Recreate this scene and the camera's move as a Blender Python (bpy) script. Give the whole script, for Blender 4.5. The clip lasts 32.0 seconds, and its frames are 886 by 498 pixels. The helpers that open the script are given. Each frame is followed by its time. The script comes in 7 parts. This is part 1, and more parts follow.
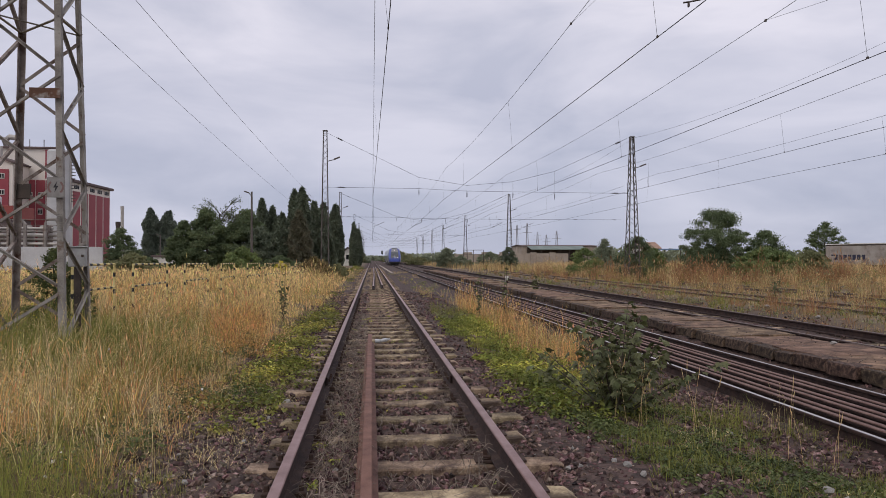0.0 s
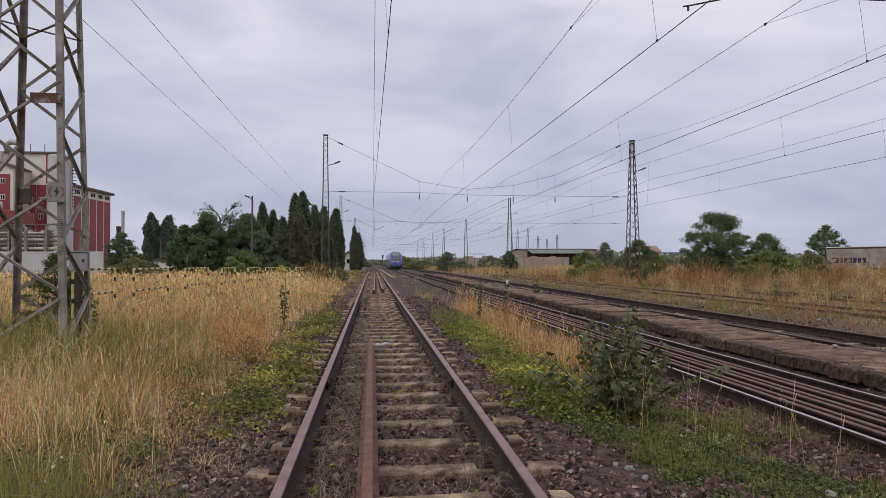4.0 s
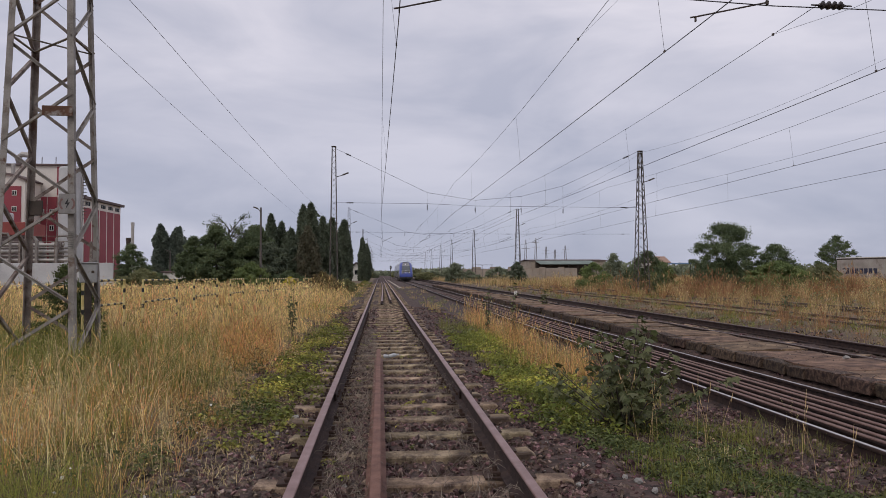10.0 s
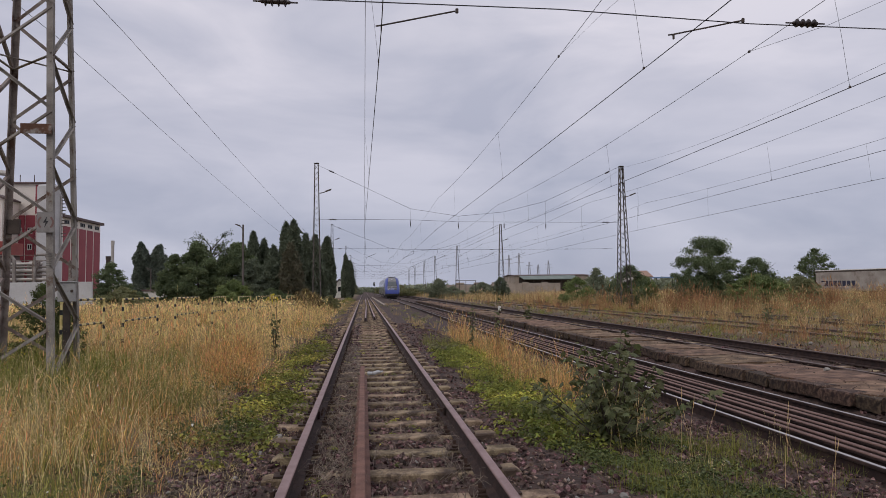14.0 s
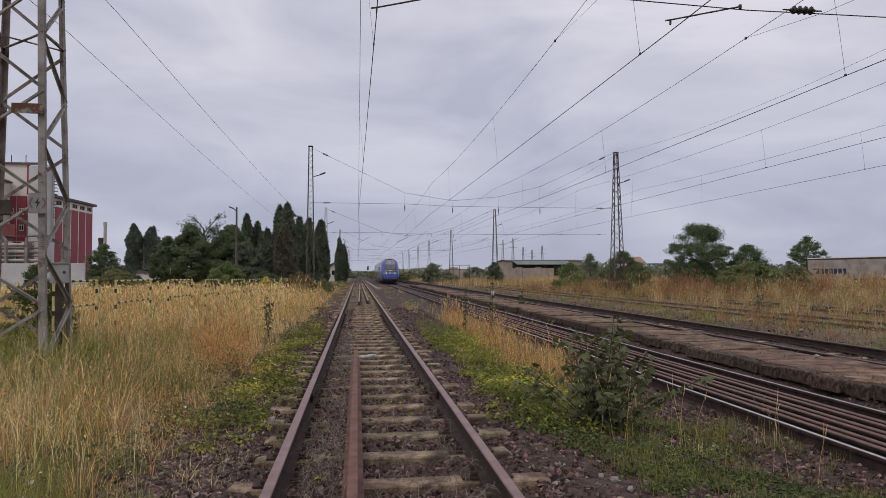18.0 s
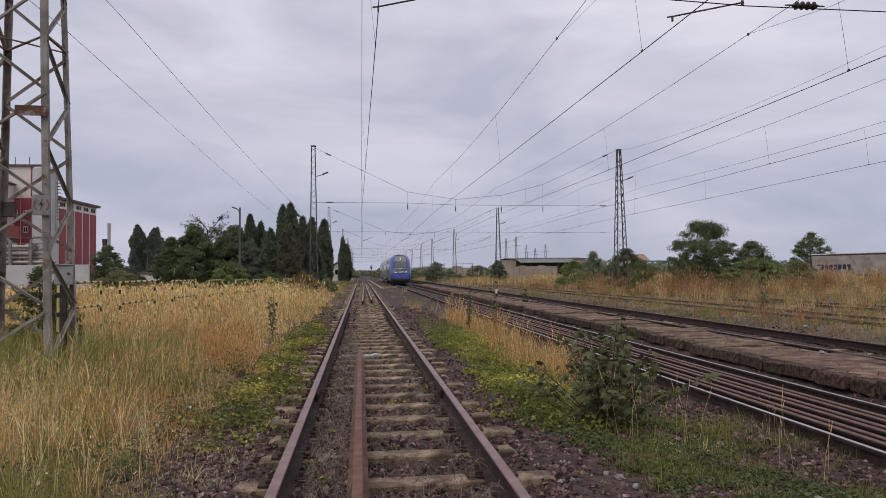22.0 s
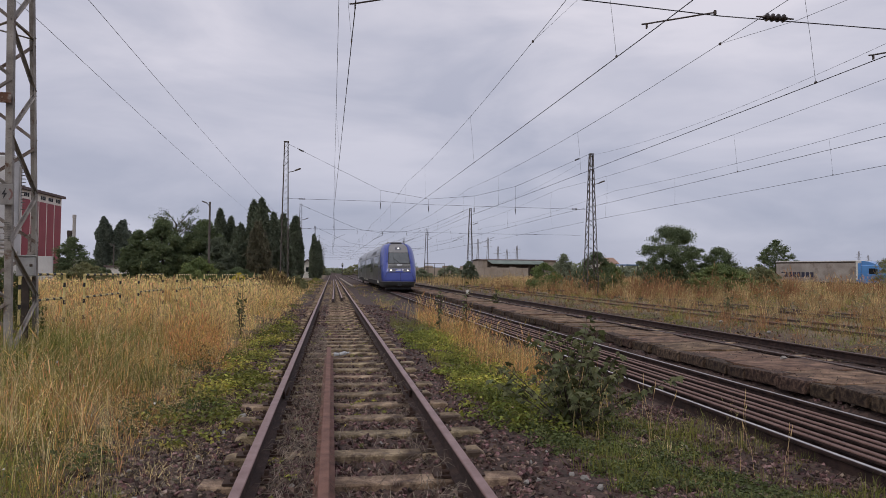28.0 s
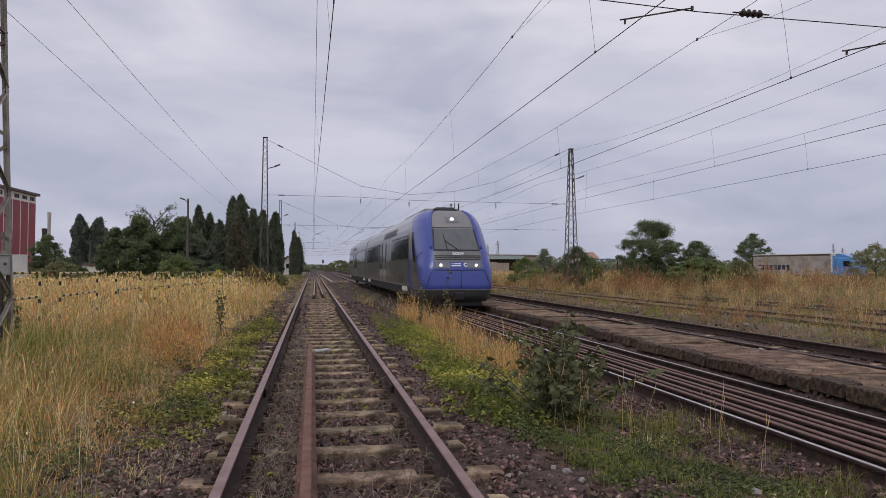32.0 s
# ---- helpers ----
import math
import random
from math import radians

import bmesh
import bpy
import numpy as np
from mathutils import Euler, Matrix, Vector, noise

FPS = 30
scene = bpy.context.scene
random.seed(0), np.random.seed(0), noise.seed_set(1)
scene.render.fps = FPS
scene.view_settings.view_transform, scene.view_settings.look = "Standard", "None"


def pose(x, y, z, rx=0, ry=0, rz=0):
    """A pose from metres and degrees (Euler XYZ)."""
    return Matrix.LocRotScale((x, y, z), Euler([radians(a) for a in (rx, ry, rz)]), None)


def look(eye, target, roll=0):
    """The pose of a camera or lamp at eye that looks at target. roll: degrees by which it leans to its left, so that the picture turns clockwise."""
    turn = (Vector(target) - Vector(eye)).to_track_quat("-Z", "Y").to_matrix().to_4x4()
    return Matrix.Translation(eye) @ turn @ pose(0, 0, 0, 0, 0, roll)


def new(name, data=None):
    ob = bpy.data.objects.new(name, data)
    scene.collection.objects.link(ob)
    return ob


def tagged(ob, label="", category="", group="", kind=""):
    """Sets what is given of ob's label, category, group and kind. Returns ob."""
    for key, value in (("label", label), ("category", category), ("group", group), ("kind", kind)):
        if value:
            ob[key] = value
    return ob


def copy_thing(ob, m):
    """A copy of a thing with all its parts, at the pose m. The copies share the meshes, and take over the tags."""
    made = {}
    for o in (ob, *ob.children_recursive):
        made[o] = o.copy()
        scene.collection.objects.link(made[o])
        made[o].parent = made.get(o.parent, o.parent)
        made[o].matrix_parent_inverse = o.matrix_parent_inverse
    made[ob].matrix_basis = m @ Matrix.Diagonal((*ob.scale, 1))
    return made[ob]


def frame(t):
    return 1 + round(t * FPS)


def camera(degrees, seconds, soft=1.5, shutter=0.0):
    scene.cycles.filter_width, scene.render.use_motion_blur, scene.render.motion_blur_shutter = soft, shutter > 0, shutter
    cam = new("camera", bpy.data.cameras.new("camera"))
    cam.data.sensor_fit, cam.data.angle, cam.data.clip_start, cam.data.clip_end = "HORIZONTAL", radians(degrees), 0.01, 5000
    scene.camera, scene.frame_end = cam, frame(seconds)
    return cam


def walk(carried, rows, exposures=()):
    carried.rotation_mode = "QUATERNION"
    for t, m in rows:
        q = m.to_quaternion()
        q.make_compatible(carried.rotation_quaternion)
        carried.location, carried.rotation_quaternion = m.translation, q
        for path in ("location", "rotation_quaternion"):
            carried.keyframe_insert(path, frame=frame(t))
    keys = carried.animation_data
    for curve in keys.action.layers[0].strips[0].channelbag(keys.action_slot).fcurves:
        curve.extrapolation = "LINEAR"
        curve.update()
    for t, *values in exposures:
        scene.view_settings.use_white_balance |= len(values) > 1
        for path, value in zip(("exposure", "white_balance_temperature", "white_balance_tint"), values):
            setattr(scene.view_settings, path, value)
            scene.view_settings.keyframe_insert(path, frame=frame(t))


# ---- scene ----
cam = camera(65.0, 32.0, soft=0.55)

# the camera stands beside the middle of the first track, held by hand: seconds, yaw, pitch, roll
TURNS = [
    (0, -5.83, 0.76, 0.03), (0.5, -5.96, 1.07, 0.16), (1, -6.05, 1.07, -0.05), (1.5, -6.08, 0.83, -0.01),
    (2, -5.92, 0.83, -0.30), (2.5, -6.13, 0.67, -0.28), (3, -6.06, 0.84, 0.15), (3.5, -5.86, 1.08, 0.23),
    (5.5, -5.95, 1.03, -0.22), (6, -6.48, 0.36, -0.23), (6.5, -6.60, 0.21, -0.31), (7, -6.65, 0.17, -0.23),
    (7.5, -6.47, 0.43, -0.16), (8, -7.77, 0.13, -1.01), (8.5, -7.32, 0.82, -0.61), (9, -6.57, 1.44, -0.11),
    (9.5, -5.77, 2.23, -0.02), (10, -5.13, 1.99, 0.20), (10.5, -4.44, 2.10, 0.53), (11, -3.69, 2.36, 0.48),
    (11.5, -3.82, 2.24, 0.48), (12, -3.82, 2.15, 0.22), (12.5, -4.37, 2.19, 0.16), (13, -5.23, 1.16, -0.17),
    (13.5, -6.65, 3.03, 0.55), (14, -6.47, 3.29, 0.71), (14.5, -5.66, 2.46, 0.34), (16.5, -5.96, 1.44, 0.11),
    (17, -6.20, 1.89, 0.11), (17.5, -6.95, 1.89, 0.13), (18, -6.99, 2.01, 0.23), (18.5, -6.73, 2.32, 0.22),
    (19, -6.56, 2.14, 0.03), (19.5, -6.83, 2.13, 0.05), (20, -6.89, 2.25, 0.15), (20.5, -6.83, 2.39, 0.14),
    (21, -6.85, 2.24, 0.31), (21.5, -6.84, 1.91, 0.24), (22, -6.71, 1.91, 0.64), (22.5, -6.92, 1.91, 0.22),
    (23, -7.18, 1.92, 0.24), (23.5, -7.19, 2.01, 0.64), (24, -7.12, 2.11, 0.37), (24.5, -7.28, 2.15, 0.06),
    (25, -7.41, 2.10, -0.08), (25.5, -7.85, 2.14, -0.06), (27.5, -9.07, 1.71, -0.36), (28, -9.06, 1.88, -0.55),
    (28.5, -9.61, 1.92, -0.26), (29, -9.85, 1.66, -0.30), (29.5, -9.97, 0.96, -0.22), (30, -9.95, 1.14, -0.07),
    (30.5, -10.22, 1.37, -0.18), (31, -10.00, 1.26, -0.11), (31.5, -10.43, 1.24, -0.15), (32, -10.62, 1.52, -0.11)]
EYE = (-0.232, 0.0, 1.51)
walk(cam, [(t, pose(*EYE, 90 + p, r, y)) for t, y, p, r in TURNS], exposures=[(0, 0.16, 6500, 10), (3, 0.13, 6500, 10), (6, 0.10, 6500, 10), (7, 0.16, 6500, 10), (8, 0.17, 6500, 10), (9, 0.11, 6500, 10), (10, 0.02, 6500, 10), (11, 0.04, 6500, 10), (13, 0.04, 6500, 10), (14, -0.03, 6500, 10), (17, 0.05, 6500, 10), (18, 0.00, 6500, 10), (20, 0.01, 6500, 10), (22, 0.06, 6500, 10), (25, -0.01, 6500, 10), (29, -0.02, 6500, 10), (30, 0.05, 6500, 10), (32, 0.01, 6500, 10)])

# ---------------------------------------------------------------- light: an overcast summer day
world = bpy.data.worlds.new("overcast_sky")
scene.world = world
world.use_nodes = True
wn, wl = world.node_tree.nodes, world.node_tree.links
wn.clear()


def wnode(kind, **props):
    n = wn.new(kind)
    for k, v in props.items():
        n.inputs[k].default_value = v
    return n


w_out = wn.new("ShaderNodeOutputWorld")
w_bg = wnode("ShaderNodeBackground", Strength=1.0)
w_sky = wn.new("ShaderNodeTexSky")
w_sky.sky_type, w_sky.sun_disc = "NISHITA", False
w_sky.sun_elevation, w_sky.sun_rotation = radians(48), radians(215)
w_dim = wn.new("ShaderNodeMix")
w_dim.data_type, w_dim.blend_type = "RGBA", "MULTIPLY"
w_dim.inputs[0].default_value = 1.0
w_dim.inputs[7].default_value = (0.08, 0.08, 0.08, 1)
w_co = wn.new("ShaderNodeTexCoord")
w_map = wn.new("ShaderNodeMapping")
w_map.inputs["Scale"].default_value = (1.6, 1.6, 5.0)
w_noise = wnode("ShaderNodeTexNoise", Scale=1.9, Detail=5.0, Roughness=0.52, Distortion=0.35)
w_ramp = wn.new("ShaderNodeValToRGB")
w_ramp.color_ramp.elements[0].position, w_ramp.color_ramp.elements[1].position = 0.35, 0.66
w_ramp.color_ramp.elements[0].color = (0.525, 0.532, 0.638, 1)
w_ramp.color_ramp.elements[1].color = (0.765, 0.738, 0.822, 1)
w_sep = wn.new("ShaderNodeSeparateXYZ")
w_hor = wn.new("ShaderNodeValToRGB")
w_hor.color_ramp.elements[0].position, w_hor.color_ramp.elements[1].position = 0.0, 0.36
w_hor.color_ramp.elements[0].color = (0.665, 0.71, 0.785, 1)
w_hor.color_ramp.elements[1].color = (1.0, 1.0, 1.0, 1)
w_mul = wn.new("ShaderNodeMix")
w_mul.data_type, w_mul.blend_type = "RGBA", "MULTIPLY"
w_mul.inputs[0].default_value = 1.0
w_mix = wn.new("ShaderNodeMix")
w_mix.data_type = "RGBA"
w_mix.inputs[0].default_value = 0.94
wl.new(w_co.outputs["Generated"], w_map.inputs["Vector"])
wl.new(w_map.outputs["Vector"], w_noise.inputs["Vector"])
wl.new(w_noise.outputs["Fac"], w_ramp.inputs["Fac"])
wl.new(w_co.outputs["Generated"], w_sep.inputs[0])
wl.new(w_sep.outputs["Z"], w_hor.inputs["Fac"])
wl.new(w_ramp.outputs["Color"], w_mul.inputs[6])
wl.new(w_hor.outputs["Color"], w_mul.inputs[7])
wl.new(w_sky.outputs["Color"], w_dim.inputs[6])
wl.new(w_dim.outputs[2], w_mix.inputs[6])
wl.new(w_mul.outputs[2], w_mix.inputs[7])
wl.new(w_mix.outputs[2], w_bg.inputs["Color"])
wl.new(w_bg.outputs[0], w_out.inputs["Surface"])

sun_data = bpy.data.lights.new("sun", "SUN")
sun_data.energy, sun_data.angle, sun_data.color = 0.8, radians(20), (1.0, 0.95, 0.88)
sun = new("sun", sun_data)
sun.matrix_world = look((0, 0, 0), (0.38, 0.55, -0.74))

# ---------------------------------------------------------------- materials


def material(name, colours, scale=4.0, rough=0.8, metal=0.0, bump=0.3, fine=60.0, spread=(0.3, 0.7), rand=0.0, island=0.0, coat=0.0, stains=None, bump_d=0.01, trans=0.0):
    """A surface with two scales of variation. rand: brightness spread from object to object; island: from piece to piece."""
    m = bpy.data.materials.new(name)
    m.use_nodes = True
    nt = m.node_tree
    n, l = nt.nodes, nt.links
    b = n["Principled BSDF"]
    b.inputs["Roughness"].default_value = rough
    b.inputs["Metallic"].default_value = metal
    b.inputs["Coat Weight"].default_value = coat
    co = n.new("ShaderNodeTexCoord")
    big = n.new("ShaderNodeTexNoise")
    big.inputs["Scale"].default_value, big.inputs["Detail"].default_value = scale, 4.0
    small = n.new("ShaderNodeTexNoise")
    small.inputs["Scale"].default_value, small.inputs["Detail"].default_value = fine, 3.0
    l.new(co.outputs["Object"], big.inputs["Vector"])
    l.new(co.outputs["Object"], small.inputs["Vector"])
    add = n.new("ShaderNodeMath")
    add.operation = "MULTIPLY_ADD"
    add.inputs[1].default_value = 0.35
    sub = n.new("ShaderNodeMath")
    sub.operation = "SUBTRACT"
    sub.inputs[1].default_value = 0.175
    l.new(small.outputs["Fac"], add.inputs[0])
    l.new(big.outputs["Fac"], add.inputs[2])
    l.new(add.outputs[0], sub.inputs[0])
    ramp = n.new("ShaderNodeValToRGB")
    r = ramp.color_ramp
    while len(r.elements) < len(colours):
        r.elements.new(0.5)
    for i, c in enumerate(colours):
        r.elements[i].position = spread[0] + (spread[1] - spread[0]) * i / max(1, len(colours) - 1)
        r.elements[i].color = (*c, 1)
    l.new(sub.outputs[0], ramp.inputs["Fac"])
    col = ramp.outputs["Color"]
    if stains:
        st = n.new("ShaderNodeTexNoise")
        st.inputs["Scale"].default_value, st.inputs["Detail"].default_value, st.inputs["Roughness"].default_value = stains[1], 6.0, 0.65
        l.new(co.outputs["Object"], st.inputs["Vector"])
        sr = n.new("ShaderNodeMapRange")
        sr.inputs[1].default_value, sr.inputs[2].default_value = stains[2], stains[2] + 0.12
        l.new(st.outputs["Fac"], sr.inputs[0])
        mx = n.new("ShaderNodeMix")
        mx.data_type = "RGBA"
        mx.inputs[7].default_value = (*stains[0], 1)
        l.new(sr.outputs[0], mx.inputs[0])
        l.new(col, mx.inputs[6])
        col = mx.outputs[2]
    for amount, kind, sock in ((rand, "ShaderNodeObjectInfo", "Random"), (island, "ShaderNodeNewGeometry", "Random Per Island")):
        if amount:
            src = n.new(kind)
            mr = n.new("ShaderNodeMapRange")
            mr.inputs[3].default_value, mr.inputs[4].default_value = 1 - amount, 1 + amount
            l.new(src.outputs[sock], mr.inputs[0])
            hs = n.new("ShaderNodeHueSaturation")
            l.new(mr.outputs[0], hs.inputs["Value"])
            hm = n.new("ShaderNodeMapRange")
            hm.inputs[3].default_value, hm.inputs[4].default_value = 0.5 - amount * 0.05, 0.5 + amount * 0.05
            fr = n.new("ShaderNodeMath")
            fr.operation = "FRACT"
            m7 = n.new("ShaderNodeMath")
            m7.operation = "MULTIPLY"
            m7.inputs[1].default_value = 7.31
            l.new(src.outputs[sock], m7.inputs[0])
            l.new(m7.outputs[0], fr.inputs[0])
            l.new(fr.outputs[0], hm.inputs[0])
            l.new(hm.outputs[0], hs.inputs["Hue"])
            l.new(col, hs.inputs["Color"])
            col = hs.outputs["Color"]
    l.new(col, b.inputs["Base Color"])
    if trans:
        tr = n.new("ShaderNodeBsdfTranslucent")
        l.new(col, tr.inputs["Color"])
        ms = n.new("ShaderNodeMixShader")
        ms.inputs[0].default_value = trans
        l.new(b.outputs[0], ms.inputs[1])
        l.new(tr.outputs[0], ms.inputs[2])
        l.new(ms.outputs[0], n["Material Output"].inputs["Surface"])
    if bump:
        bp = n.new("ShaderNodeBump")
        bp.inputs["Strength"].default_value, bp.inputs["Distance"].default_value = bump, bump_d
        l.new(small.outputs["Fac"], bp.inputs["Height"])
        l.new(bp.outputs["Normal"], b.inputs["Normal"])
    return m


M = {}
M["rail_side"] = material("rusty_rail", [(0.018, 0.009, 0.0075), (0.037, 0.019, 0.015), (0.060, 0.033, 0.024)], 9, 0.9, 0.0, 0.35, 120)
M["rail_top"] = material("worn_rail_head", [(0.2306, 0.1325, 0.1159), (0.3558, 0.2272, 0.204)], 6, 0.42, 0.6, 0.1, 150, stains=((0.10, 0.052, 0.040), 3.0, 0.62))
M["rail_polished"] = material("polished_rail_head", [(0.36, 0.33, 0.32), (0.52, 0.49, 0.48)], 5, 0.36, 0.7, 0.08, 150, stains=((0.16, 0.11, 0.09), 2.5, 0.64))
M["rail_dull"] = material("dull_brown_rail_head", [(0.085, 0.056, 0.046), (0.15, 0.108, 0.092)], 6, 0.6, 0.2, 0.1, 150)
M["rail_loose"] = material("rusty_loose_rail", [(0.10, 0.045, 0.03), (0.17, 0.08, 0.055), (0.21, 0.105, 0.075)], 7, 0.8, 0.0, 0.3, 140)
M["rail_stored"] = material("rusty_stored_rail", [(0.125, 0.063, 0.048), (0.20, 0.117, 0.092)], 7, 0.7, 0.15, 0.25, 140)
M["paint_pale"] = material("chipped_pale_yellow_paint", [(0.6, 0.468, 0.156), (0.792, 0.672, 0.324)], 8, 0.75, 0.0, 0.2, 60, stains=((0.14, 0.09, 0.045), 14.0, 0.58))
M["sleeper"] = material("weathered_sleeper", [(0.1265, 0.0869, 0.055), (0.275, 0.2002, 0.1265), (0.462, 0.3498, 0.2288)], 5, 0.92, 0.0, 0.7, 70, (0.36, 0.64), rand=0.28, stains=((0.085, 0.056, 0.040), 3.2, 0.52))
M["clip"] = material("rusty_fastening", [(0.035, 0.02, 0.015), (0.07, 0.038, 0.026)], 20, 0.85, 0.1, 0.3, 120)
M["stone"] = material("ballast_stone", [(0.022, 0.0116, 0.0101), (0.099, 0.055, 0.0462), (0.275, 0.1892, 0.165)], 16, 0.92, 0.0, 0.4, 140, island=0.78)
M["dusty_stone"] = material("dusty_ballast_stone", [(0.050, 0.036, 0.029), (0.135, 0.103, 0.082), (0.27, 0.215, 0.175)], 16, 0.95, 0.0, 0.4, 140, island=0.6)
M["pale_stone"] = material("pale_limestone", [(0.20, 0.185, 0.165), (0.36, 0.34, 0.31)], 14, 0.9, 0.0, 0.4, 90, rand=0.15)
M["slab"] = material("platform_concrete", [(0.0779, 0.0444, 0.0261), (0.1605, 0.0981, 0.06), (0.2832, 0.1811, 0.1133)], 3.2, 0.97, 0.0, 0.5, 40, (0.36, 0.66), rand=0.22, stains=((0.06, 0.034, 0.022), 7.0, 0.62), bump_d=0.012)
# darker than the slabs: the edge faces' shade is put into this colour
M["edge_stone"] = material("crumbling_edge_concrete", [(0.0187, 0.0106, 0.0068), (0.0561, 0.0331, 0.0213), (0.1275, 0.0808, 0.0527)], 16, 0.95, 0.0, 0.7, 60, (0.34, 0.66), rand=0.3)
M["dry_grass"] = material("dry_grass", [(0.567, 0.399, 0.1522), (0.8715, 0.6668, 0.315)], 0.35, 0.75, 0.0, 0.0, 3.0, island=0.65, trans=0.42)
M["field_grass"] = material("faded_field_grass", [(0.4104, 0.283, 0.121), (0.7344, 0.5454, 0.2722)], 0.12, 0.8, 0.0, 0.0, 2.0, island=0.4, trans=0.42)
M["red_grass"] = material("reddish_dry_grass", [(0.5088, 0.2777, 0.0954), (0.795, 0.4897, 0.1961)], 0.6, 0.75, 0.0, 0.0, 3.0, island=0.62, trans=0.42)
M["straw"] = material("pale_straw", [(0.6798, 0.515, 0.2266), (0.927, 0.7622, 0.412)], 0.5, 0.7, 0.0, 0.0, 3.0, island=0.45, trans=0.35)
M["weed_brown"] = material("withered_brown_weed", [(0.27, 0.140, 0.064), (0.46, 0.265, 0.122)], 0.5, 0.8, 0.0, 0.0, 3.0, island=0.4, trans=0.3)
M["thatch"] = material("dead_grass_thatch", [(0.1265, 0.1012, 0.0414), (0.368, 0.276, 0.1242)], 0.5, 0.85, 0.0, 0.0, 3.0, island=0.65, trans=0.25)
M["green_grass"] = material("green_grass", [(0.1368, 0.1539, 0.0296), (0.3648, 0.3591, 0.0855)], 0.5, 0.7, 0.0, 0.0, 3.0, island=0.5, trans=0.42)
M["weed"] = material("low_weed_leaf", [(0.102, 0.126, 0.0288), (0.312, 0.33, 0.06), (0.672, 0.6, 0.12)], 0.9, 0.7, 0.0, 0.0, 4.0, island=0.5, trans=0.38)
M["weed_dark"] = material("dark_low_weed_leaf", [(0.0934, 0.1111, 0.023), (0.2228, 0.2314, 0.046), (0.5463, 0.4761, 0.0978)], 0.9, 0.7, 0.0, 0.0, 4.0, island=0.55, trans=0.35)
M["dead_stalk"] = material("dead_stalk", [(0.15, 0.118, 0.092), (0.34, 0.28, 0.22)], 3, 0.85, 0.0, 0.0, 20, island=0.4)
# both cypress greens carry distance haze as extra brightness in the colour
M["leaf_dark"] = material("cypress_foliage", [(0.1166, 0.1404, 0.0929), (0.1782, 0.2074, 0.1318)], 0.8, 0.75, 0.0, 0.0, 6.0, island=0.3, trans=0.42)
M["leaf_brown"] = material("browning_cypress_foliage", [(0.120, 0.118, 0.074), (0.185, 0.168, 0.106)], 0.9, 0.75, 0.0, 0.0, 6.0, island=0.3, trans=0.42)
# lightened beyond the leaves' own green, as haze over the far crowns
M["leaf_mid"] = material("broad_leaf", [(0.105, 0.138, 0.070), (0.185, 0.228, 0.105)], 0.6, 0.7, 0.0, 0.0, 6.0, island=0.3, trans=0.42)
M["leaf_light"] = material("light_leaf", [(0.15, 0.20, 0.070), (0.26, 0.31, 0.11)], 0.7, 0.7, 0.0, 0.0, 6.0, island=0.3, trans=0.38)
# leaf colour greyed and lightened to paint in the haze of distance
M["leaf_hazed"] = material("hazed_grey_green_leaf", [(0.20, 0.228, 0.15), (0.31, 0.335, 0.215)], 0.7, 0.75, 0.0, 0.0, 6.0, island=0.3, trans=0.42)
# poplar green with the bluish haze of the far trees mixed in
M["leaf_poplar"] = material("hazed_poplar_leaf", [(0.115, 0.142, 0.108), (0.18, 0.212, 0.16)], 0.7, 0.75, 0.0, 0.0, 6.0, island=0.3, trans=0.42)
M["leaf_olive"] = material("olive_leaf", [(0.19, 0.20, 0.095), (0.32, 0.31, 0.145)], 0.7, 0.7, 0.0, 0.0, 6.0, island=0.3, trans=0.38)
M["leaf_shrub"] = material("maple_shrub_leaf", [(0.070, 0.082, 0.032), (0.165, 0.175, 0.068)], 4.0, 0.62, 0.0, 0.0, 30, island=0.45, trans=0.3)
M["cover"] = material("ground_cover_leaf", [(0.058, 0.080, 0.024), (0.15, 0.172, 0.052)], 1.2, 0.7, 0.0, 0.0, 9, island=0.5, trans=0.25)
M["yellow_flower"] = material("yellow_blossom", [(0.50, 0.42, 0.03), (0.65, 0.55, 0.05)], 3, 0.7, 0.0, 0.0, 9, island=0.2)
M["white_flower"] = material("white_blossom", [(0.68, 0.66, 0.58), (0.8, 0.78, 0.72)], 3, 0.7, 0.0, 0.0, 9)
M["rotten_wood"] = material("mossy_rotten_wood", [(0.05, 0.038, 0.02), (0.11, 0.085, 0.04), (0.21, 0.175, 0.075)], 3.0, 0.95, 0.0, 0.7, 30)
M["bark"] = material("bark", [(0.05, 0.04, 0.03), (0.11, 0.09, 0.07)], 6, 0.95, 0.0, 0.6, 40)
M["steel"] = material("weathered_grey_steel", [(0.17, 0.148, 0.128), (0.285, 0.26, 0.23), (0.36, 0.335, 0.305)], 3.5, 0.75, 0.2, 0.25, 60, stains=((0.115, 0.06, 0.035), 5.0, 0.58))
M["steel_brown"] = material("stained_brown_steel", [(0.13, 0.095, 0.078), (0.235, 0.192, 0.165), (0.32, 0.285, 0.25)], 4, 0.82, 0.1, 0.25, 60, stains=((0.09, 0.045, 0.028), 5.0, 0.52))
M["pipe_dull"] = material("sooty_insulated_pipe", [(0.20, 0.175, 0.155), (0.33, 0.30, 0.27)], 1.2, 0.65, 0.2, 0.0, 9, stains=((0.12, 0.07, 0.05), 1.5, 0.56))
M["steel_dark"] = material("dark_rusting_steel", [(0.045, 0.036, 0.03), (0.10, 0.075, 0.06)], 4, 0.8, 0.2, 0.25, 60)
M["steel_far"] = material("grey_mast_steel", [(0.078, 0.067, 0.058), (0.15, 0.130, 0.115)], 1.5, 0.85, 0.1, 0.0, 20)
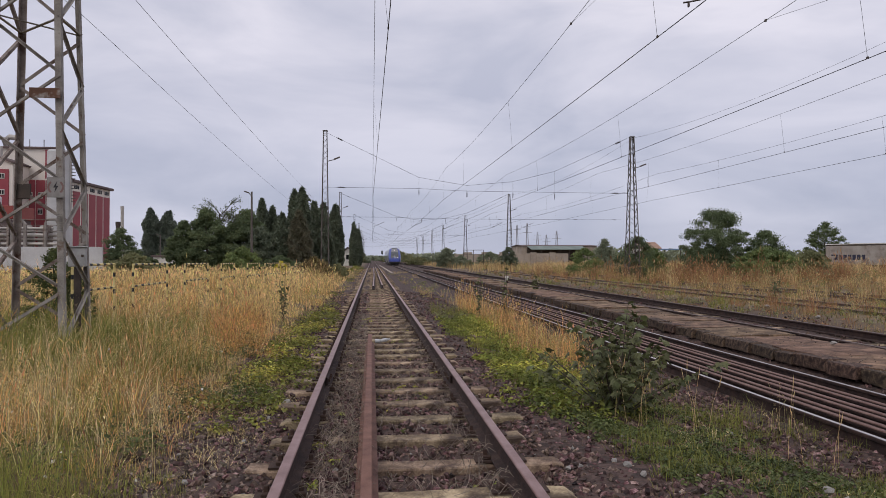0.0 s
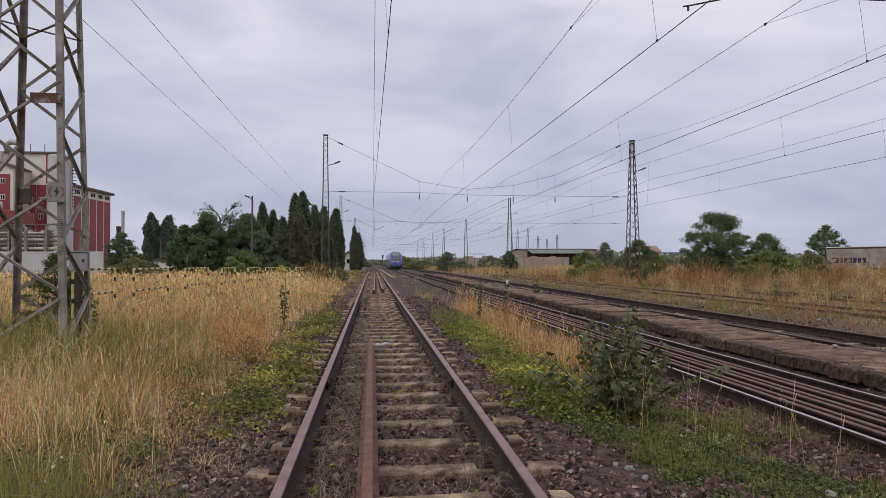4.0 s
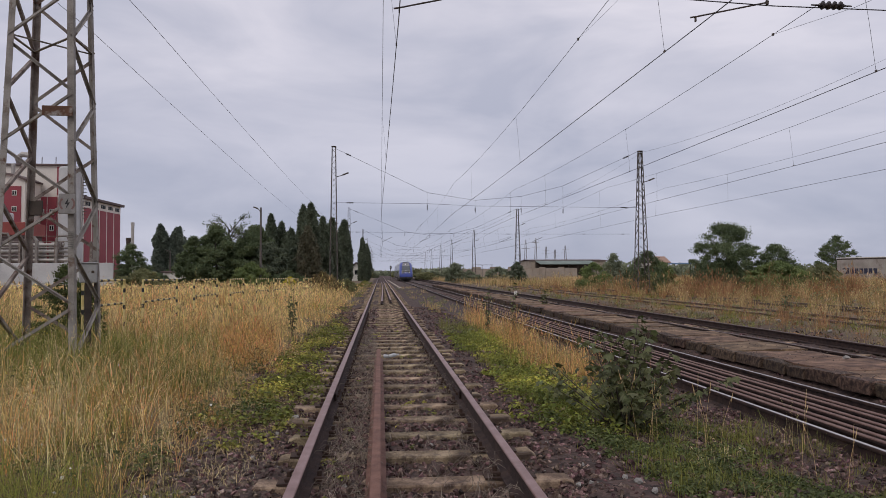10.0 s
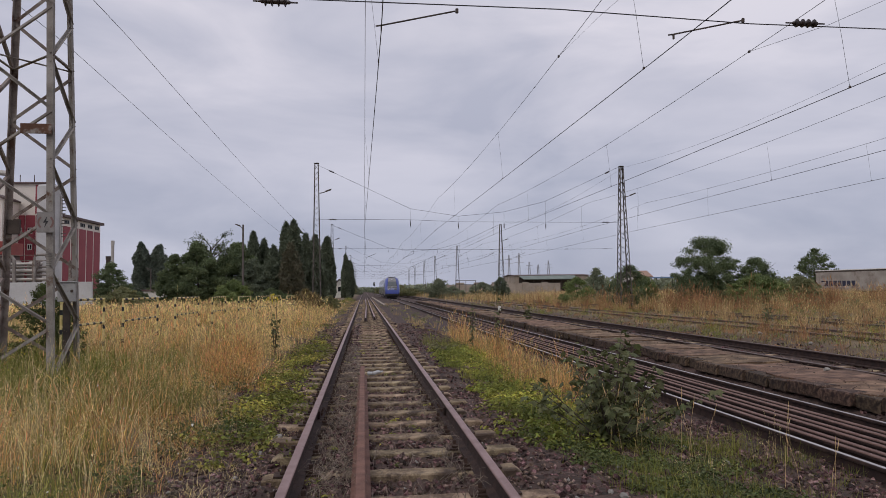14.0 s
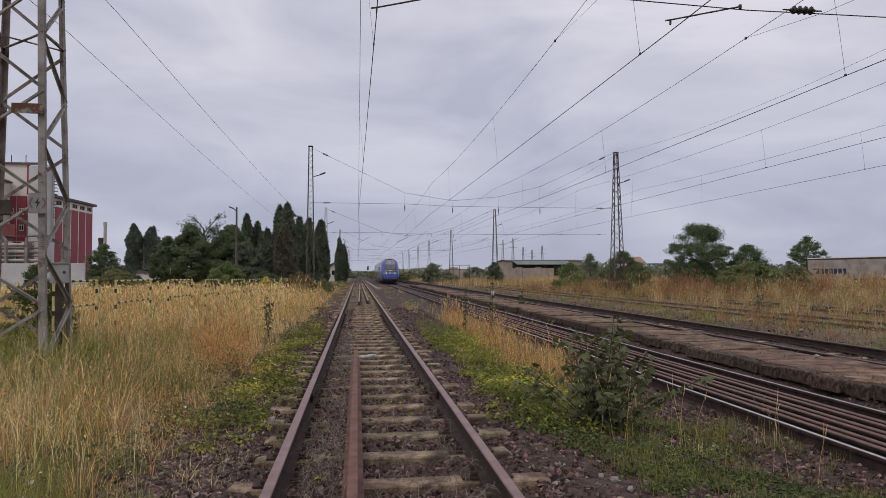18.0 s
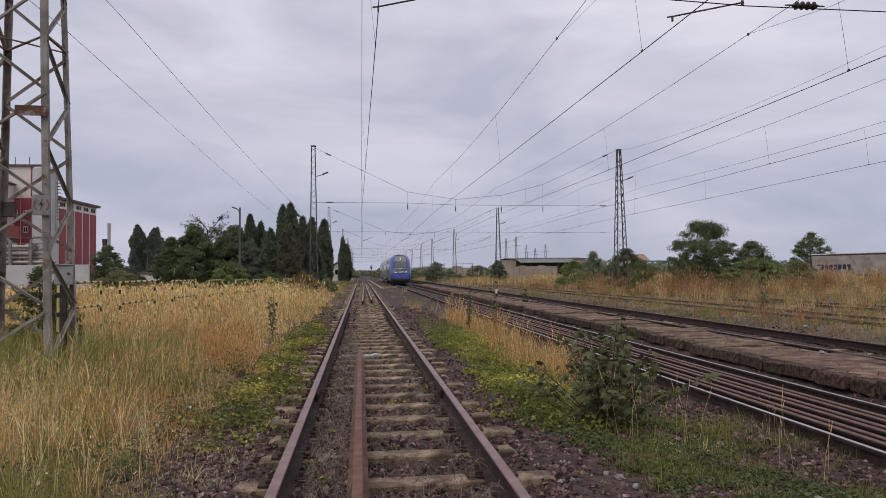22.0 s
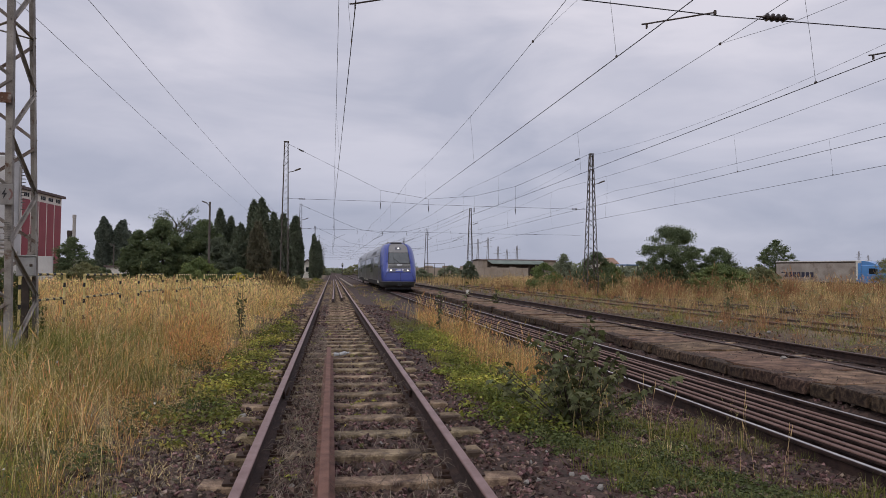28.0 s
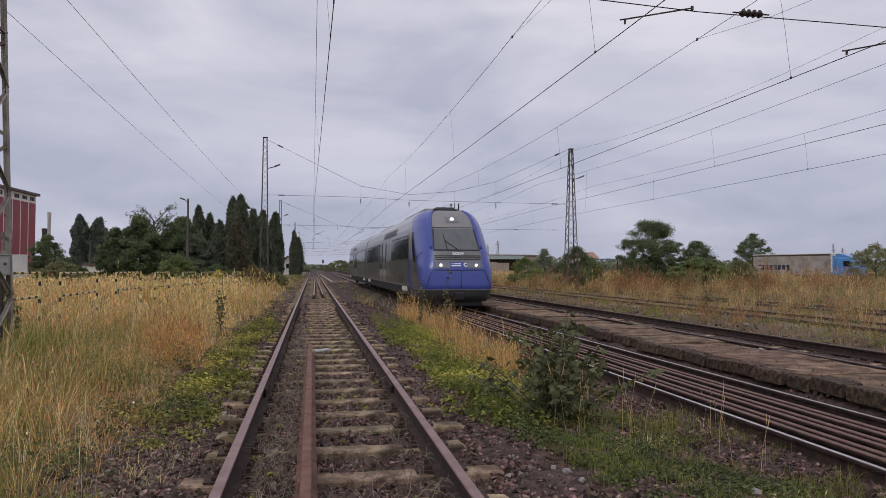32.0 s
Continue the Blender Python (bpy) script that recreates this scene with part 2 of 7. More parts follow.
# pylon grey is paled in the colour to stand in for haze
M["pylon"] = material("haze_paled_steel", [(0.24, 0.225, 0.225), (0.34, 0.32, 0.32)], 1.5, 0.8, 0.1, 0.0, 20)
M["wire"] = material("catenary_wire", [(0.034, 0.032, 0.035), (0.062, 0.058, 0.062)], 2, 0.6, 0.4, 0.0, 40)
M["insulator"] = material("brown_porcelain", [(0.022, 0.016, 0.015), (0.05, 0.032, 0.026)], 12, 0.35, 0.0, 0.1, 60)
M["plate_rust"] = material("rusted_plate", [(0.085, 0.04, 0.024), (0.15, 0.075, 0.045)], 9, 0.9, 0.0, 0.4, 70, stains=((0.30, 0.275, 0.25), 4.0, 0.50))
M["sign_white"] = material("faded_sign_enamel", [(0.20, 0.186, 0.172), (0.29, 0.272, 0.255)], 9, 0.6, 0.0, 0.1, 60)
M["sign_red"] = material("faded_red_enamel", [(0.16, 0.085, 0.075), (0.22, 0.13, 0.115)], 9, 0.6, 0.0, 0.1, 60)
M["cabinet_grey"] = material("chalky_grey_cabinet_paint", [(0.30, 0.295, 0.28), (0.40, 0.395, 0.38)], 6, 0.7, 0.0, 0.1, 50, stains=((0.20, 0.17, 0.14), 4.0, 0.60))
M["black"] = material("black_paint", [(0.012, 0.012, 0.012), (0.03, 0.03, 0.03)], 6, 0.6, 0.0, 0.1, 60)
M["paint_white"] = material("chalky_white_paint", [(0.58, 0.56, 0.50), (0.74, 0.72, 0.66)], 6, 0.75, 0.0, 0.2, 60)
M["wall_red"] = material("red_cladding", [(0.25, 0.038, 0.05), (0.32, 0.055, 0.068)], 0.4, 0.6, 0.0, 0.05, 8)
M["wall_cream"] = material("cream_cladding", [(0.68, 0.62, 0.545), (0.80, 0.74, 0.66)], 0.3, 0.7, 0.0, 0.05, 8)
M["wall_concrete"] = material("pale_concrete_wall", [(0.44, 0.435, 0.43), (0.58, 0.575, 0.565)], 0.5, 0.85, 0.0, 0.1, 9)
M["wall_dirty"] = material("dirty_plaster", [(0.2837, 0.2324, 0.1817), (0.4097, 0.3486, 0.2834)], 0.6, 0.9, 0.0, 0.1, 9, stains=((0.26, 0.22, 0.17), 0.5, 0.58))
M["roof_green"] = material("grey_green_roof", [(0.135, 0.1688, 0.1485), (0.216, 0.2565, 0.2228)], 0.4, 0.8, 0.0, 0.0, 6)
M["roof_dark"] = material("dark_roof", [(0.105, 0.074, 0.070), (0.165, 0.122, 0.115)], 0.4, 0.8, 0.0, 0.0, 6)
M["roof_orange"] = material("clay_tile_roof", [(0.30, 0.185, 0.13), (0.36, 0.23, 0.165)], 0.8, 0.8, 0.0, 0.0, 8)
M["wall_orange"] = material("orange_red_fascia", [(0.24, 0.045, 0.035), (0.30, 0.065, 0.05)], 0.6, 0.6, 0.0, 0.0, 8)
M["roof_blue"] = material("blue_metal_roof", [(0.12, 0.20, 0.36), (0.16, 0.26, 0.42)], 0.8, 0.6, 0.0, 0.0, 8)
M["pipe_grey"] = material("insulated_pipe", [(0.36, 0.33, 0.30), (0.5, 0.47, 0.43)], 1.2, 0.6, 0.2, 0.0, 9)
M["glass_dark"] = material("dark_glazing", [(0.018, 0.02, 0.022), (0.03, 0.033, 0.036)], 2, 0.06, 0.0, 0.0, 9)
M["train_blue"] = material("blue_train_paint", [(0.040, 0.064, 0.30), (0.050, 0.078, 0.335)], 0.8, 0.33, 0.0, 0.02, 40, coat=0.4)
M["train_grey"] = material("silver_grey_train_paint", [(0.30, 0.295, 0.30), (0.36, 0.355, 0.36)], 0.5, 0.33, 0.35, 0.02, 30, coat=0.3)
M["train_under"] = material("dark_skirt_paint", [(0.045, 0.047, 0.043), (0.075, 0.077, 0.07)], 1.5, 0.5, 0.1, 0.05, 30)
M["train_low"] = material("dark_grey_train_paint", [(0.115, 0.117, 0.108), (0.165, 0.167, 0.152)], 0.7, 0.3, 0.3, 0.02, 30, coat=0.4)
M["train_roof"] = material("roof_grey_train_paint", [(0.22, 0.215, 0.21), (0.28, 0.275, 0.27)], 0.7, 0.5, 0.2, 0.05, 30)
M["train_mid"] = material("mid_grey_train_paint", [(0.16, 0.16, 0.155), (0.20, 0.20, 0.195)], 0.7, 0.4, 0.1, 0.02, 30)
M["train_skirt"] = material("sooty_skirt", [(0.018, 0.018, 0.018), (0.045, 0.043, 0.04)], 2, 0.7, 0.0, 0.1, 30)
M["train_black"] = material("black_trim", [(0.010, 0.010, 0.011), (0.018, 0.018, 0.019)], 3, 0.4, 0.0, 0.0, 30)
M["train_white"] = material("white_lettering", [(0.70, 0.71, 0.74), (0.78, 0.79, 0.80)], 3, 0.5, 0.0, 0.0, 30)
M["lamp_housing"] = material("lamp_housing", [(0.16, 0.165, 0.19), (0.22, 0.225, 0.25)], 9, 0.2, 0.4, 0.0, 60)
M["tarp"] = material("dirty_trailer_tarpaulin", [(0.27, 0.235, 0.20), (0.42, 0.38, 0.335)], 0.6, 0.8, 0.0, 0.1, 9, stains=((0.21, 0.165, 0.13), 0.5, 0.52))
M["tarp_print"] = material("blue_print", [(0.024, 0.025, 0.05), (0.036, 0.037, 0.07)], 3, 0.7, 0.0, 0.0, 9)
M["truck_blue"] = material("sky_blue_cab_paint", [(0.075, 0.24, 0.55), (0.09, 0.28, 0.60)], 1, 0.3, 0.0, 0.0, 9, coat=0.5)
M["plastic_white"] = material("crushed_white_plastic", [(0.40, 0.41, 0.42), (0.56, 0.57, 0.58)], 12, 0.4, 0.0, 0.2, 60)


def glow(name, colour, power):
    m = bpy.data.materials.new(name)
    m.use_nodes = True
    b = m.node_tree.nodes["Principled BSDF"]
    b.inputs["Base Color"].default_value = (*colour, 1)
    b.inputs["Emission Color"].default_value = (*colour, 1)
    b.inputs["Emission Strength"].default_value = power
    return m


M["headlight"] = glow("lit_headlight", (1.0, 0.93, 0.80), 1.6)
M["toplight"] = glow("lit_marker_light", (1.0, 0.95, 0.88), 1.1)

# ---------------------------------------------------------------- building helpers
rng = np.random.default_rng(7)


def mesh_of(name, verts, faces, mat):
    me = bpy.data.meshes.new(name)
    me.from_pydata([tuple(v) for v in verts], [], [tuple(f) for f in faces])
    me.materials.append(mat)
    me.update()
    return me


def mesh_np(name, verts, counts, loops, mat, flat=False):
    """A mesh from arrays: vertices, corners per face, corner indices."""
    me = bpy.data.meshes.new(name)
    me.vertices.add(len(verts))
    me.vertices.foreach_set("co", np.ascontiguousarray(verts, np.float32).ravel())
    me.loops.add(len(loops))
    me.loops.foreach_set("vertex_index", np.ascontiguousarray(loops, np.int32))
    me.polygons.add(len(counts))
    starts = np.concatenate(([0], np.cumsum(counts)[:-1])).astype(np.int32)
    me.polygons.foreach_set("loop_start", starts)
    me.materials.append(mat)
    me.update(calc_edges=True)
    if flat:
        me.shade_flat()
    return me


def part(name, bm, mat, parent=None, label="", m=None):
    """Links a bmesh, or a finished mesh, as one object, under parent where that is given."""
    if isinstance(bm, bpy.types.Mesh):
        me = bm
    else:
        me = bpy.data.meshes.new(name)
        bm.to_mesh(me)
        bm.free()
        me.materials.append(mat)
    ob = new(name, me)
    if parent:
        ob.parent = parent
    if m is not None:
        ob.matrix_basis = m
    return tagged(ob, label) if label else ob


def empty(name, m=None, label="", category="", group="", kind=""):
    ob = new(name)
    ob.empty_display_size = 0.2
    if m is not None:
        ob.matrix_basis = m
    return tagged(ob, label, category, group, kind)


def box(x0, x1, y0, y1, z0, z1, bevel=0.0):
    bm = bmesh.new()
    bmesh.ops.create_cube(bm, size=1.0)
    for v in bm.verts:
        v.co = Vector(((x0 + x1) / 2 + v.co.x * (x1 - x0), (y0 + y1) / 2 + v.co.y * (y1 - y0), (z0 + z1) / 2 + v.co.z * (z1 - z0)))
    if bevel:
        bmesh.ops.bevel(bm, geom=bm.edges[:], offset=bevel, segments=1, affect="EDGES")
    return bm


def prism(profile, y0, y1, axis="y"):
    """A closed profile of (x, z) points carried from y0 to y1."""
    n = len(profile)
    vs = [(x, y0, z) for x, z in profile] + [(x, y1, z) for x, z in profile]
    if axis == "x":
        vs = [(y, x, z) for x, y, z in vs]
    fs = [(i, (i + 1) % n, n + (i + 1) % n, n + i) for i in range(n)] + [tuple(range(n))[::-1], tuple(range(n, 2 * n))]
    bm = bmesh.new()
    bv = [bm.verts.new(v) for v in vs]
    for f in fs:
        bm.faces.new([bv[i] for i in f])
    bmesh.ops.recalc_face_normals(bm, faces=bm.faces[:])
    return bm


def tube_data(points, radii, sides=6):
    """Vertices and faces of a tube along points, with its ends closed."""
    vs, fs = [], []
    pts = [Vector(p) for p in points]
    if not hasattr(radii, "__len__"):
        radii = [radii] * len(pts)
    for i, p in enumerate(pts):
        d = (pts[min(i + 1, len(pts) - 1)] - pts[max(i - 1, 0)]).normalized()
        a = d.orthogonal().normalized() if abs(d.z) > 0.9 else d.cross(Vector((0, 0, 1))).normalized()
        b = d.cross(a)
        for k in range(sides):
            g = 2 * math.pi * k / sides
            vs.append(p + (a * math.cos(g) + b * math.sin(g)) * radii[i])
    for i in range(len(pts) - 1):
        for k in range(sides):
            fs.append((i * sides + k, i * sides + (k + 1) % sides, (i + 1) * sides + (k + 1) % sides, (i + 1) * sides + k))
    fs.append(tuple(range(sides))[::-1])
    fs.append(tuple(range((len(pts) - 1) * sides, len(pts) * sides)))
    return vs, fs


def tube(name, points, radii, mat, parent=None, label="", sides=6):
    vs, fs = tube_data(points, radii, sides)
    me = mesh_of(name, vs, fs, mat)
    return part(name, me, mat, parent, label)


def joined(pieces):
    vs, fs = [], []
    for v, f in pieces:
        o = len(vs)
        vs += list(v)
        fs += [tuple(i + o for i in q) for q in f]
    return vs, fs


def bar_data(p, q, w, h):
    """A square bar from p to q, w wide and h deep."""
    p, q = Vector(p), Vector(q)
    d = (q - p).normalized()
    a = d.orthogonal().normalized() if abs(d.z) > 0.95 else d.cross(Vector((0, 0, 1))).normalized()
    if abs(d.z) > 0.95:
        a = Vector((1, 0, 0))
    b = d.cross(a).normalized()
    vs = [e + a * sx * w / 2 + b * sy * h / 2 for e in (p, q) for sx, sy in ((-1, -1), (1, -1), (1, 1), (-1, 1))]
    return vs, [(0, 1, 2, 3)[::-1], (4, 5, 6, 7), (0, 1, 5, 4), (1, 2, 6, 5), (2, 3, 7, 6), (3, 0, 4, 7)]


def angle_data(p, q, w, t, out_a, out_b):
    """An angle iron from p to q with its two flanges along out_a and out_b."""
    p, q, a, b = Vector(p), Vector(q), Vector(out_a), Vector(out_b)
    sec = [Vector((0, 0, 0)), a * w, a * w + b * t, a * t + b * t, a * t + b * w, b * w]
    vs = [p + s for s in sec] + [q + s for s in sec]
    n = 6
    fs = [(i, (i + 1) % n, n + (i + 1) % n, n + i) for i in range(n)] + [(0, 1, 2, 3), (0, 3, 4, 5), (6, 9, 8, 7), (6, 11, 10, 9)]
    return vs, fs


# ---------------------------------------------------------------- ground
KX = [-3000, -60, -14, -8, -4.2, -2.6, -1.9, -1.35, -1.1, -0.9, -0.72, -0.58, -0.38, -0.28, 0.45, 0.6, 0.9, 1.1, 1.35, 1.9, 2.6, 3.6, 6.30, 6.46, 7.9, 10.2, 11.5, 13.0, 22, 40, 3000]
KZ = [0.0, 0.1, 0.30, 0.28, 0.16, 0.05, -0.03, -0.04, -0.045, -0.08, -0.05, -0.02, -0.02, -0.065, -0.065, -0.045, -0.08, -0.045, -0.045, -0.08, -0.15, -0.29, -0.29, -0.14, -0.17, -0.17, -0.04, -0.03, -0.02, 0.1, 0.0]


def ground_z(x, y):
    return np.interp(x, KX, KZ) + 0.02 * np.sin(x * 2.1 + y * 0.7) * np.cos(y * 1.3 - x * 0.4)


gx = np.unique(np.concatenate((np.geomspace(40, 3000, 14), -np.geomspace(40, 3000, 14), np.arange(-40, 40, 1.0), np.arange(-8, 12, 0.16), np.arange(-1.4, 1.4, 0.07))))
gy = np.unique(np.concatenate((np.geomspace(80, 4000, 18), -np.geomspace(60, 1500, 8), np.arange(-60, 80, 2.0), np.arange(1.5, 16, 0.2))))
GX, GY = np.meshgrid(gx, gy)
GZ = ground_z(GX, GY)
near = (np.abs(GX) < 12) & (GY > 1) & (GY < 18)
GZ = GZ + np.where(near, rng.uniform(-0.018, 0.018, GX.shape), 0)
nx, ny = len(gx), len(gy)
gi = (np.arange(ny - 1)[:, None] * nx + np.arange(nx - 1)[None, :]).ravel()
gl = np.stack((gi, gi + 1, gi + nx + 1, gi + nx), 1).ravel()


def ground_material():
    m = material("trackside_ground", [(0.095, 0.066, 0.038), (0.17, 0.122, 0.068), (0.23, 0.175, 0.098)], 0.35, 0.95, 0, 0.7, 22, bump_d=0.03)
    n, l = m.node_tree.nodes, m.node_tree.links
    b = n["Principled BSDF"]
    grass = b.inputs["Base Color"].links[0].from_socket
    geo = n.new("ShaderNodeNewGeometry")
    sep = n.new("ShaderNodeSeparateXYZ")
    l.new(geo.outputs["Position"], sep.inputs[0])
    vor = n.new("ShaderNodeTexVoronoi")
    vor.inputs["Scale"].default_value = 19.0
    l.new(geo.outputs["Position"], vor.inputs["Vector"])
    rp = n.new("ShaderNodeValToRGB")
    rp.color_ramp.elements[0].color, rp.color_ramp.elements[1].color = (0.020, 0.0125, 0.010, 1), (0.115, 0.070, 0.056, 1)
    l.new(vor.outputs["Color"], rp.inputs["Fac"])
    edge = n.new("ShaderNodeTexNoise")
    edge.inputs["Scale"].default_value, edge.inputs["Detail"].default_value = 0.55, 5.0
    l.new(geo.outputs["Position"], edge.inputs["Vector"])
    wob = n.new("ShaderNodeMath")
    wob.operation = "MULTIPLY_ADD"
    wob.inputs[1].default_value, wob.inputs[2].default_value = 1.8, -0.9
    l.new(edge.outputs["Fac"], wob.inputs[0])
    sx = n.new("ShaderNodeMath")
    sx.operation = "ADD"
    l.new(sep.outputs["X"], sx.inputs[0])
    l.new(wob.outputs[0], sx.inputs[1])
    lo = n.new("ShaderNodeMapRange")
    lo.inputs[1].default_value, lo.inputs[2].default_value = -2.15, -1.6
    hi = n.new("ShaderNodeMapRange")
    hi.inputs[1].default_value, hi.inputs[2].default_value, hi.inputs[3].default_value, hi.inputs[4].default_value = 10.2, 12.6, 1.0, 0.0
    l.new(sx.outputs[0], lo.inputs[0])
    l.new(sx.outputs[0], hi.inputs[0])
    mul = n.new("ShaderNodeMath")
    mul.operation = "MULTIPLY"
    l.new(lo.outputs[0], mul.inputs[0])
    l.new(hi.outputs[0], mul.inputs[1])
    mx = n.new("ShaderNodeMix")
    mx.data_type = "RGBA"
    l.new(mul.outputs[0], mx.inputs[0])
    l.new(grass, mx.inputs[6])
    l.new(rp.outputs["Color"], mx.inputs[7])
    l.new(mx.outputs[2], b.inputs["Base Color"])
    return m


M["ground"] = ground_material()
ground_me = mesh_np("ground", np.stack((GX.ravel(), GY.ravel(), GZ.ravel()), 1), np.full(len(gi), 4), gl, M["ground"])
tagged(new("ground", ground_me), "dark brown ballast and dry earth along the tracks", "ground", kind="structure")

# ---------------------------------------------------------------- rails and sleepers
RAIL_H = 0.172
RAIL_SIDE = [(-0.075, 0), (0.075, 0), (0.075, 0.012), (0.014, 0.032), (0.010, 0.125), (0.034, 0.138), (0.036, 0.160), (0.031, 0.1685), (-0.031, 0.1685), (-0.036, 0.160), (-0.034, 0.138), (-0.010, 0.125), (-0.014, 0.032), (-0.075, 0.012)]
RAIL_CAP = [(-0.0355, 0.161), (0.0355, 0.161), (0.033, 0.169), (0.024, RAIL_H), (-0.024, RAIL_H), (-0.033, 0.169)]
RAIL_BAND = [(-0.023, 0.166), (0.023, 0.166), (0.021, 0.1705), (0.015, RAIL_H), (-0.015, RAIL_H), (-0.021, 0.1705)]


def rail(parent, name, x, z_top, y0, y1, side, top, bend=None, label=""):
    """One rail with its worn head as a part of it; bend(y) shifts it sideways."""
    r = None
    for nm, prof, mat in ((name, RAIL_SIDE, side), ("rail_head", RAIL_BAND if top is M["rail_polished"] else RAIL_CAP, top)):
        ys = [y0, y1] if bend is None else list(np.linspace(y0, y1, 24))
        n = len(prof)
        vs, fs = [], []
        for i, y in enumerate(ys):
            o = 0 if bend is None else bend(y)
            vs += [(x + px + o, y, z_top - RAIL_H + pz) for px, pz in prof]
            if i:
                fs += [((i - 1) * n + k, (i - 1) * n + (k + 1) % n, i * n + (k + 1) % n, i * n + k) for k in range(n)]
        fs += [tuple(range(n))[::-1], tuple(range(len(vs) - n, len(vs)))]
        ob = part(nm, mesh_of(nm, vs, fs, mat), mat, parent if r is None else r, label if r is None else "")
        r = r or ob
    return r


def sleeper_mesh(seed, ln=2.45, w=0.23, h=0.20):
    """A weathered sleeper: a bevelled bar with worn, slightly sagging edges; its top lies at z 0."""
    r = random.Random(seed)
    l0, l1 = ln / 2 - r.uniform(-0.05, 0.16), ln / 2 - r.uniform(-0.05, 0.16)
    xs = [-l0, -l0 + 0.05, -0.95, -0.5, 0, 0.5, 0.95, l1 - 0.05, l1]
    vs, fs = [], []
    for i, x in enumerate(xs):
        end = r.uniform(0.015, 0.045) if i in (0, len(xs) - 1) else 0.0
        a, b = r.uniform(-0.012, 0.014), r.uniform(-0.014, 0.012)
        t = -end - 0.012 * (1 - (x / (ln / 2)) ** 2) + r.uniform(-0.005, 0.005)
        hw = w / 2 - end
        vs += [(x, -hw + a, -h), (x, -hw + a, t - 0.012), (x, -hw + 0.012 + a, t), (x, hw - 0.012 + b, t), (x, hw + b, t - 0.012), (x, hw + b, -h)]
        if i:
            fs += [((i - 1) * 6 + k, i * 6 + k, i * 6 + k + 1, (i - 1) * 6 + k + 1) for k in range(5)]
    fs += [(0, 1, 2, 3, 4, 5), tuple(range(len(vs) - 6, len(vs)))[::-1]]
    return mesh_of("sleeper", vs, fs, M["sleeper"])


SLEEPERS = [sleeper_mesh(k, w=0.19 + 0.008 * (k % 6)) for k in range(12)]


def clip_mesh():
    """Base plate, clamp and bolt that hold the rail foot."""
    bm = box(-0.19, 0.19, -0.08, 0.08, 0, 0.014)
    for s in (-1, 1):
        for b in (box(s * 0.105 - 0.035, s * 0.105 + 0.035, -0.045, 0.045, 0.012, 0.045, 0.008), box(s * 0.11 - 0.016, s * 0.11 + 0.016, -0.016, 0.016, 0.04, 0.085, 0.005)):
            t = bpy.data.meshes.new("t")
            b.to_mesh(t)
            b.free()
            bm.from_mesh(t)
            bpy.data.meshes.remove(t)
    me = bpy.data.meshes.new("rail_clip")
    bm.to_mesh(me)
    bm.free()
    me.materials.append(M["clip"])
    return me


CLIP = clip_mesh()


def track(label, x, z_top, y0, y1, step, sleepers_to, top, clips_to=0.0, group="tracks", web="rail_side"):
    tr = empty("railway_track", None, label, "railway track", group)
    for s in (-1, 1):
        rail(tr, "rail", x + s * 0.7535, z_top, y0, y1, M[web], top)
    y, k = y0 + 0.40, 0
    r = random.Random(int(x * 10))
    while y < sleepers_to:
        part("sleeper", SLEEPERS[r.randrange(12)], None, tr, m=pose(x + r.uniform(-0.05, 0.05), y, z_top - RAIL_H - 0.014 + r.uniform(-0.006, 0.004), 0, 0, r.uniform(-1.0, 1.0) + (180 if k % 2 else 0)))
        if 2.5 < y < clips_to:
            for s in (-1, 1):
                part("rail_clip", CLIP, None, tr, m=pose(x + s * 0.7535, y, z_top - RAIL_H - 0.014))
        y = y0 + 0.40 + (k + 1) * step + r.uniform(-0.03, 0.03)
        k += 1
    return tr


T1, T2, T3, T4, T5 = -0.03, 5.13, 8.95, 13.95, 18.2
track_1 = track("single rusty railway track with worn rail heads on weathered sleepers", T1, 0.18, -6.0, 420.0, 0.72, 110.0, M["rail_top"], 26.0)
track_2 = track("railway track with polished rails beside the low platform", T2, -0.13, -6.0, 420.0, 0.68, 95.0, M["rail_polished"])
track_3 = track("rusty railway track behind the low platform", T3, 0.03, -6.0, 420.0, 0.65, 60.0, M["rail_dull"])
track_4 = track("overgrown railway track in dry grass", T4, 0.06, -6.0, 300.0, 0.65, -5.0, M["rail_stored"], web="rail_dull")
track_5 = track("overgrown far railway track in tall dry grass", T5, 0.09, -6.0, 300.0, 0.65, -5.0, M["rail_dull"], web="rail_dull")

for s in (-1, 1):
    for side in (-1, 1):
        plate = box(-0.012, 0.012, -0.28, 0.28, -0.045, 0.045, 0.006)
        part("fishplate", plate, M["rail_side"], track_1, "rusty joint plate", pose(T1 + s * 0.7535 + side * 0.036, 8.4, 0.09))
        for yy in (-0.19, -0.07, 0.07, 0.19):
            part("bolt", box(-0.014, 0.014, -0.016, 0.016, -0.016, 0.016, 0.004), M["clip"], track_1, m=pose(T1 + s * 0.7535 + side * 0.058, 8.4 + yy, 0.09))
# check rails inside the first track, with a plank crossing and a cable trough beside it
checks = empty("check_rails", None, "pair of rusty check rails between the running rails", "rail")
for xa, xb, y0 in ((-0.17, -0.05, 33.7), (0.28, 0.27, 35.0)):
    rail(checks, "check_rail", xa, 0.176, y0, 110.0, M["rail_side"], M["rail_top"], bend=lambda y, d=xb - xa, s=y0: d * min(1, (y - s) / 26))
trough = empty("cable_trough", None, "pale concrete cable trough beside the track", "cable trough")
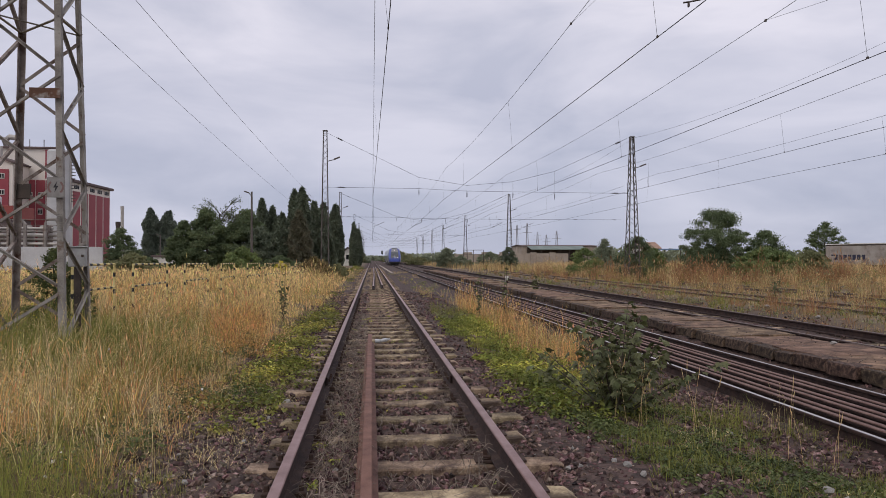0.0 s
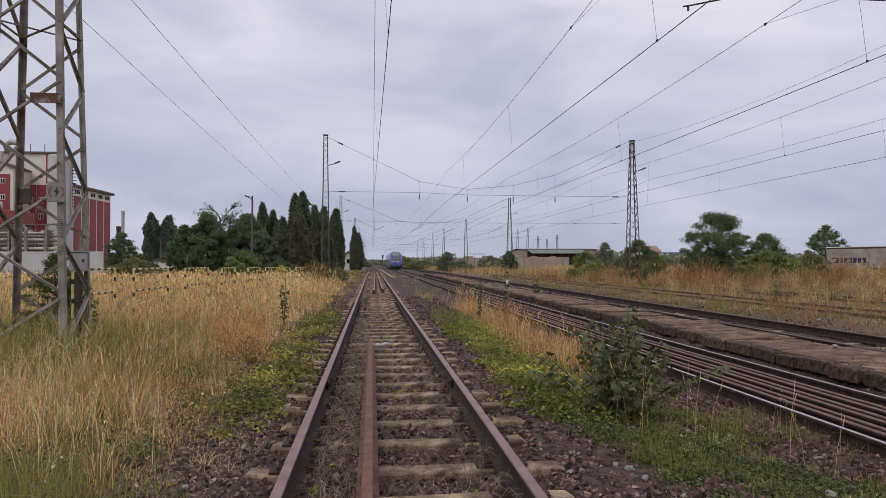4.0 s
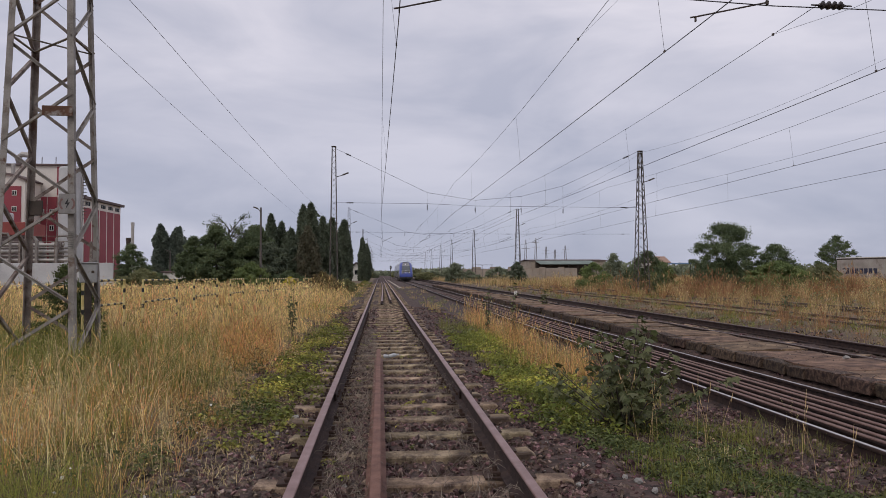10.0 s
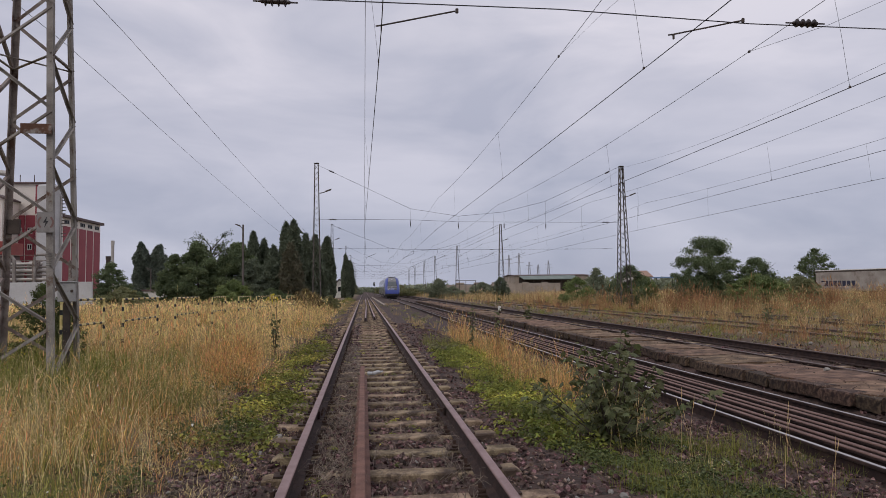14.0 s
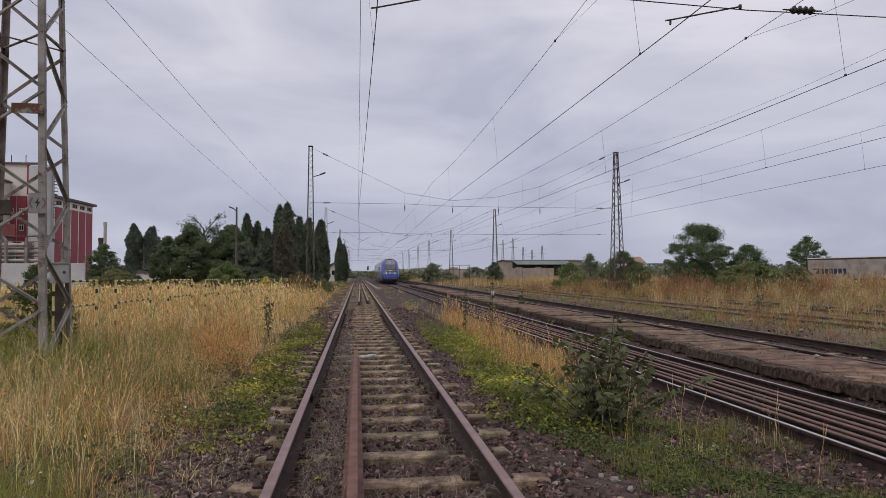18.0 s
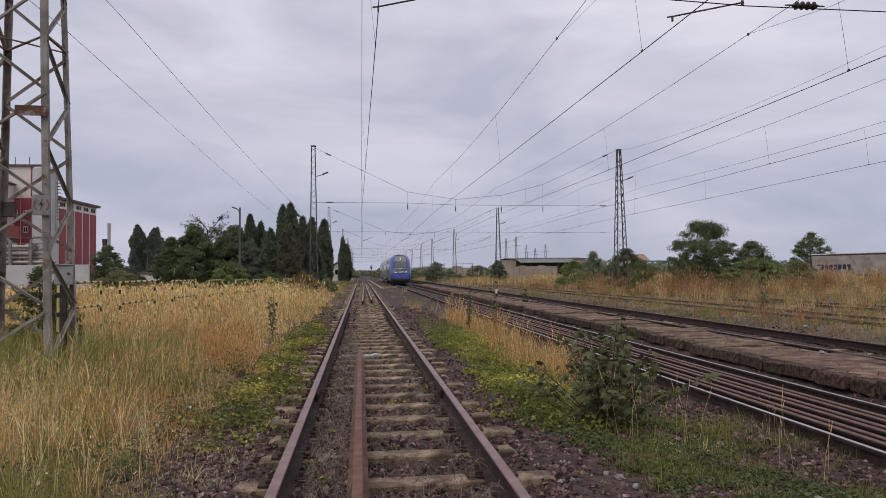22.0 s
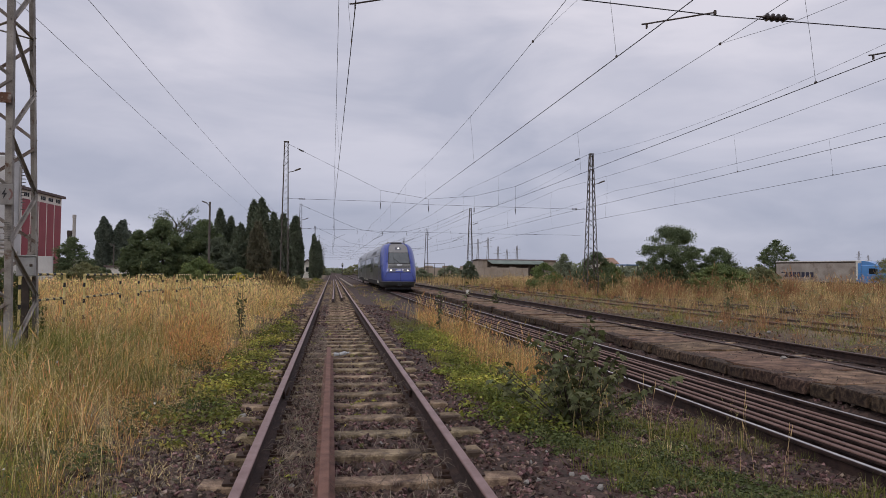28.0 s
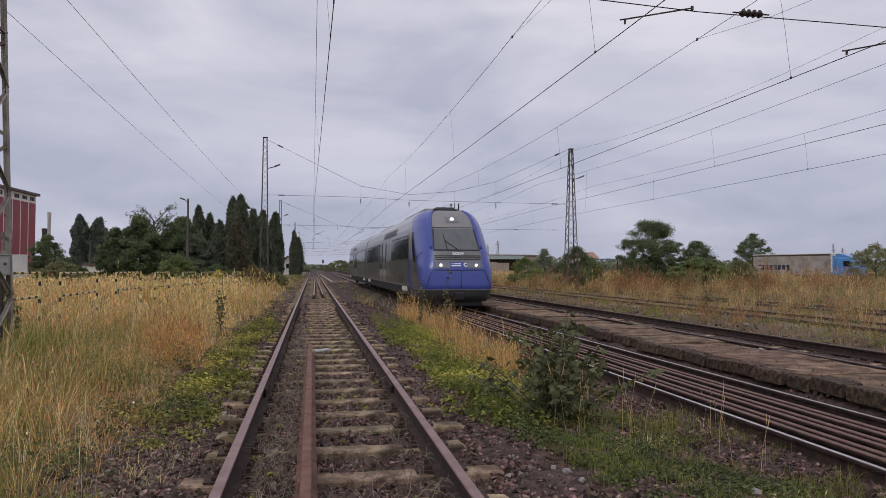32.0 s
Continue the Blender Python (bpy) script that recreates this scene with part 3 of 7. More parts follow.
for k in range(34):
    part("trough_cover", box(-0.14, 0.14, 0, 2.3, -0.08, 0.05, 0.015), M["wall_dirty"], trough, m=pose(1.80 - 0.012 * k, 70 + 2.34 * k, -0.02, 0, 0, 0.3))
crossing = empty("plank_crossing", None, "weathered timber planks laid across the track", "plank crossing")
for k in range(3):
    part("plank", box(-0.68, 0.68, 0, 0.2, 0, 0.05, 0.01), M["sleeper"], crossing, m=pose(0, 62 + k * 0.22, 0.11))

# loose rail lying between the running rails, and the rails stored in the second track
loose = empty("loose_rail", None, "rusty brown loose rail lying between the running rails", "rail")
rail(loose, "rail_body", -0.265, 0.175, -4.0, 12.4, M["rail_loose"], M["rail_loose"])
for k in range(6):
    st = empty("stored_rail", None, "rusty rail stored lengthwise inside the track", "rail", "rails stored in the track")
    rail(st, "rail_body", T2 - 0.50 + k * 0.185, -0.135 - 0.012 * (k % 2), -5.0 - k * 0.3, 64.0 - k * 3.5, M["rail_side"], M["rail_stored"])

# ---------------------------------------------------------------- low platform between the second and the third track
platform = empty("platform", None, "low crumbling concrete platform between two tracks", "platform", kind="structure")
r = random.Random(3)
part("platform_core", box(6.50, 7.95, -6, 90, -0.5, -0.03), M["slab"], platform)
nr = np.random.default_rng(33)


def slab_mesh(x0, x1, y0, y1, skew, top):
    """A worn concrete slab: an uneven top with broken rims, and sides."""
    nx, ny = 7, 5
    u, v = np.meshgrid(np.linspace(0, 1, nx), np.linspace(0, 1, ny))
    rim = (u == 0) | (u == 1) | (v == 0) | (v == 1)
    x = x0 + (x1 - x0) * u + nr.uniform(-0.012, 0.012, u.shape)
    y = y0 + (y1 - y0) * v + skew * (u - 0.5) + np.where(rim, nr.uniform(-0.022, 0.022, u.shape), 0)
    z = top + nr.uniform(-0.008, 0.008, u.shape) - np.where(rim, nr.uniform(0.004, 0.022, u.shape), 0)
    vs = list(zip(x.ravel(), y.ravel(), z.ravel()))
    fs = [(b * nx + a, b * nx + a + 1, (b + 1) * nx + a + 1, (b + 1) * nx + a) for b in range(ny - 1) for a in range(nx - 1)]
    ring = list(range(nx)) + [b * nx + nx - 1 for b in range(1, ny)] + [(ny - 1) * nx + a for a in range(nx - 2, -1, -1)] + [b * nx for b in range(ny - 2, 0, -1)]
    o = len(vs)
    vs += [(vs[k][0], vs[k][1], -0.10) for k in ring]
    n = len(ring)
    fs += [(ring[k], o + k, o + (k + 1) % n, ring[(k + 1) % n]) for k in range(n)]
    return mesh_of("slab", vs, fs, M["slab"])


y = -6.0
while y < 90:
    ln = r.uniform(0.8, 1.7)
    part("slab", slab_mesh(6.50, 8.02, y, y + ln - r.uniform(0.035, 0.08), r.uniform(-0.10, 0.10), 0.030 + r.uniform(-0.028, 0.018)), None, platform)
    y += ln
y = -6.0
while y < 90:
    ln = r.uniform(0.35, 1.0)
    bm = box(0, r.uniform(0.26, 0.34), 0, ln - r.uniform(0.025, 0.09), -0.15, 0.034, 0.016)
    for v in bm.verts:
        v.co += Vector((r.uniform(-0.014, 0.014), r.uniform(-0.016, 0.016), r.uniform(-0.014, 0.006)))
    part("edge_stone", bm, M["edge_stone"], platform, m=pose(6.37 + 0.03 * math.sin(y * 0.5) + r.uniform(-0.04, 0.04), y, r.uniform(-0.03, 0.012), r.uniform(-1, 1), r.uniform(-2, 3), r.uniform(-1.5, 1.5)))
    y += ln

# ---------------------------------------------------------------- lattice masts


def mast(name, m, h, base, top, panel, leg_w, brace_w, mat, label, group="", rust=None, ring=0.0):
    """A square lattice mast: four angle-iron legs, a zigzag of angle braces on every side and a crossed ring, each a
    part. rust: a browner steel for the back-left leg and the back and left braces.
    """
    ob = empty(name, m, label, "mast", group)
    half = lambda z: base + (top - base) * z / h
    corners = ((-1, -1), (1, -1), (1, 1), (-1, 1))
    for sx, sy in corners:
        b, t = half(0), half(h)
        vs, fs = angle_data((sx * b, sy * b, -0.4), (sx * t, sy * t, h), leg_w, leg_w * 0.13, (-sx, 0, 0), (0, -sy, 0))
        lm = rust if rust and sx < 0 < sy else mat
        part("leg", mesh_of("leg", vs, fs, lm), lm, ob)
    z, k = 0.145, 0
    while z + panel < h:
        for side in range(4):
            a, b = corners[side], corners[(side + 1) % 4]
            if k % 2:
                a, b = b, a
            h0, h1 = half(z) - brace_w * 0.4, half(z + panel) - brace_w * 0.4
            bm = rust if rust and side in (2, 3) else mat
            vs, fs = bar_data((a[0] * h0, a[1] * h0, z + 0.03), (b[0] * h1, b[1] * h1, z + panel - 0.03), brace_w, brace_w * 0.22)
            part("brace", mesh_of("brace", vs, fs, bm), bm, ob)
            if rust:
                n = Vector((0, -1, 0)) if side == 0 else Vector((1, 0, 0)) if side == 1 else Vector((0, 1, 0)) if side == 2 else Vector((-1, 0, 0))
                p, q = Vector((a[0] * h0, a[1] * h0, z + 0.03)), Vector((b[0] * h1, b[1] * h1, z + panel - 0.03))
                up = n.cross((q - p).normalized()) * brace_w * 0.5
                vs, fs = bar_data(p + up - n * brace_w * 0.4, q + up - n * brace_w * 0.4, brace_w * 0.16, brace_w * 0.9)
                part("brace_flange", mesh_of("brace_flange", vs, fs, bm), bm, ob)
        z += panel
        k += 1
    if ring:
        hr = half(ring) - brace_w * 0.6
        for i, j in ((0, 2), (1, 3), (0, 3), (1, 2)):
            a, b = corners[i], corners[j]
            vs, fs = bar_data((a[0] * hr, a[1] * hr, ring + 0.05), (b[0] * hr, b[1] * hr, ring + 0.05), brace_w * 0.9, brace_w * 0.25)
            part("ring_brace", mesh_of("ring_brace", vs, fs, mat), mat, ob)
    ht = half(h)
    part("cap", box(-ht - 0.03, ht + 0.03, -ht - 0.03, ht + 0.03, h, h + 0.05, 0.01), mat, ob)
    return ob


def lamp_arm(parent, z, side):
    part("lamp_bracket", mesh_of("lamp_bracket", *tube_data([(side * 0.2, 0, z), (side * 0.65, -0.05, z + 0.12)], 0.03), M["steel_far"]), None, parent)
    bm = box(-0.22, 0.22, -0.09, 0.09, -0.045, 0.05, 0.025)
    for v in bm.verts:
        v.co.y *= 1.0 if v.co.x * side > 0 else 0.6
    part("lamp_head", bm, M["steel_far"], parent, "grey lamp head", m=pose(side * 0.80, -0.05, z + 0.20, 0, -side * 22, 0))


PORTALS = [11.0, 48.0, 93.0, 139.0, 183.0, 217.0, 256.0, 291.0]
near_mast = mast("lattice_mast", pose(-5.216, 11.0, 0.12, 0, 0, 3.65), 13.0, 0.592, 0.233, 0.785, 0.088, 0.047, M["steel"], "grey weathered steel lattice mast with high-voltage sign", "overhead line masts", M["steel_brown"], 4.85)
left_x = {48.0: -3.42, 93.0: -4.4, 139.0: -3.7, 183.0: -3.6, 217.0: -3.6, 256.0: -3.6, 291.0: -3.6}
mast_l = mast("lattice_mast", pose(-3.42, 48, 0.0), 10.2, 0.31, 0.14, 0.40, 0.05, 0.058, M["steel_far"], "slim grey lattice mast with lamp beside the track", "overhead line masts")
lamp_arm(mast_l, 8.15, 1)
for yy in PORTALS[2:]:
    copy_thing(mast_l, pose(left_x[yy], yy, 0.0))
mast_r = mast("lattice_mast", pose(18.25, 48, 0.0), 10.15, 0.47, 0.14, 0.50, 0.06, 0.060, M["steel_far"], "grey lattice mast rising from a bush in dry grass", "overhead line masts")
lamp_arm(mast_r, 7.95, 1)
for yy, xx in ((11.0, 18.6), (93.0, 18.3), (139.0, 18.5), (183.0, 18.5), (217.0, 18.5), (256.0, 18.5), (291.0, 18.5)):
    copy_thing(mast_r, pose(xx, yy, 0.0))
# plates on the near mast
rust_plate = box(-0.22, 0.22, -0.012, 0.0, -0.085, 0.085, 0.004)
part("bracket_plate", rust_plate, M["plate_rust"], near_mast, "rust-stained plate", pose(0.27, -0.515, 3.77) @ Matrix.Diagonal((0.95, 1, 0.87, 1)))
sign = part("warning_sign", box(-0.12, 0.12, -0.012, 0.0, -0.15, 0.15, 0.01), M["sign_white"], near_mast, "faded high-voltage warning sign", pose(0.44, -0.555, 2.41) @ Matrix.Diagonal((0.98, 1, 0.98, 1)))
bolt_bm = bmesh.new()
bv = [bolt_bm.verts.new((x, -0.016, z)) for x, z in ((0.02, 0.09), (-0.035, -0.005), (-0.002, -0.005), (-0.02, -0.08), (0.04, 0.02), (0.006, 0.02))]
bolt_bm.faces.new(bv)
part("lightning_mark", bolt_bm, M["black"], sign)
ring_v, ring_f = [], []
for s in (-1, 1):
    o = len(ring_v)
    for i in range(7):
        a = radians(-50 + i * 100 / 6)
        for rr in (0.085, 0.112):
            ring_v.append((s * rr * math.cos(a), -0.015, rr * math.sin(a) + 0.0))
    ring_f += [(o + 2 * i, o + 2 * i + 1, o + 2 * i + 3, o + 2 * i + 2) for i in range(6)]
part("red_arc", mesh_of("red_arc", ring_v, ring_f, M["sign_red"]), None, sign)
for i in range(2):
    nv, nf = joined([bar_data((0.455, -0.565, 1.84 + i * 0.13 - 0.045 + k * 0.03), (0.525, -0.565, 1.84 + i * 0.13 - 0.045 + k * 0.03), 0.012, 0.004) for k in range(4)])
    part("stencil_bar", mesh_of("stencil_bar", nv, nf, M["black"]), None, near_mast)

part("junction_plate", box(-0.10, 0.10, -0.02, 0.02, -0.12, 0.12, 0.01), M["steel_dark"], near_mast, "dark square plate on the back leg", pose(-0.40, 0.50, 2.44))

cabinet = part("cabinet", box(-0.125, 0.125, -0.10, 0.10, -0.15, 0.15, 0.015), M["cabinet_grey"], near_mast, "pale grey switch cabinet", pose(0.43, 0.38, 1.41, 0, 0, 14))
part("cabinet_lid", box(-0.14, 0.14, -0.115, 0.115, 0.15, 0.17, 0.006), M["cabinet_grey"], cabinet)
part("lock", box(-0.02, 0.02, -0.115, -0.10, -0.02, 0.02, 0.005), M["steel_dark"], cabinet, m=pose(0.07, 0, 0.02))
part("cabinet_leg", box(-0.05, 0.05, -0.04, 0.04, -1.5, -0.15, 0.01), M["steel_dark"], cabinet, "dark cabinet post")

# wooden post leaning beside the near mast
post_v, post_f = bar_data((-4.80, 8.3, -0.1), (-4.66, 8.3, 1.80), 0.17, 0.15)
tagged(part("wooden_post", mesh_of("wooden_post", post_v, post_f, M["rotten_wood"]), None), "short dark rotten wooden post in the grass", "post")

# ---------------------------------------------------------------- overhead line


def insulator_data(p, q, r=0.06, sheds=4):
    """A ribbed insulator from p to q with slim metal end fittings."""
    p, q = Vector(p), Vector(q)
    prof = [(0.0, 0.16), (0.16, 0.2), (0.20, 0.45), (0.25, 0.42)]
    for k in range(sheds):
        u = 0.28 + 0.44 * k / (sheds - 1)
        prof += [(u - 0.035, 0.48), (u - 0.008, 1.0), (u + 0.012, 0.95), (u + 0.03, 0.48)]
    prof += [(0.76, 0.42), (0.80, 0.45), (0.84, 0.2), (1.0, 0.16)]
    return tube_data([p.lerp(q, u) for u, _ in prof], [r * v for _, v in prof], 10)


def wire_points(x0, x1, y0, y1, z, sag, n=14):
    return [(x0 + (x1 - x0) * u, y0 + (y1 - y0) * u, z - sag * 4 * u * (1 - u)) for u in np.linspace(0, 1, n)]


SPANS = [(-34.0, 11.0), (11.0, 48.0), (48.0, 93.0), (93.0, 139.0), (139.0, 183.0), (183.0, 217.0), (217.0, 256.0), (256.0, 291.0)]
LINES = [(-0.05, 0.12, 5.70, 7.75), (T2 - 0.12, 0.15, 5.70, 7.80), (9.28, 0.15, 5.42, 7.38), (15.9, 0.2, 5.70, 7.55), (20.2, 0.2, 5.70, 7.55)]
for li, (x, st, zc, zm) in enumerate(LINES):
    line = empty("overhead_line", None, "thin dark contact and messenger wires with droppers", "overhead line", "overhead lines")
    for si, (y0, y1) in enumerate(SPANS):
        s0, s1 = (st, -st) if si % 2 else (-st, st)
        c_pts = wire_points(x + s0, x + s1, y0, y1, zc, 0.03)
        m_pts = wire_points(x - 0.12, x - 0.12, y0, y1, zm, 0.38)
        w = 0.0078 if y0 < 93 else 0.013
        tube("contact_wire", c_pts, w * 1.1, M["wire"], line, sides=5)
        tube("messenger_wire", m_pts, w * 0.85, M["wire"], line, sides=5)
        y = y0 + 1.65
        while y < y1 - 1 and y < 200:
            u = (y - y0) / (y1 - y0)
            xc, xm = x + s0 + (s1 - s0) * u, x - 0.12
            zt = zm - 0.38 * 4 * u * (1 - u)
            zz = zc - 0.03 * 4 * u * (1 - u)
            if y > 4:
                d = tube("dropper", [(xm, y, zt), (xm + (xc - xm) * 0.5 + 0.01, y, (zt + zz) / 2 + 0.02), (xc, y, zz)], w * 0.45, M["wire"], line, sides=4)
                part("clamp", box(-0.014, 0.014, -0.028, 0.028, -0.025, 0.022, 0.006), M["steel_dark"], line, m=pose(xc, y, zz + 0.015))
            y += 13.2
for k, yy in enumerate(PORTALS):
    span = empty("cross_span", None, "wire head-span with brown insulators across the tracks", "overhead line", "cross spans")
    xl = -5.0 if yy == 11 else left_x[yy] + 0.1
    xr = 18.1
    zt = 12.6 if yy == 11 else 10.1
    zc = 6.04 if yy == 11 else (6.9 if yy == 93 else 6.25)
    thick = 0.010 if yy < 60 else 0.014
    n = 20
    if yy == 11:
        head = [(xl + (xr - xl) * u, yy, (zt + (10.1 - zt) * u) - 3.4 * (4 * u * (1 - u)) ** 0.8) for u in np.linspace(0, 1, 21)]
    else:
        head = [(xl, yy, 10.1), (3.0, yy, 7.1), (6.35, yy, 6.58), (9.6, yy, 6.88), (12.6, yy, 7.64), (xr, yy, 10.15)]
    tube("head_span_wire", head, thick, M["wire"], span, sides=5)
    far_end = 34.0 if yy == 93 else xr
    cross = [(xl, yy, zc + 0.12), (3.0, yy, zc + 0.08), (6.35, yy, zc - 0.06), (12.6, yy, zc - 0.10), (xr, yy, zc - 0.12)] + ([(far_end, yy, zc - 0.1)] if yy == 93 else [])
    tube("cross_wire", cross, thick, M["wire"], span, sides=5)
    for xi in (7.38 if yy == 11 else xl + 1.0, 15.9 if yy == 11 else xr - 1.1) + ((27.5, 33.0) if yy == 93 else ()):
        zi = zc - 0.02 if yy == 11 else float(np.interp(xi, [p[0] for p in cross], [p[2] for p in cross]))
        part("insulator", mesh_of("insulator", *insulator_data((xi - 0.36, yy, zi), (xi + 0.36, yy, zi), 0.075 if yy == 11 else 0.06), M["insulator"]), None, span)
    if yy == 11:
        part("insulator", mesh_of("insulator", *insulator_data((-1.95, yy, zc + 0.05), (-1.25, yy, zc + 0.04), 0.075), M["insulator"]), None, span)
    if yy > 11:
        for p, q in ((head[0], head[1]), (head[-1], head[-2])):
            p, q = Vector(p), Vector(q)
            d = (q - p).normalized()
            part("insulator", mesh_of("insulator", *insulator_data(p + d * 0.7, p + d * 1.3, 0.07), M["insulator"]), None, span)
        for p in head[1:-1]:
            zi = float(np.interp(p[0], [q[0] for q in cross], [q[2] for q in cross]))
            part("insulator", mesh_of("insulator", *insulator_data((p[0], yy, zi - 0.02), (p[0], yy, zi - 0.52), 0.05), M["insulator"]), None, span)
            tube("hanger", [p, (p[0], yy, zi)], thick * 0.6, M["wire"], span, sides=4)
    for li, (x, st, zl, zm) in enumerate(LINES):
        sgn = 1 if k % 2 == 0 else -1
        xc = x + st * sgn * (1 if k else 1)
        if yy == 11:
            xc = {0: 0.07, 1: 5.01, 2: 9.35}.get(li, x)
        arm_end = (xc + 1.2 * sgn, yy, zl + (0.33 if yy == 11 else 0.6))
        if yy in (11, 93):
            tube("steady_arm", [(xc - 0.09 * sgn, yy + 0.05, zl + 0.06), (xc, yy + 0.05, zl + 0.075), arm_end], 0.014 if yy == 11 else 0.02, M["steel_dark"], span, sides=8)
            part("arm_clamp", box(-0.012, 0.012, -0.022, 0.022, -0.075, 0.02, 0.005), M["steel_dark"], span, m=pose(xc, yy + 0.05, zl + 0.065))
            part("arm_joint", box(-0.025, 0.025, -0.02, 0.02, -0.035, 0.045, 0.01), M["steel_dark"], span, m=pose(arm_end[0] + 0.03 * sgn, yy, arm_end[2]))
for pts in (((4.89, 17.5, 7.58), (4.93, 14.5, 7.44), (5.0, 11.0, 7.15)), ((9.16, 15.74, 7.21), (9.16, 12.85, 6.76), (9.16, 11.0, 6.60))):
    st = empty("stitch_wire", None, "thin stitch wire below the messenger wire at a head-span", "overhead line", "stitch wires")
    tube("wire", pts, 0.004, M["wire"], st, sides=4)
    part("clamp", box(-0.02, 0.02, -0.03, 0.03, -0.03, 0.03, 0.005), M["steel_dark"], st, m=pose(*pts[0]))
earth = empty("earth_wire", None, "thin earth wire strung from mast top to mast top", "overhead line")
for y0, y1 in zip(PORTALS, PORTALS[1:]):
    tube("wire", wire_points(18.4, 18.4, y0, y1, 10.1, 0.8 if y0 < 60 else 0.4), 0.006 if y0 < 60 else 0.011, M["wire"], earth, sides=4)

for pts in (((-10.5, -30, 10.6), (-10.76, 26.2, 10.4), (-12.15, 97.7, 9.95), (-12.6, 140, 9.95)), ((-8.2, -30, 10.6), (-8.33, 24.7, 10.4), (-8.6, 88.5, 10.2), (-8.8, 140, 10.2))):
    f = empty("feeder_line", None, "thin bare feeder wire strung between two poles", "overhead line", "feeder lines")
    path = []
    for p, q in zip(pts, pts[1:]):
        path += [(*(Vector(p).lerp(Vector(q), u)[:2]), Vector(p).lerp(Vector(q), u).z - 0.16 * 4 * u * (1 - u)) for u in np.linspace(0, 1, 8)[:-1]]
    tube("wire", path + [pts[-1]], 0.009, M["wire"], f, sides=5)
    for p in (pts[0], pts[-1]):
        tube("pole", [(p[0], p[1], -0.3), (p[0], p[1], p[2] + 0.05)], [0.17, 0.11], M["wall_dirty"], f, "grey concrete pole", sides=8)

# ---------------------------------------------------------------- the railcar: two coupled cars; nose at y 0, rails at z 0
train = empty("railcar", pose(T2, 165.0, -0.07), "two-car blue and silver diesel railcar with lit headlights", "train")


def lerp_table(z, zs, vs):
    return float(np.interp(z, zs, vs))


WZ = ([0.30, 0.42, 0.80, 1.10, 2.30, 2.80, 3.20, 3.52, 3.73, 3.89, 3.97], [1.28, 1.37, 1.44, 1.46, 1.46, 1.44, 1.39, 1.30, 1.17, 0.94, 0.56])
YZ = ([0.30, 0.45, 0.70, 0.86, 1.40, 1.62, 2.24, 3.12, 3.47, 3.70, 3.89, 3.97], [0.35, 0.12, 0.04, 0.0, 0.06, 0.12, 0.44, 1.12, 1.50, 1.85, 2.30, 2.8])
NOSE_END = 3.3


def nose_p(z):
    """How boxy the nose is at that height."""
    return lerp_table(z, [1.0, 1.6, 2.2, 3.1, 3.7], [0.27, 0.31, 0.42, 0.60, 0.68])



def nose(u, z, lift=0.0):
    """A point of the nose: u from -1 (one side) over 0 (the front's middle) to 1."""
    w, yf = lerp_table(z, *WZ), lerp_table(z, *YZ)
    a = u * math.pi / 2
    x = (w + lift) * math.copysign(abs(math.sin(a)) ** nose_p(z), a)
    y = yf + (NOSE_END - yf) * (1 - math.cos(a) ** nose_p(z)) - lift * math.cos(a) ** 0.5
    return (x, y, z + (lift * 0.5 if z > 3 else 0))


def u_of(x, z):
    """The u at which the nose is x metres off its middle."""
    w = lerp_table(z, *WZ)
    return math.copysign(math.asin(min(1, abs(x) / w) ** (1 / nose_p(z))) * 2 / math.pi, x)


def nose_patch(name, edges, mat, parent, lift, label="", nu=10, nz=8):
    """A skin on the nose; edges(z fraction v) gives x or u limits and z: (kind, left, right, z)."""
    vs, fs = [], []
    for j in range(nz + 1):
        kind, a, b, z = edges(j / nz)
        ua, ub = (u_of(a, z), u_of(b, z)) if kind == "x" else (a, b)
        for i in range(nu + 1):
            vs.append(nose(ua + (ub - ua) * i / nu, z, lift))
    for j in range(nz):
        for i in range(nu):
            o = j * (nu + 1) + i
            fs.append((o, o + 1, o + nu + 2, o + nu + 1))
    me = mesh_of(name, vs, fs, mat)
    for p in me.polygons:
        p.use_smooth = True
    return part(name, me, mat, parent, label)


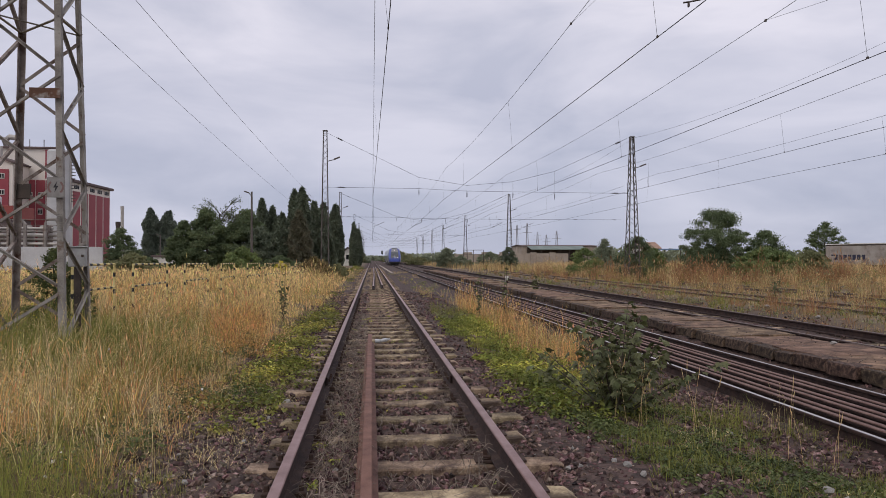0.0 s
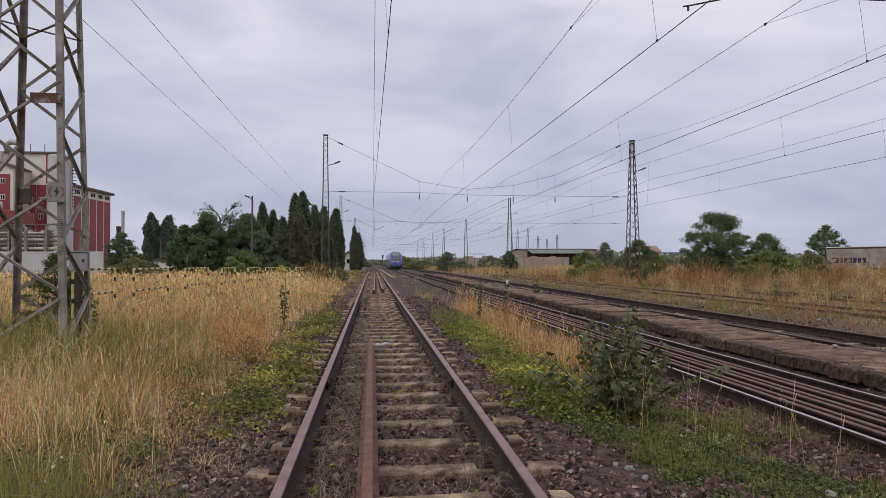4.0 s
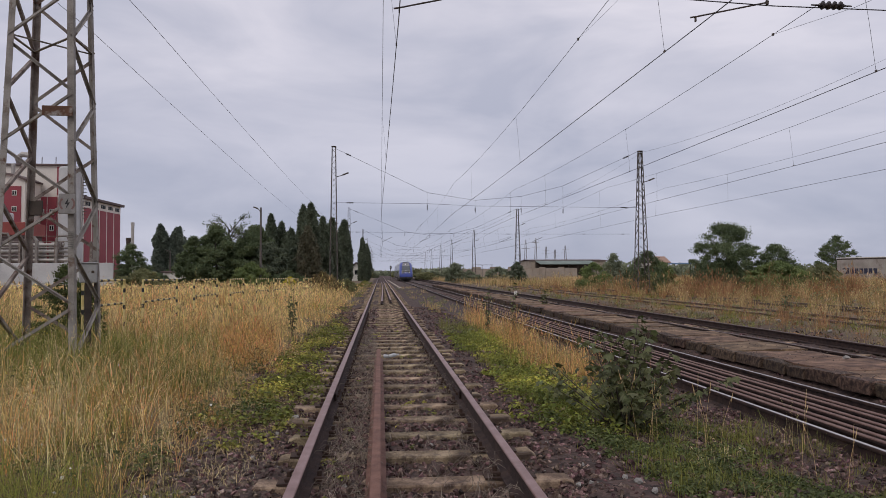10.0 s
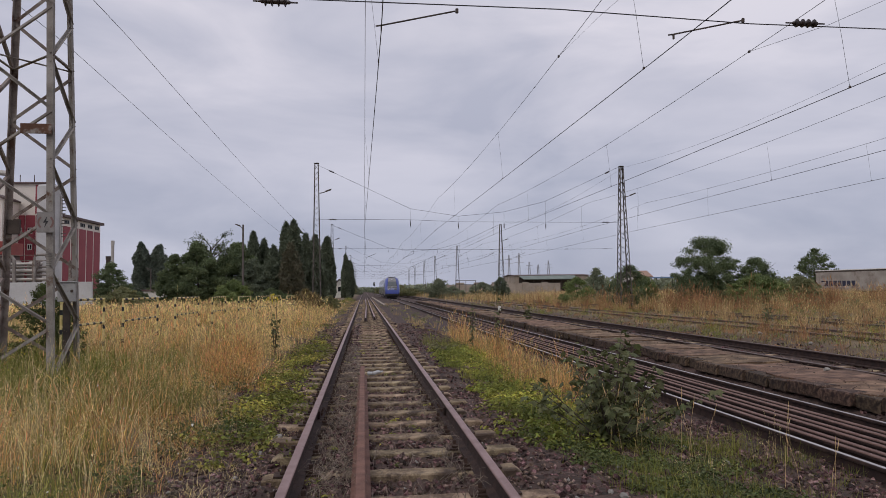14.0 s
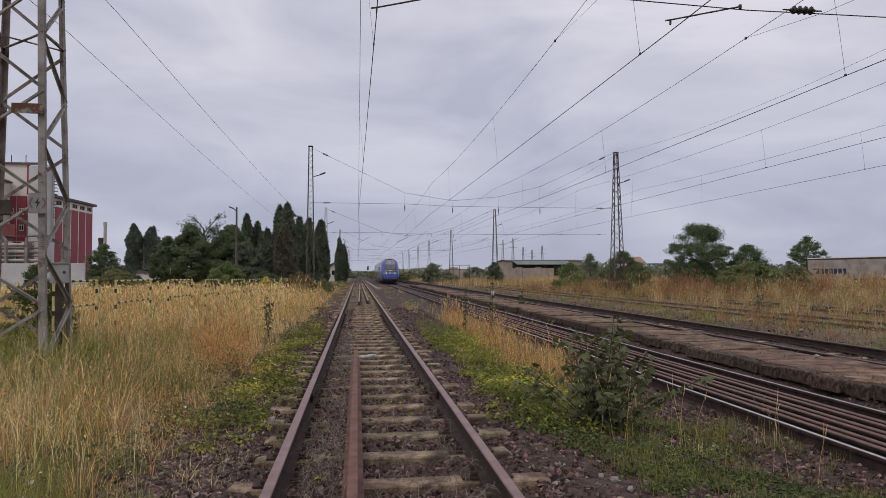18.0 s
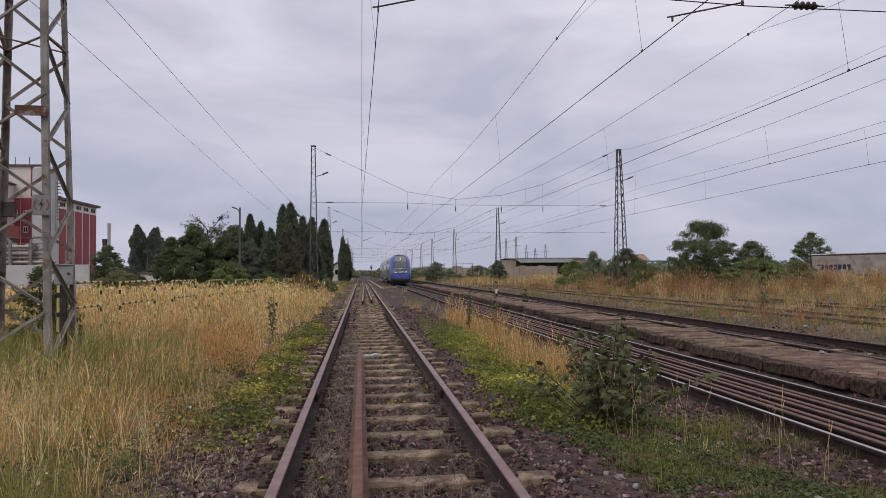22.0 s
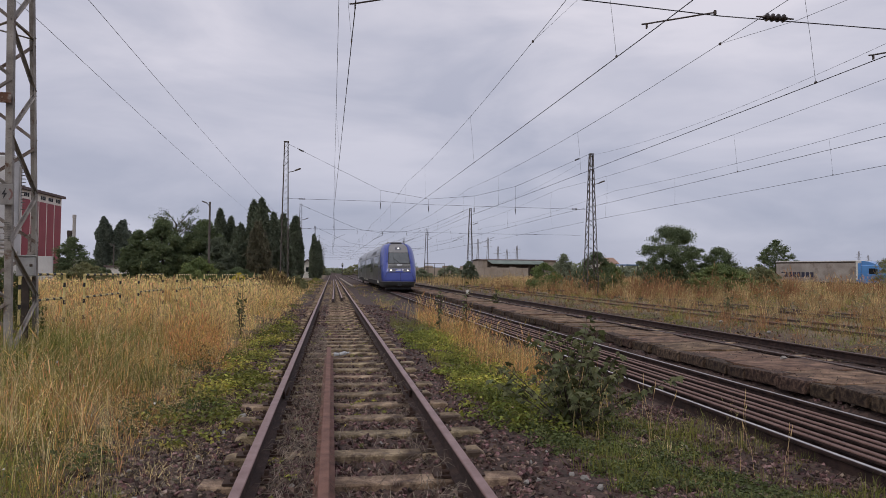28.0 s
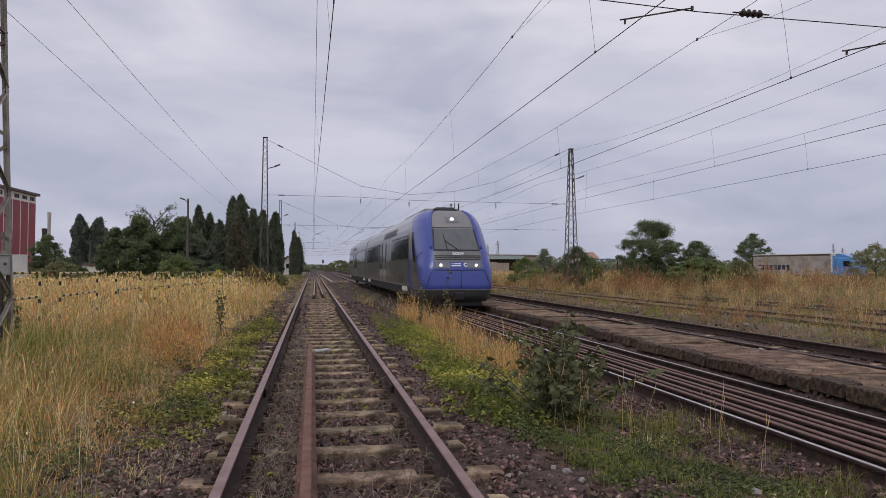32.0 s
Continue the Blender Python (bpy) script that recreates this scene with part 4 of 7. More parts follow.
def cab(parent, lit):
    """One cab with all that is mounted on it; it looks towards -y."""
    zs = np.concatenate((np.linspace(0.74, 3.4, 26), np.linspace(3.45, 3.97, 8)))
    shell = nose_patch("nose_shell", lambda v: ("u", -1, 1, float(np.interp(v, np.linspace(0, 1, len(zs)), zs))), M["train_blue"], parent, 0.0, "glossy blue nose", 40, 33)
    nose_patch("bumper_skirt", lambda v: ("u", -1, 1, 0.30 + 0.43 * v), M["train_under"], parent, 0.0, "dark grey lower skirt", 32, 5)
    nose_patch("bumper_strip", lambda v: ("u", -0.98, 0.98, 0.735 + 0.035 * v), M["train_grey"], parent, 0.008, "thin pale strip", 32, 1)
    lim = lambda z: float(np.interp(z, [1.5, 2.14, 3.12, 3.52, 3.78, 3.97], [0.93, 0.91, 0.82, 0.78, 0.66, 0.32]))
    nose_patch("brow", lambda v: ("x", -lim(3.08 + 0.87 * v), lim(3.08 + 0.87 * v), 3.08 + 0.87 * v), M["train_roof"], parent, 0.010, "grey panel over the windscreen", 12, 10)
    nose_patch("front_panel", lambda v: ("x", -lim(1.56 + 1.56 * v), lim(1.56 + 1.56 * v), 1.56 + 1.56 * v), M["train_mid"], parent, 0.007, "dark grey front panel", 12, 12)
    glass = nose_patch("windscreen", lambda v: ("x", -lim(2.26 + 0.82 * v) + 0.06, lim(2.26 + 0.82 * v) - 0.06, 2.26 + 0.82 * v), M["glass_screen"], parent, 0.014, "large grey windscreen", 12, 8)
    nose_patch("windscreen_seal", lambda v: ("x", -lim(2.20 + 0.94 * v) + 0.01, lim(2.20 + 0.94 * v) - 0.01, 2.20 + 0.94 * v), M["train_black"], parent, 0.010, "", 12, 8)
    for sd in (-1, 1):
        pts = [nose(u_of(sd * (lim(z) + 0.07), z), z, 0.0) for z in np.linspace(2.3, 3.86, 12)]
        hv, hf = tube_data(pts, [0.05, 0.06, 0.07, 0.08, 0.085, 0.09, 0.095, 0.10, 0.10, 0.10, 0.09, 0.06], 10)
        hm = mesh_of("pillar_ridge", hv, hf, M["train_blue"])
        hm.shade_smooth()
        part("pillar_ridge", hm, None, shell, "raised blue pillar edge")
    # two wiper arms
    for xa, za, xb, zb in ((0.10, 2.20, -0.42, 2.62), (-0.36, 2.28, -0.44, 2.86)):
        pts = [nose(u_of(xa + (xb - xa) * k / 5, za + (zb - za) * k / 5), za + (zb - za) * k / 5, 0.035) for k in range(6)]
        tube("wiper", pts, 0.014, M["train_black"], parent, sides=5)
    # louvres above the lamps
    for zz in (1.86, 1.93, 2.00):
        nose_patch("louvre", lambda v: ("x", -0.88, 0.88, zz + 0.035 * v), M["train_black"], parent, 0.016, "", 12, 1)
    # blue band with the lamps
    nose_patch("lamp_band", lambda v: ("x", -0.90, 0.90, 1.53 + 0.27 * v), M["train_blue"], parent, 0.012, "", 14, 2)
    for s in (-1, 1):
        h = nose_patch("lamp_unit", lambda v: ("x", s * 0.58 - 0.27, s * 0.58 + 0.27, 1.55 + 0.23 * v), M["lamp_housing"], parent, 0.018, "clear lamp unit", 6, 2)
        p = nose(u_of(s * 0.66, 1.665), 1.665, 0.028)
        bm = bmesh.new()
        bmesh.ops.create_uvsphere(bm, u_segments=14, v_segments=8, radius=0.058)
        for v in bm.verts:
            v.co.y *= 0.35
        part("headlight", bm, M["headlight"] if lit else M["lamp_housing"], h, "lit round headlight" if lit else "", m=pose(*p))
    # marker lamp in the brow
    box_patch = nose_patch("marker_lamp", lambda v: ("x", -0.25, 0.25, 3.33 + 0.22 * v), M["lamp_housing"], parent, 0.022, "recessed marker lamp", 4, 2)
    p = nose(0, 3.445, 0.03)
    bm = bmesh.new()
    bmesh.ops.create_uvsphere(bm, u_segments=12, v_segments=7, radius=0.085)
    for v in bm.verts:
        v.co.y *= 0.35
    part("bulb", bm, M["toplight"] if lit else M["lamp_housing"], box_patch, m=pose(*p))
    # seams of the lower hood
    for f in (lambda k: (0.08, 0.80 + 0.70 * k), lambda k: (-1.24 + 0.24 * k, 0.82 + 0.64 * k), lambda k: (-1.0 + 2.0 * k, 1.48), lambda k: (1.24 - 0.24 * k, 0.82 + 0.64 * k)):
        pts = [nose(u_of(*f(k / 8)), f(k / 8)[1], 0.006) for k in range(9)]
        tube("hood_seam", pts, 0.011, M["train_black"], shell, sides=4)
    for s in (-1, 1):
        pts = [nose(s * (0.50 + 0.42 * k / 10), 2.14 - 0.02 * k - 0.55 * (k / 10) ** 4, 0.004) for k in range(11)]
        tube("pillar_seam", pts, 0.010, M["train_black"], shell, sides=4)
    # unit number and operator's mark
    for i, ch in enumerate("5009"):
        cu = bpy.data.curves.new("digit", "FONT")
        cu.body, cu.size, cu.extrude, cu.offset, cu.align_x = ch, 0.185, 0.003, 0.0 if ch == "9" else 0.004, "CENTER"
        tmp = new("digit", cu)
        bpy.context.view_layer.update()
        me = bpy.data.meshes.new_from_object(tmp.evaluated_get(bpy.context.evaluated_depsgraph_get()))
        bpy.data.objects.remove(tmp)
        me.materials.clear()
        me.materials.append(M["train_white"])
        x = -0.16 + i * 0.115
        p = nose(u_of(-abs(x), 2.045), 2.045, 0.075)
        p = (x, p[1], p[2])
        part("digit", me, None, parent, m=pose(*p, 60, 0, 0) @ Matrix.Diagonal((1.15, 1, 1, 1)))
    for x, z, w, h in ((-0.03, 1.72, 0.24, 0.035), (-0.09, 1.645, 0.36, 0.04), (-0.22, 1.72, 0.08, 0.02)):
        nose_patch("mark_bar", lambda v: ("x", x - w / 2, x + w / 2, z + h * (v - 0.5)), M["train_white"], parent, 0.018, "", 4, 1)
    vs, fs = [], []
    for i in range(13):
        a = radians(40 + i * 280 / 12)
        for rr in (0.045, 0.085):
            x, z = 0.27 + rr * math.cos(a), 1.685 + rr * math.sin(a) * 0.9
            vs.append(nose(u_of(x, z), z, 0.018))
    fs = [(2 * i, 2 * i + 1, 2 * i + 3, 2 * i + 2) for i in range(12)]
    part("round_mark", mesh_of("round_mark", vs, fs, M["train_white"]), None, parent)
    # roof pod and coupler
    bm = box(-0.62, 0.42, 2.3, 3.9, 3.86, 4.02, 0.06)
    for v in bm.verts:
        if v.co.z > 3.95:
            v.co.x *= 0.8
            v.co.y = 2.6 + (v.co.y - 2.6) * 0.8
    part("roof_pod", bm, M["train_skirt"], parent, "dark roof pod")
    part("aerial", box(0.50, 0.55, 2.6, 2.7, 3.75, 4.20, 0.01), M["train_skirt"], parent)
    part("coupler", box(-0.18, 0.18, -0.12, 0.8, 0.36, 0.66, 0.04), M["train_black"], parent)
    part("rail_guard", box(-1.0, 1.0, 0.5, 0.6, 0.1, 0.34, 0.03), M["train_black"], parent)
    # cab side windows and cab doors
    for s in (-1, 1):
        nose_patch("cab_window", lambda v: ("u", s * (0.83 + 0.02 * v), s * (0.915 + 0.01 * v), 1.80 + 1.20 * v), M["glass_dark"], parent, 0.010, "narrow dark cab side window", 4, 4)
        nose_patch("side_panel", lambda v: ("u", s * (0.80 - 0.16 * (1 - v) ** 2), s * 0.995, 0.80 + 1.1 * v), M["train_low"], parent, 0.006, "dark grey panel behind the nose", 6, 8)
        nose_patch("side_upper", lambda v: ("u", s * (0.935 - 0.01 * v), s * 0.998, 1.92 + 1.5 * v), M["train_grey"], parent, 0.006, "", 5, 8)


# opaque grey base stands in for the greyish reflection in the windscreen
M["glass_screen"] = material("grey_reflection_windscreen", [(0.085, 0.095, 0.098), (0.12, 0.132, 0.135)], 1.5, 0.06, 0.0, 0.0, 9, coat=0.6)
M["glass_dark"].node_tree.nodes["Principled BSDF"].inputs["Specular IOR Level"].default_value = 0.04


def skin(name, y0, y1, z0, z1, mat, parent, lift=0.0, sides=(-1, 1), label="", close=False, nz=8):
    """A strip of a car's side, or with close the whole skin over the roof, between two heights."""
    zz = sorted({z0, z1, *[z for z in WZ[0] if z0 < z < z1]})
    made = []
    for s in ([0] if close else sides):
        prof = [(s * (lerp_table(z, *WZ) + lift), z) for z in zz] if s else [(lerp_table(z, *WZ) + lift, z) for z in zz] + [(-lerp_table(z, *WZ) - lift, z) for z in reversed(zz)]
        n = len(prof)
        vs = [(x, y0, z) for x, z in prof] + [(x, y1, z) for x, z in prof]
        fs = [(i, i + 1, n + i + 1, n + i) for i in range(n - 1)]
        if close:
            fs += [tuple(range(n)), tuple(range(n, 2 * n))]
        made.append(part(name, mesh_of(name, vs, fs, mat), mat, parent, label))
    return made


def bogie(parent, y):
    b = part("bogie", box(-1.08, 1.08, y - 1.7, y + 1.7, 0.42, 0.62, 0.04), M["train_skirt"], parent, "sooty bogie frame")
    for yy in (y - 1.15, y + 1.15):
        for s in (-1, 1):
            bm = bmesh.new()
            bmesh.ops.create_cone(bm, cap_ends=True, segments=24, radius1=0.42, radius2=0.42, depth=0.12)
            bmesh.ops.rotate(bm, verts=bm.verts[:], matrix=Matrix.Rotation(radians(90), 3, "Y"))
            part("wheel", bm, M["steel_dark"], b, m=pose(s * 0.76, yy, 0.36))
    for s in (-1, 1):
        part("axle_box", box(s * 1.36 - 0.08, s * 1.36 + 0.09, y - 0.75, y + 0.75, 0.56, 0.78, 0.04), M["paint_white"], b, "pale grey step and damper box")


def car(parent, y0, y1, flip):
    """One car body from y0 to y1 without its cab."""
    skin("body_shell", y0, y1, 0.78, 3.97, M["train_grey"], parent, 0.0, label="silver-grey car body", close=True)
    skin("lower_side", y0, y1, 0.80, 1.92, M["train_low"], parent, 0.006)
    skin("underframe_skirt", y0, y1, 0.36, 0.79, M["train_skirt"], parent, -0.02, label="sooty underframe skirt")
    skin("skirt_strip", y0, y1, 0.79, 0.83, M["train_grey"], parent, 0.012)
    L = y1 - y0
    f = (lambda a: y0 + a) if not flip else (lambda a: y1 - a)
    spans = [(0.25, 6.3, 4), (12.7, 17.4, 3), (17.6, 22.3, 3)]
    for a, b, k in spans:
        lo, hi = sorted((f(a), f(b)))
        if lo < y0 or hi > y1:
            continue
        skin("window_surround", lo - 0.10, hi + 0.10, 1.90, 2.94, M["train_black"], parent, 0.006)
        step = (hi - lo) / k
        for i in range(k):
            skin("window", lo + i * step + 0.03, lo + (i + 1) * step - 0.03, 1.97, 2.87, M["glass_dark"], parent, 0.011, label="dark tinted side window")
    for a in (8.9, 10.9):
        lo, hi = sorted((f(a), f(a + 1.45)))
        for d in skin("door", lo, hi, 0.86, 2.98, M["train_grey"], parent, 0.014, label="silver-grey sliding door"):
            pass
        skin("door_window", lo + 0.12, hi - 0.12, 1.50, 2.86, M["glass_dark"], parent, 0.030)
    lo, hi = sorted((f(4.7), f(10.6)))
    skin("roof_grille", lo, hi, 3.12, 3.42, M["train_black"], parent, 0.010, label="black ventilation grille")
    for k in range(9):
        yy = lo + (hi - lo) * (k + 0.5) / 9
        skin("grille_slat", yy - 0.05, yy + 0.02, 3.14, 3.40, M["train_roof"], parent, 0.024)
    for a, b in ((0.2, 6.5), (12.0, 19.0)):
        lo, hi = sorted((f(a), f(b)))
        part("roof_unit", box(-0.78, 0.78, lo, hi, 3.80, 4.06, 0.06), M["train_roof"], parent, "grey roof unit")
    for a in (7.3, 7.6):
        lo, hi = sorted((f(a), f(a + 0.06)))
        skin("rain_strip", lo, hi, 0.9, 3.3, M["train_roof"], parent, 0.012)
    lo, hi = sorted((f(1.4), f(3.2)))
    for k in range(6):
        skin("vent", lo, hi, 0.92 + k * 0.055, 0.95 + k * 0.055, M["train_black"], parent, 0.010)
    bogie(parent, f(1.5))
    bogie(parent, f(L - 2.2))
    skin("body_joint", y0, y0 + 0.03, 0.8, 3.5, M["train_black"], parent, 0.008)


front_car = empty("front_car", None)
front_car.parent = train
cab(front_car, True)
car(front_car, NOSE_END, 26.1, False)
rear_car = empty("rear_car", None)
rear_car.parent = train
car(rear_car, 26.8, 49.6, True)
part("gangway_bellows", box(-1.2, 1.2, 26.08, 26.82, 0.7, 3.55, 0.05), M["train_black"], train, "black rubber gangway bellows")
rear_cab = empty("rear_cab", pose(0, 52.9, 0, 0, 0, 180))
rear_cab.parent = train
nose_patch("nose_shell", lambda v: ("u", -1, 1, 0.74 + 3.23 * v), M["train_blue"], rear_cab, 0.0, "glossy blue nose", 24, 20)

# ---------------------------------------------------------------- plants


def leaf_cloud(name, centres, sizes, mat, up=0.3, seed=1, long=1.6, plain=False):
    """A mesh of folded leaves at the given places; plain: three-cornered leaves for far crowns."""
    g = np.random.default_rng(seed)
    n = len(centres)
    d = g.normal(size=(n, 3))
    d[:, 2] = d[:, 2] * (1 - up) + up * 1.5
    d /= np.linalg.norm(d, axis=1)[:, None]
    e = np.cross(d, g.normal(size=(n, 3)))
    e /= np.linalg.norm(e, axis=1)[:, None] + 1e-9
    s = np.asarray(sizes)[:, None] * np.ones((n, 1))
    c = np.asarray(centres)
    if plain:
        v = np.stack((c - d * s * long * 0.45 + e * s * 0.5, c - d * s * long * 0.45 - e * s * 0.5, c + d * s * long * 0.75), 1).reshape(-1, 3)
        return mesh_np(name, v, np.full(n, 3), np.arange(3 * n), mat)
    f = np.cross(d, e) * 0.25
    v = np.stack((c - d * s * long / 2, c + e * s / 2 + f * s, c + d * s * long / 2, c - e * s / 2 + f * s), 1).reshape(-1, 3)
    return mesh_np(name, v, np.full(n, 4), np.arange(4 * n), mat)


def cypress_mesh(seed, h, w, mat, n=11000, taper=1.9):
    """A columnar crown of upright sprays with lumps, side tips and a ragged top."""
    g = np.random.default_rng(seed)
    ph = g.uniform(0, 6.28, 6)
    z = h * g.beta(1.15, 1.25, n)
    u = z / h
    prof = np.where(u < 0.18, 0.62 + 0.38 * (u / 0.18), 1 - (np.maximum(u - 0.18, 0) / 0.82) ** taper) ** 0.8
    a = g.uniform(0, 2 * np.pi, n)
    lump = 1 + 0.20 * np.sin(3 * a + ph[0] + 5 * u) + 0.16 * np.sin(5 * a + 11 * u + ph[1]) + 0.13 * np.sin(19 * u + ph[2] + 2 * a) + 0.08 * np.sin(31 * u + ph[3] + 4 * a)
    rr = w * prof * lump * np.sqrt(g.uniform(0.22, 1.0, n))
    c = np.stack((rr * np.cos(a), rr * np.sin(a), z + 0.15), 1)
    m = n // 9
    tips = 16
    k = g.integers(0, tips, m)
    ta, tz = g.uniform(0, 6.28, tips), h * g.uniform(0.35, 0.97, tips)
    tu = tz / h
    tr = w * np.clip(1 - (np.maximum(tu - 0.18, 0) / 0.82) ** taper, 0.03, 1) ** 0.8 * g.uniform(0.75, 1.05, tips)
    q = g.uniform(0, 1, m)
    spread = 0.16 * (1 - q) * w + 0.02
    c2 = np.stack((tr[k] * np.cos(ta[k]) + g.normal(0, 1, m) * spread, tr[k] * np.sin(ta[k]) + g.normal(0, 1, m) * spread, tz[k] + q * 0.09 * h), 1)
    c = np.concatenate((c, c2))
    return leaf_cloud("crown", c, g.uniform(0.10, 0.24, len(c)) * (h / 8) ** 0.5, mat, up=0.62, seed=seed + 1, long=2.2, plain=True)


def trunk_mesh(h, r):
    return mesh_of("trunk", *tube_data([(0, 0, -0.3), (0.02, 0, h * 0.3), (0, 0.02, h * 0.75)], [r, r * 0.8, r * 0.3], 8), M["bark"])


def cypress(x, y, h, w, seed, brown=False):
    t = empty("cypress_tree", pose(x, y, 0.1), ("browning" if brown else "dark green") + " columnar cypress tree in a row", "tree", "cypress trees")
    part("trunk", trunk_mesh(h, 0.16), None, t)
    part("crown", cypress_mesh(seed, h, w, M["leaf_brown"] if brown else M["leaf_dark"]), None, t)
    return t


def limbs(h, seed, n=7, spread=0.5, start=0.3):
    """Tapered trunk and limbs, and the limbs' ends."""
    r = random.Random(seed)
    pieces = [tube_data([(0, 0, -0.3), (0.05, 0.03, h * 0.35), (r.uniform(-0.2, 0.2), r.uniform(-0.2, 0.2), h * 0.8)], [0.035 * h * 0.6, 0.024 * h * 0.6, 0.008 * h * 0.6], 7)]
    tips = [(0, 0, h * 0.85)]
    for k in range(n):
        z0 = h * r.uniform(start, 0.62)
        a = k * 2.4 + r.uniform(-0.4, 0.4)
        ln = h * spread * r.uniform(0.6, 1.0)
        p = (0.02, 0.02, z0)
        q = (math.cos(a) * ln * 0.5, math.sin(a) * ln * 0.5, z0 + ln * 0.42)
        e = (math.cos(a) * ln, math.sin(a) * ln, z0 + ln * r.uniform(0.45, 0.85))
        pieces.append(tube_data([p, q, e], [0.011 * h * 0.6, 0.008 * h * 0.6, 0.003 * h * 0.6], 5))
        tips += [e, q]
    return joined(pieces), tips


def broad_tree(name, m, h, w, seed, mat, n=5000, leaf=0.2, label="", low=0.25, category="tree", group="", woody=True, peak=0.75, clump=1.0):
    """A tree or bush with limbs and a crown of leaf clumps with gaps."""
    g = np.random.default_rng(seed)
    t = empty(name, m, label, category, group)
    (vs, fs), tips = limbs(h, seed, 8, w / h * 0.72, low * 0.8)
    if woody:
        part("trunk", mesh_of("trunk", vs, fs, M["bark"]), None, t)
    k = 150
    cc = []
    for i in range(k):
        a, u = g.uniform(0, 6.28), g.uniform(0, 1)
        z = h * (low + (0.97 - low) * u)
        prof = (1 - abs(2 * u - peak) ** 2.2 * 0.62)
        rr = w * prof * math.sqrt(g.uniform(0.12, 1))
        cc.append((math.cos(a) * rr, math.sin(a) * rr, z - 0.06 * h * (rr / w)))
    cc = np.array(cc + [t_ for t_ in tips if t_[2] < h * 0.9 and math.hypot(t_[0], t_[1]) < w * 0.6])
    cr = g.uniform(0.04, 0.15, len(cc)) * h * clump * min(1, w / h * 1.6)
    n = int(n * 5.6)
    idx = g.integers(0, len(cc), n)
    d = g.normal(size=(n, 3))
    d /= np.linalg.norm(d, axis=1)[:, None]
    p = cc[idx] + d * (cr[idx] * g.uniform(0.15, 1.25, n))[:, None] * np.array([1.2, 1.2, 0.7])
    p[:, 2] = np.maximum(p[:, 2], 0.05 + g.uniform(0, 0.2, n))
    part("crown", leaf_cloud("crown", p, g.uniform(0.5, 1.25, n) * leaf * 0.46, mat, 0.1, seed + 3, 1.5, True), None, t)
    return t


# the row of cypresses: x, y, height, half width, browning
for i, (x, y, h, w, b) in enumerate(((-11.35, 72, 7.25, 0.8, 0), (-10.45, 73, 6.5, 0.8, 0), (-9.7, 72, 5.4, 0.9, 0), (-9.0, 70, 5.6, 1.0, 0), (-8.15, 72, 8.0, 0.95, 0), (-7.25, 71, 8.25, 1.1, 0), (-7.2, 68, 5.7, 1.1, 1), (-6.4, 76, 7.3, 0.9, 0), (-5.75, 80, 7.5, 0.95, 0), (-5.0, 90, 8.0, 1.0, 0), (-4.9, 94, 8.0, 0.8, 0), (-5.2, 104, 5.0, 0.8, 0), (-5.7, 112, 6.3, 0.85, 0), (-3.85, 133, 6.5, 0.8, 0), (-3.4, 124, 7.4, 0.75, 0), (-2.75, 128, 6.5, 0.75, 0))):
    cypress(x, y, h, w, 100 + i * 7, bool(b))
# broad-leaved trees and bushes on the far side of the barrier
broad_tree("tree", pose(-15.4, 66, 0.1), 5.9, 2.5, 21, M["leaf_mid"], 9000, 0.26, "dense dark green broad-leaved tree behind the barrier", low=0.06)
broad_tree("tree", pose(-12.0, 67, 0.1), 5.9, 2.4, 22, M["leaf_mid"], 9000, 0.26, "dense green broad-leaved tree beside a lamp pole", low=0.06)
# half-dead tree: bare forking branches with a few leaves left
dead = empty("tree", pose(-14.6, 68, 0.1), "half-dead sparse tree with bare branches", "tree")
rd = random.Random(23)
dead_w, dead_tips = [tube_data([(0, 0, -0.2), (0.1, 0, 3.0), (-0.1, 0.1, 5.7)], [0.16, 0.12, 0.06], 7)], []
for k in range(15):
    p = Vector((0, 0, rd.uniform(3.2, 5.6)))
    a, up = k * 2.4, rd.uniform(0.5, 1.0)
    q = p + Vector((0.9 * math.cos(a), 0.4 * math.sin(a), up * 1.1)) * rd.uniform(0.6, 1.15)
    dead_w.append(tube_data([p, q], [0.05, 0.034], 5))
    for f in range(4):
        e = q + Vector((math.cos(a) + rd.uniform(-0.7, 0.7), rd.uniform(-0.5, 0.5), rd.uniform(0.2, 1.0))) * rd.uniform(0.5, 1.0)
        dead_w.append(tube_data([q, (q + e) / 2 + Vector((0, 0, 0.06)), e], [0.03, 0.021, 0.010], 4))
        dead_tips += [e, e.lerp(q, 0.25), (q + e) / 2, e.lerp(q, 0.75), e + (e - q) * 0.22]
part("trunk", mesh_of("trunk", *joined(dead_w), M["bark"]), None, dead)
gd = np.random.default_rng(24)
dead_c = np.repeat(np.array([tuple(v) for v in dead_tips]), 8, axis=0)
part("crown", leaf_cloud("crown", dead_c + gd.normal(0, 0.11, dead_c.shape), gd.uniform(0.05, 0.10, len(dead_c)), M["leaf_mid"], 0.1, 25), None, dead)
broad_tree("tree", pose(-10.6, 66, 0.1), 4.4, 1.9, 24, M["leaf_dark"], 6000, 0.24, "dark green dense tree under the cypresses", low=0.05)
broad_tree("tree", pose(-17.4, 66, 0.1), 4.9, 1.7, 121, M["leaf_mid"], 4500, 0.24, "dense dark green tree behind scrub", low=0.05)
broad_tree("tree", pose(-13.6, 73, 0.1), 5.8, 3.4, 122, M["leaf_dark"], 5200, 0.26, "dark green tree behind the row of trees", low=0.03)
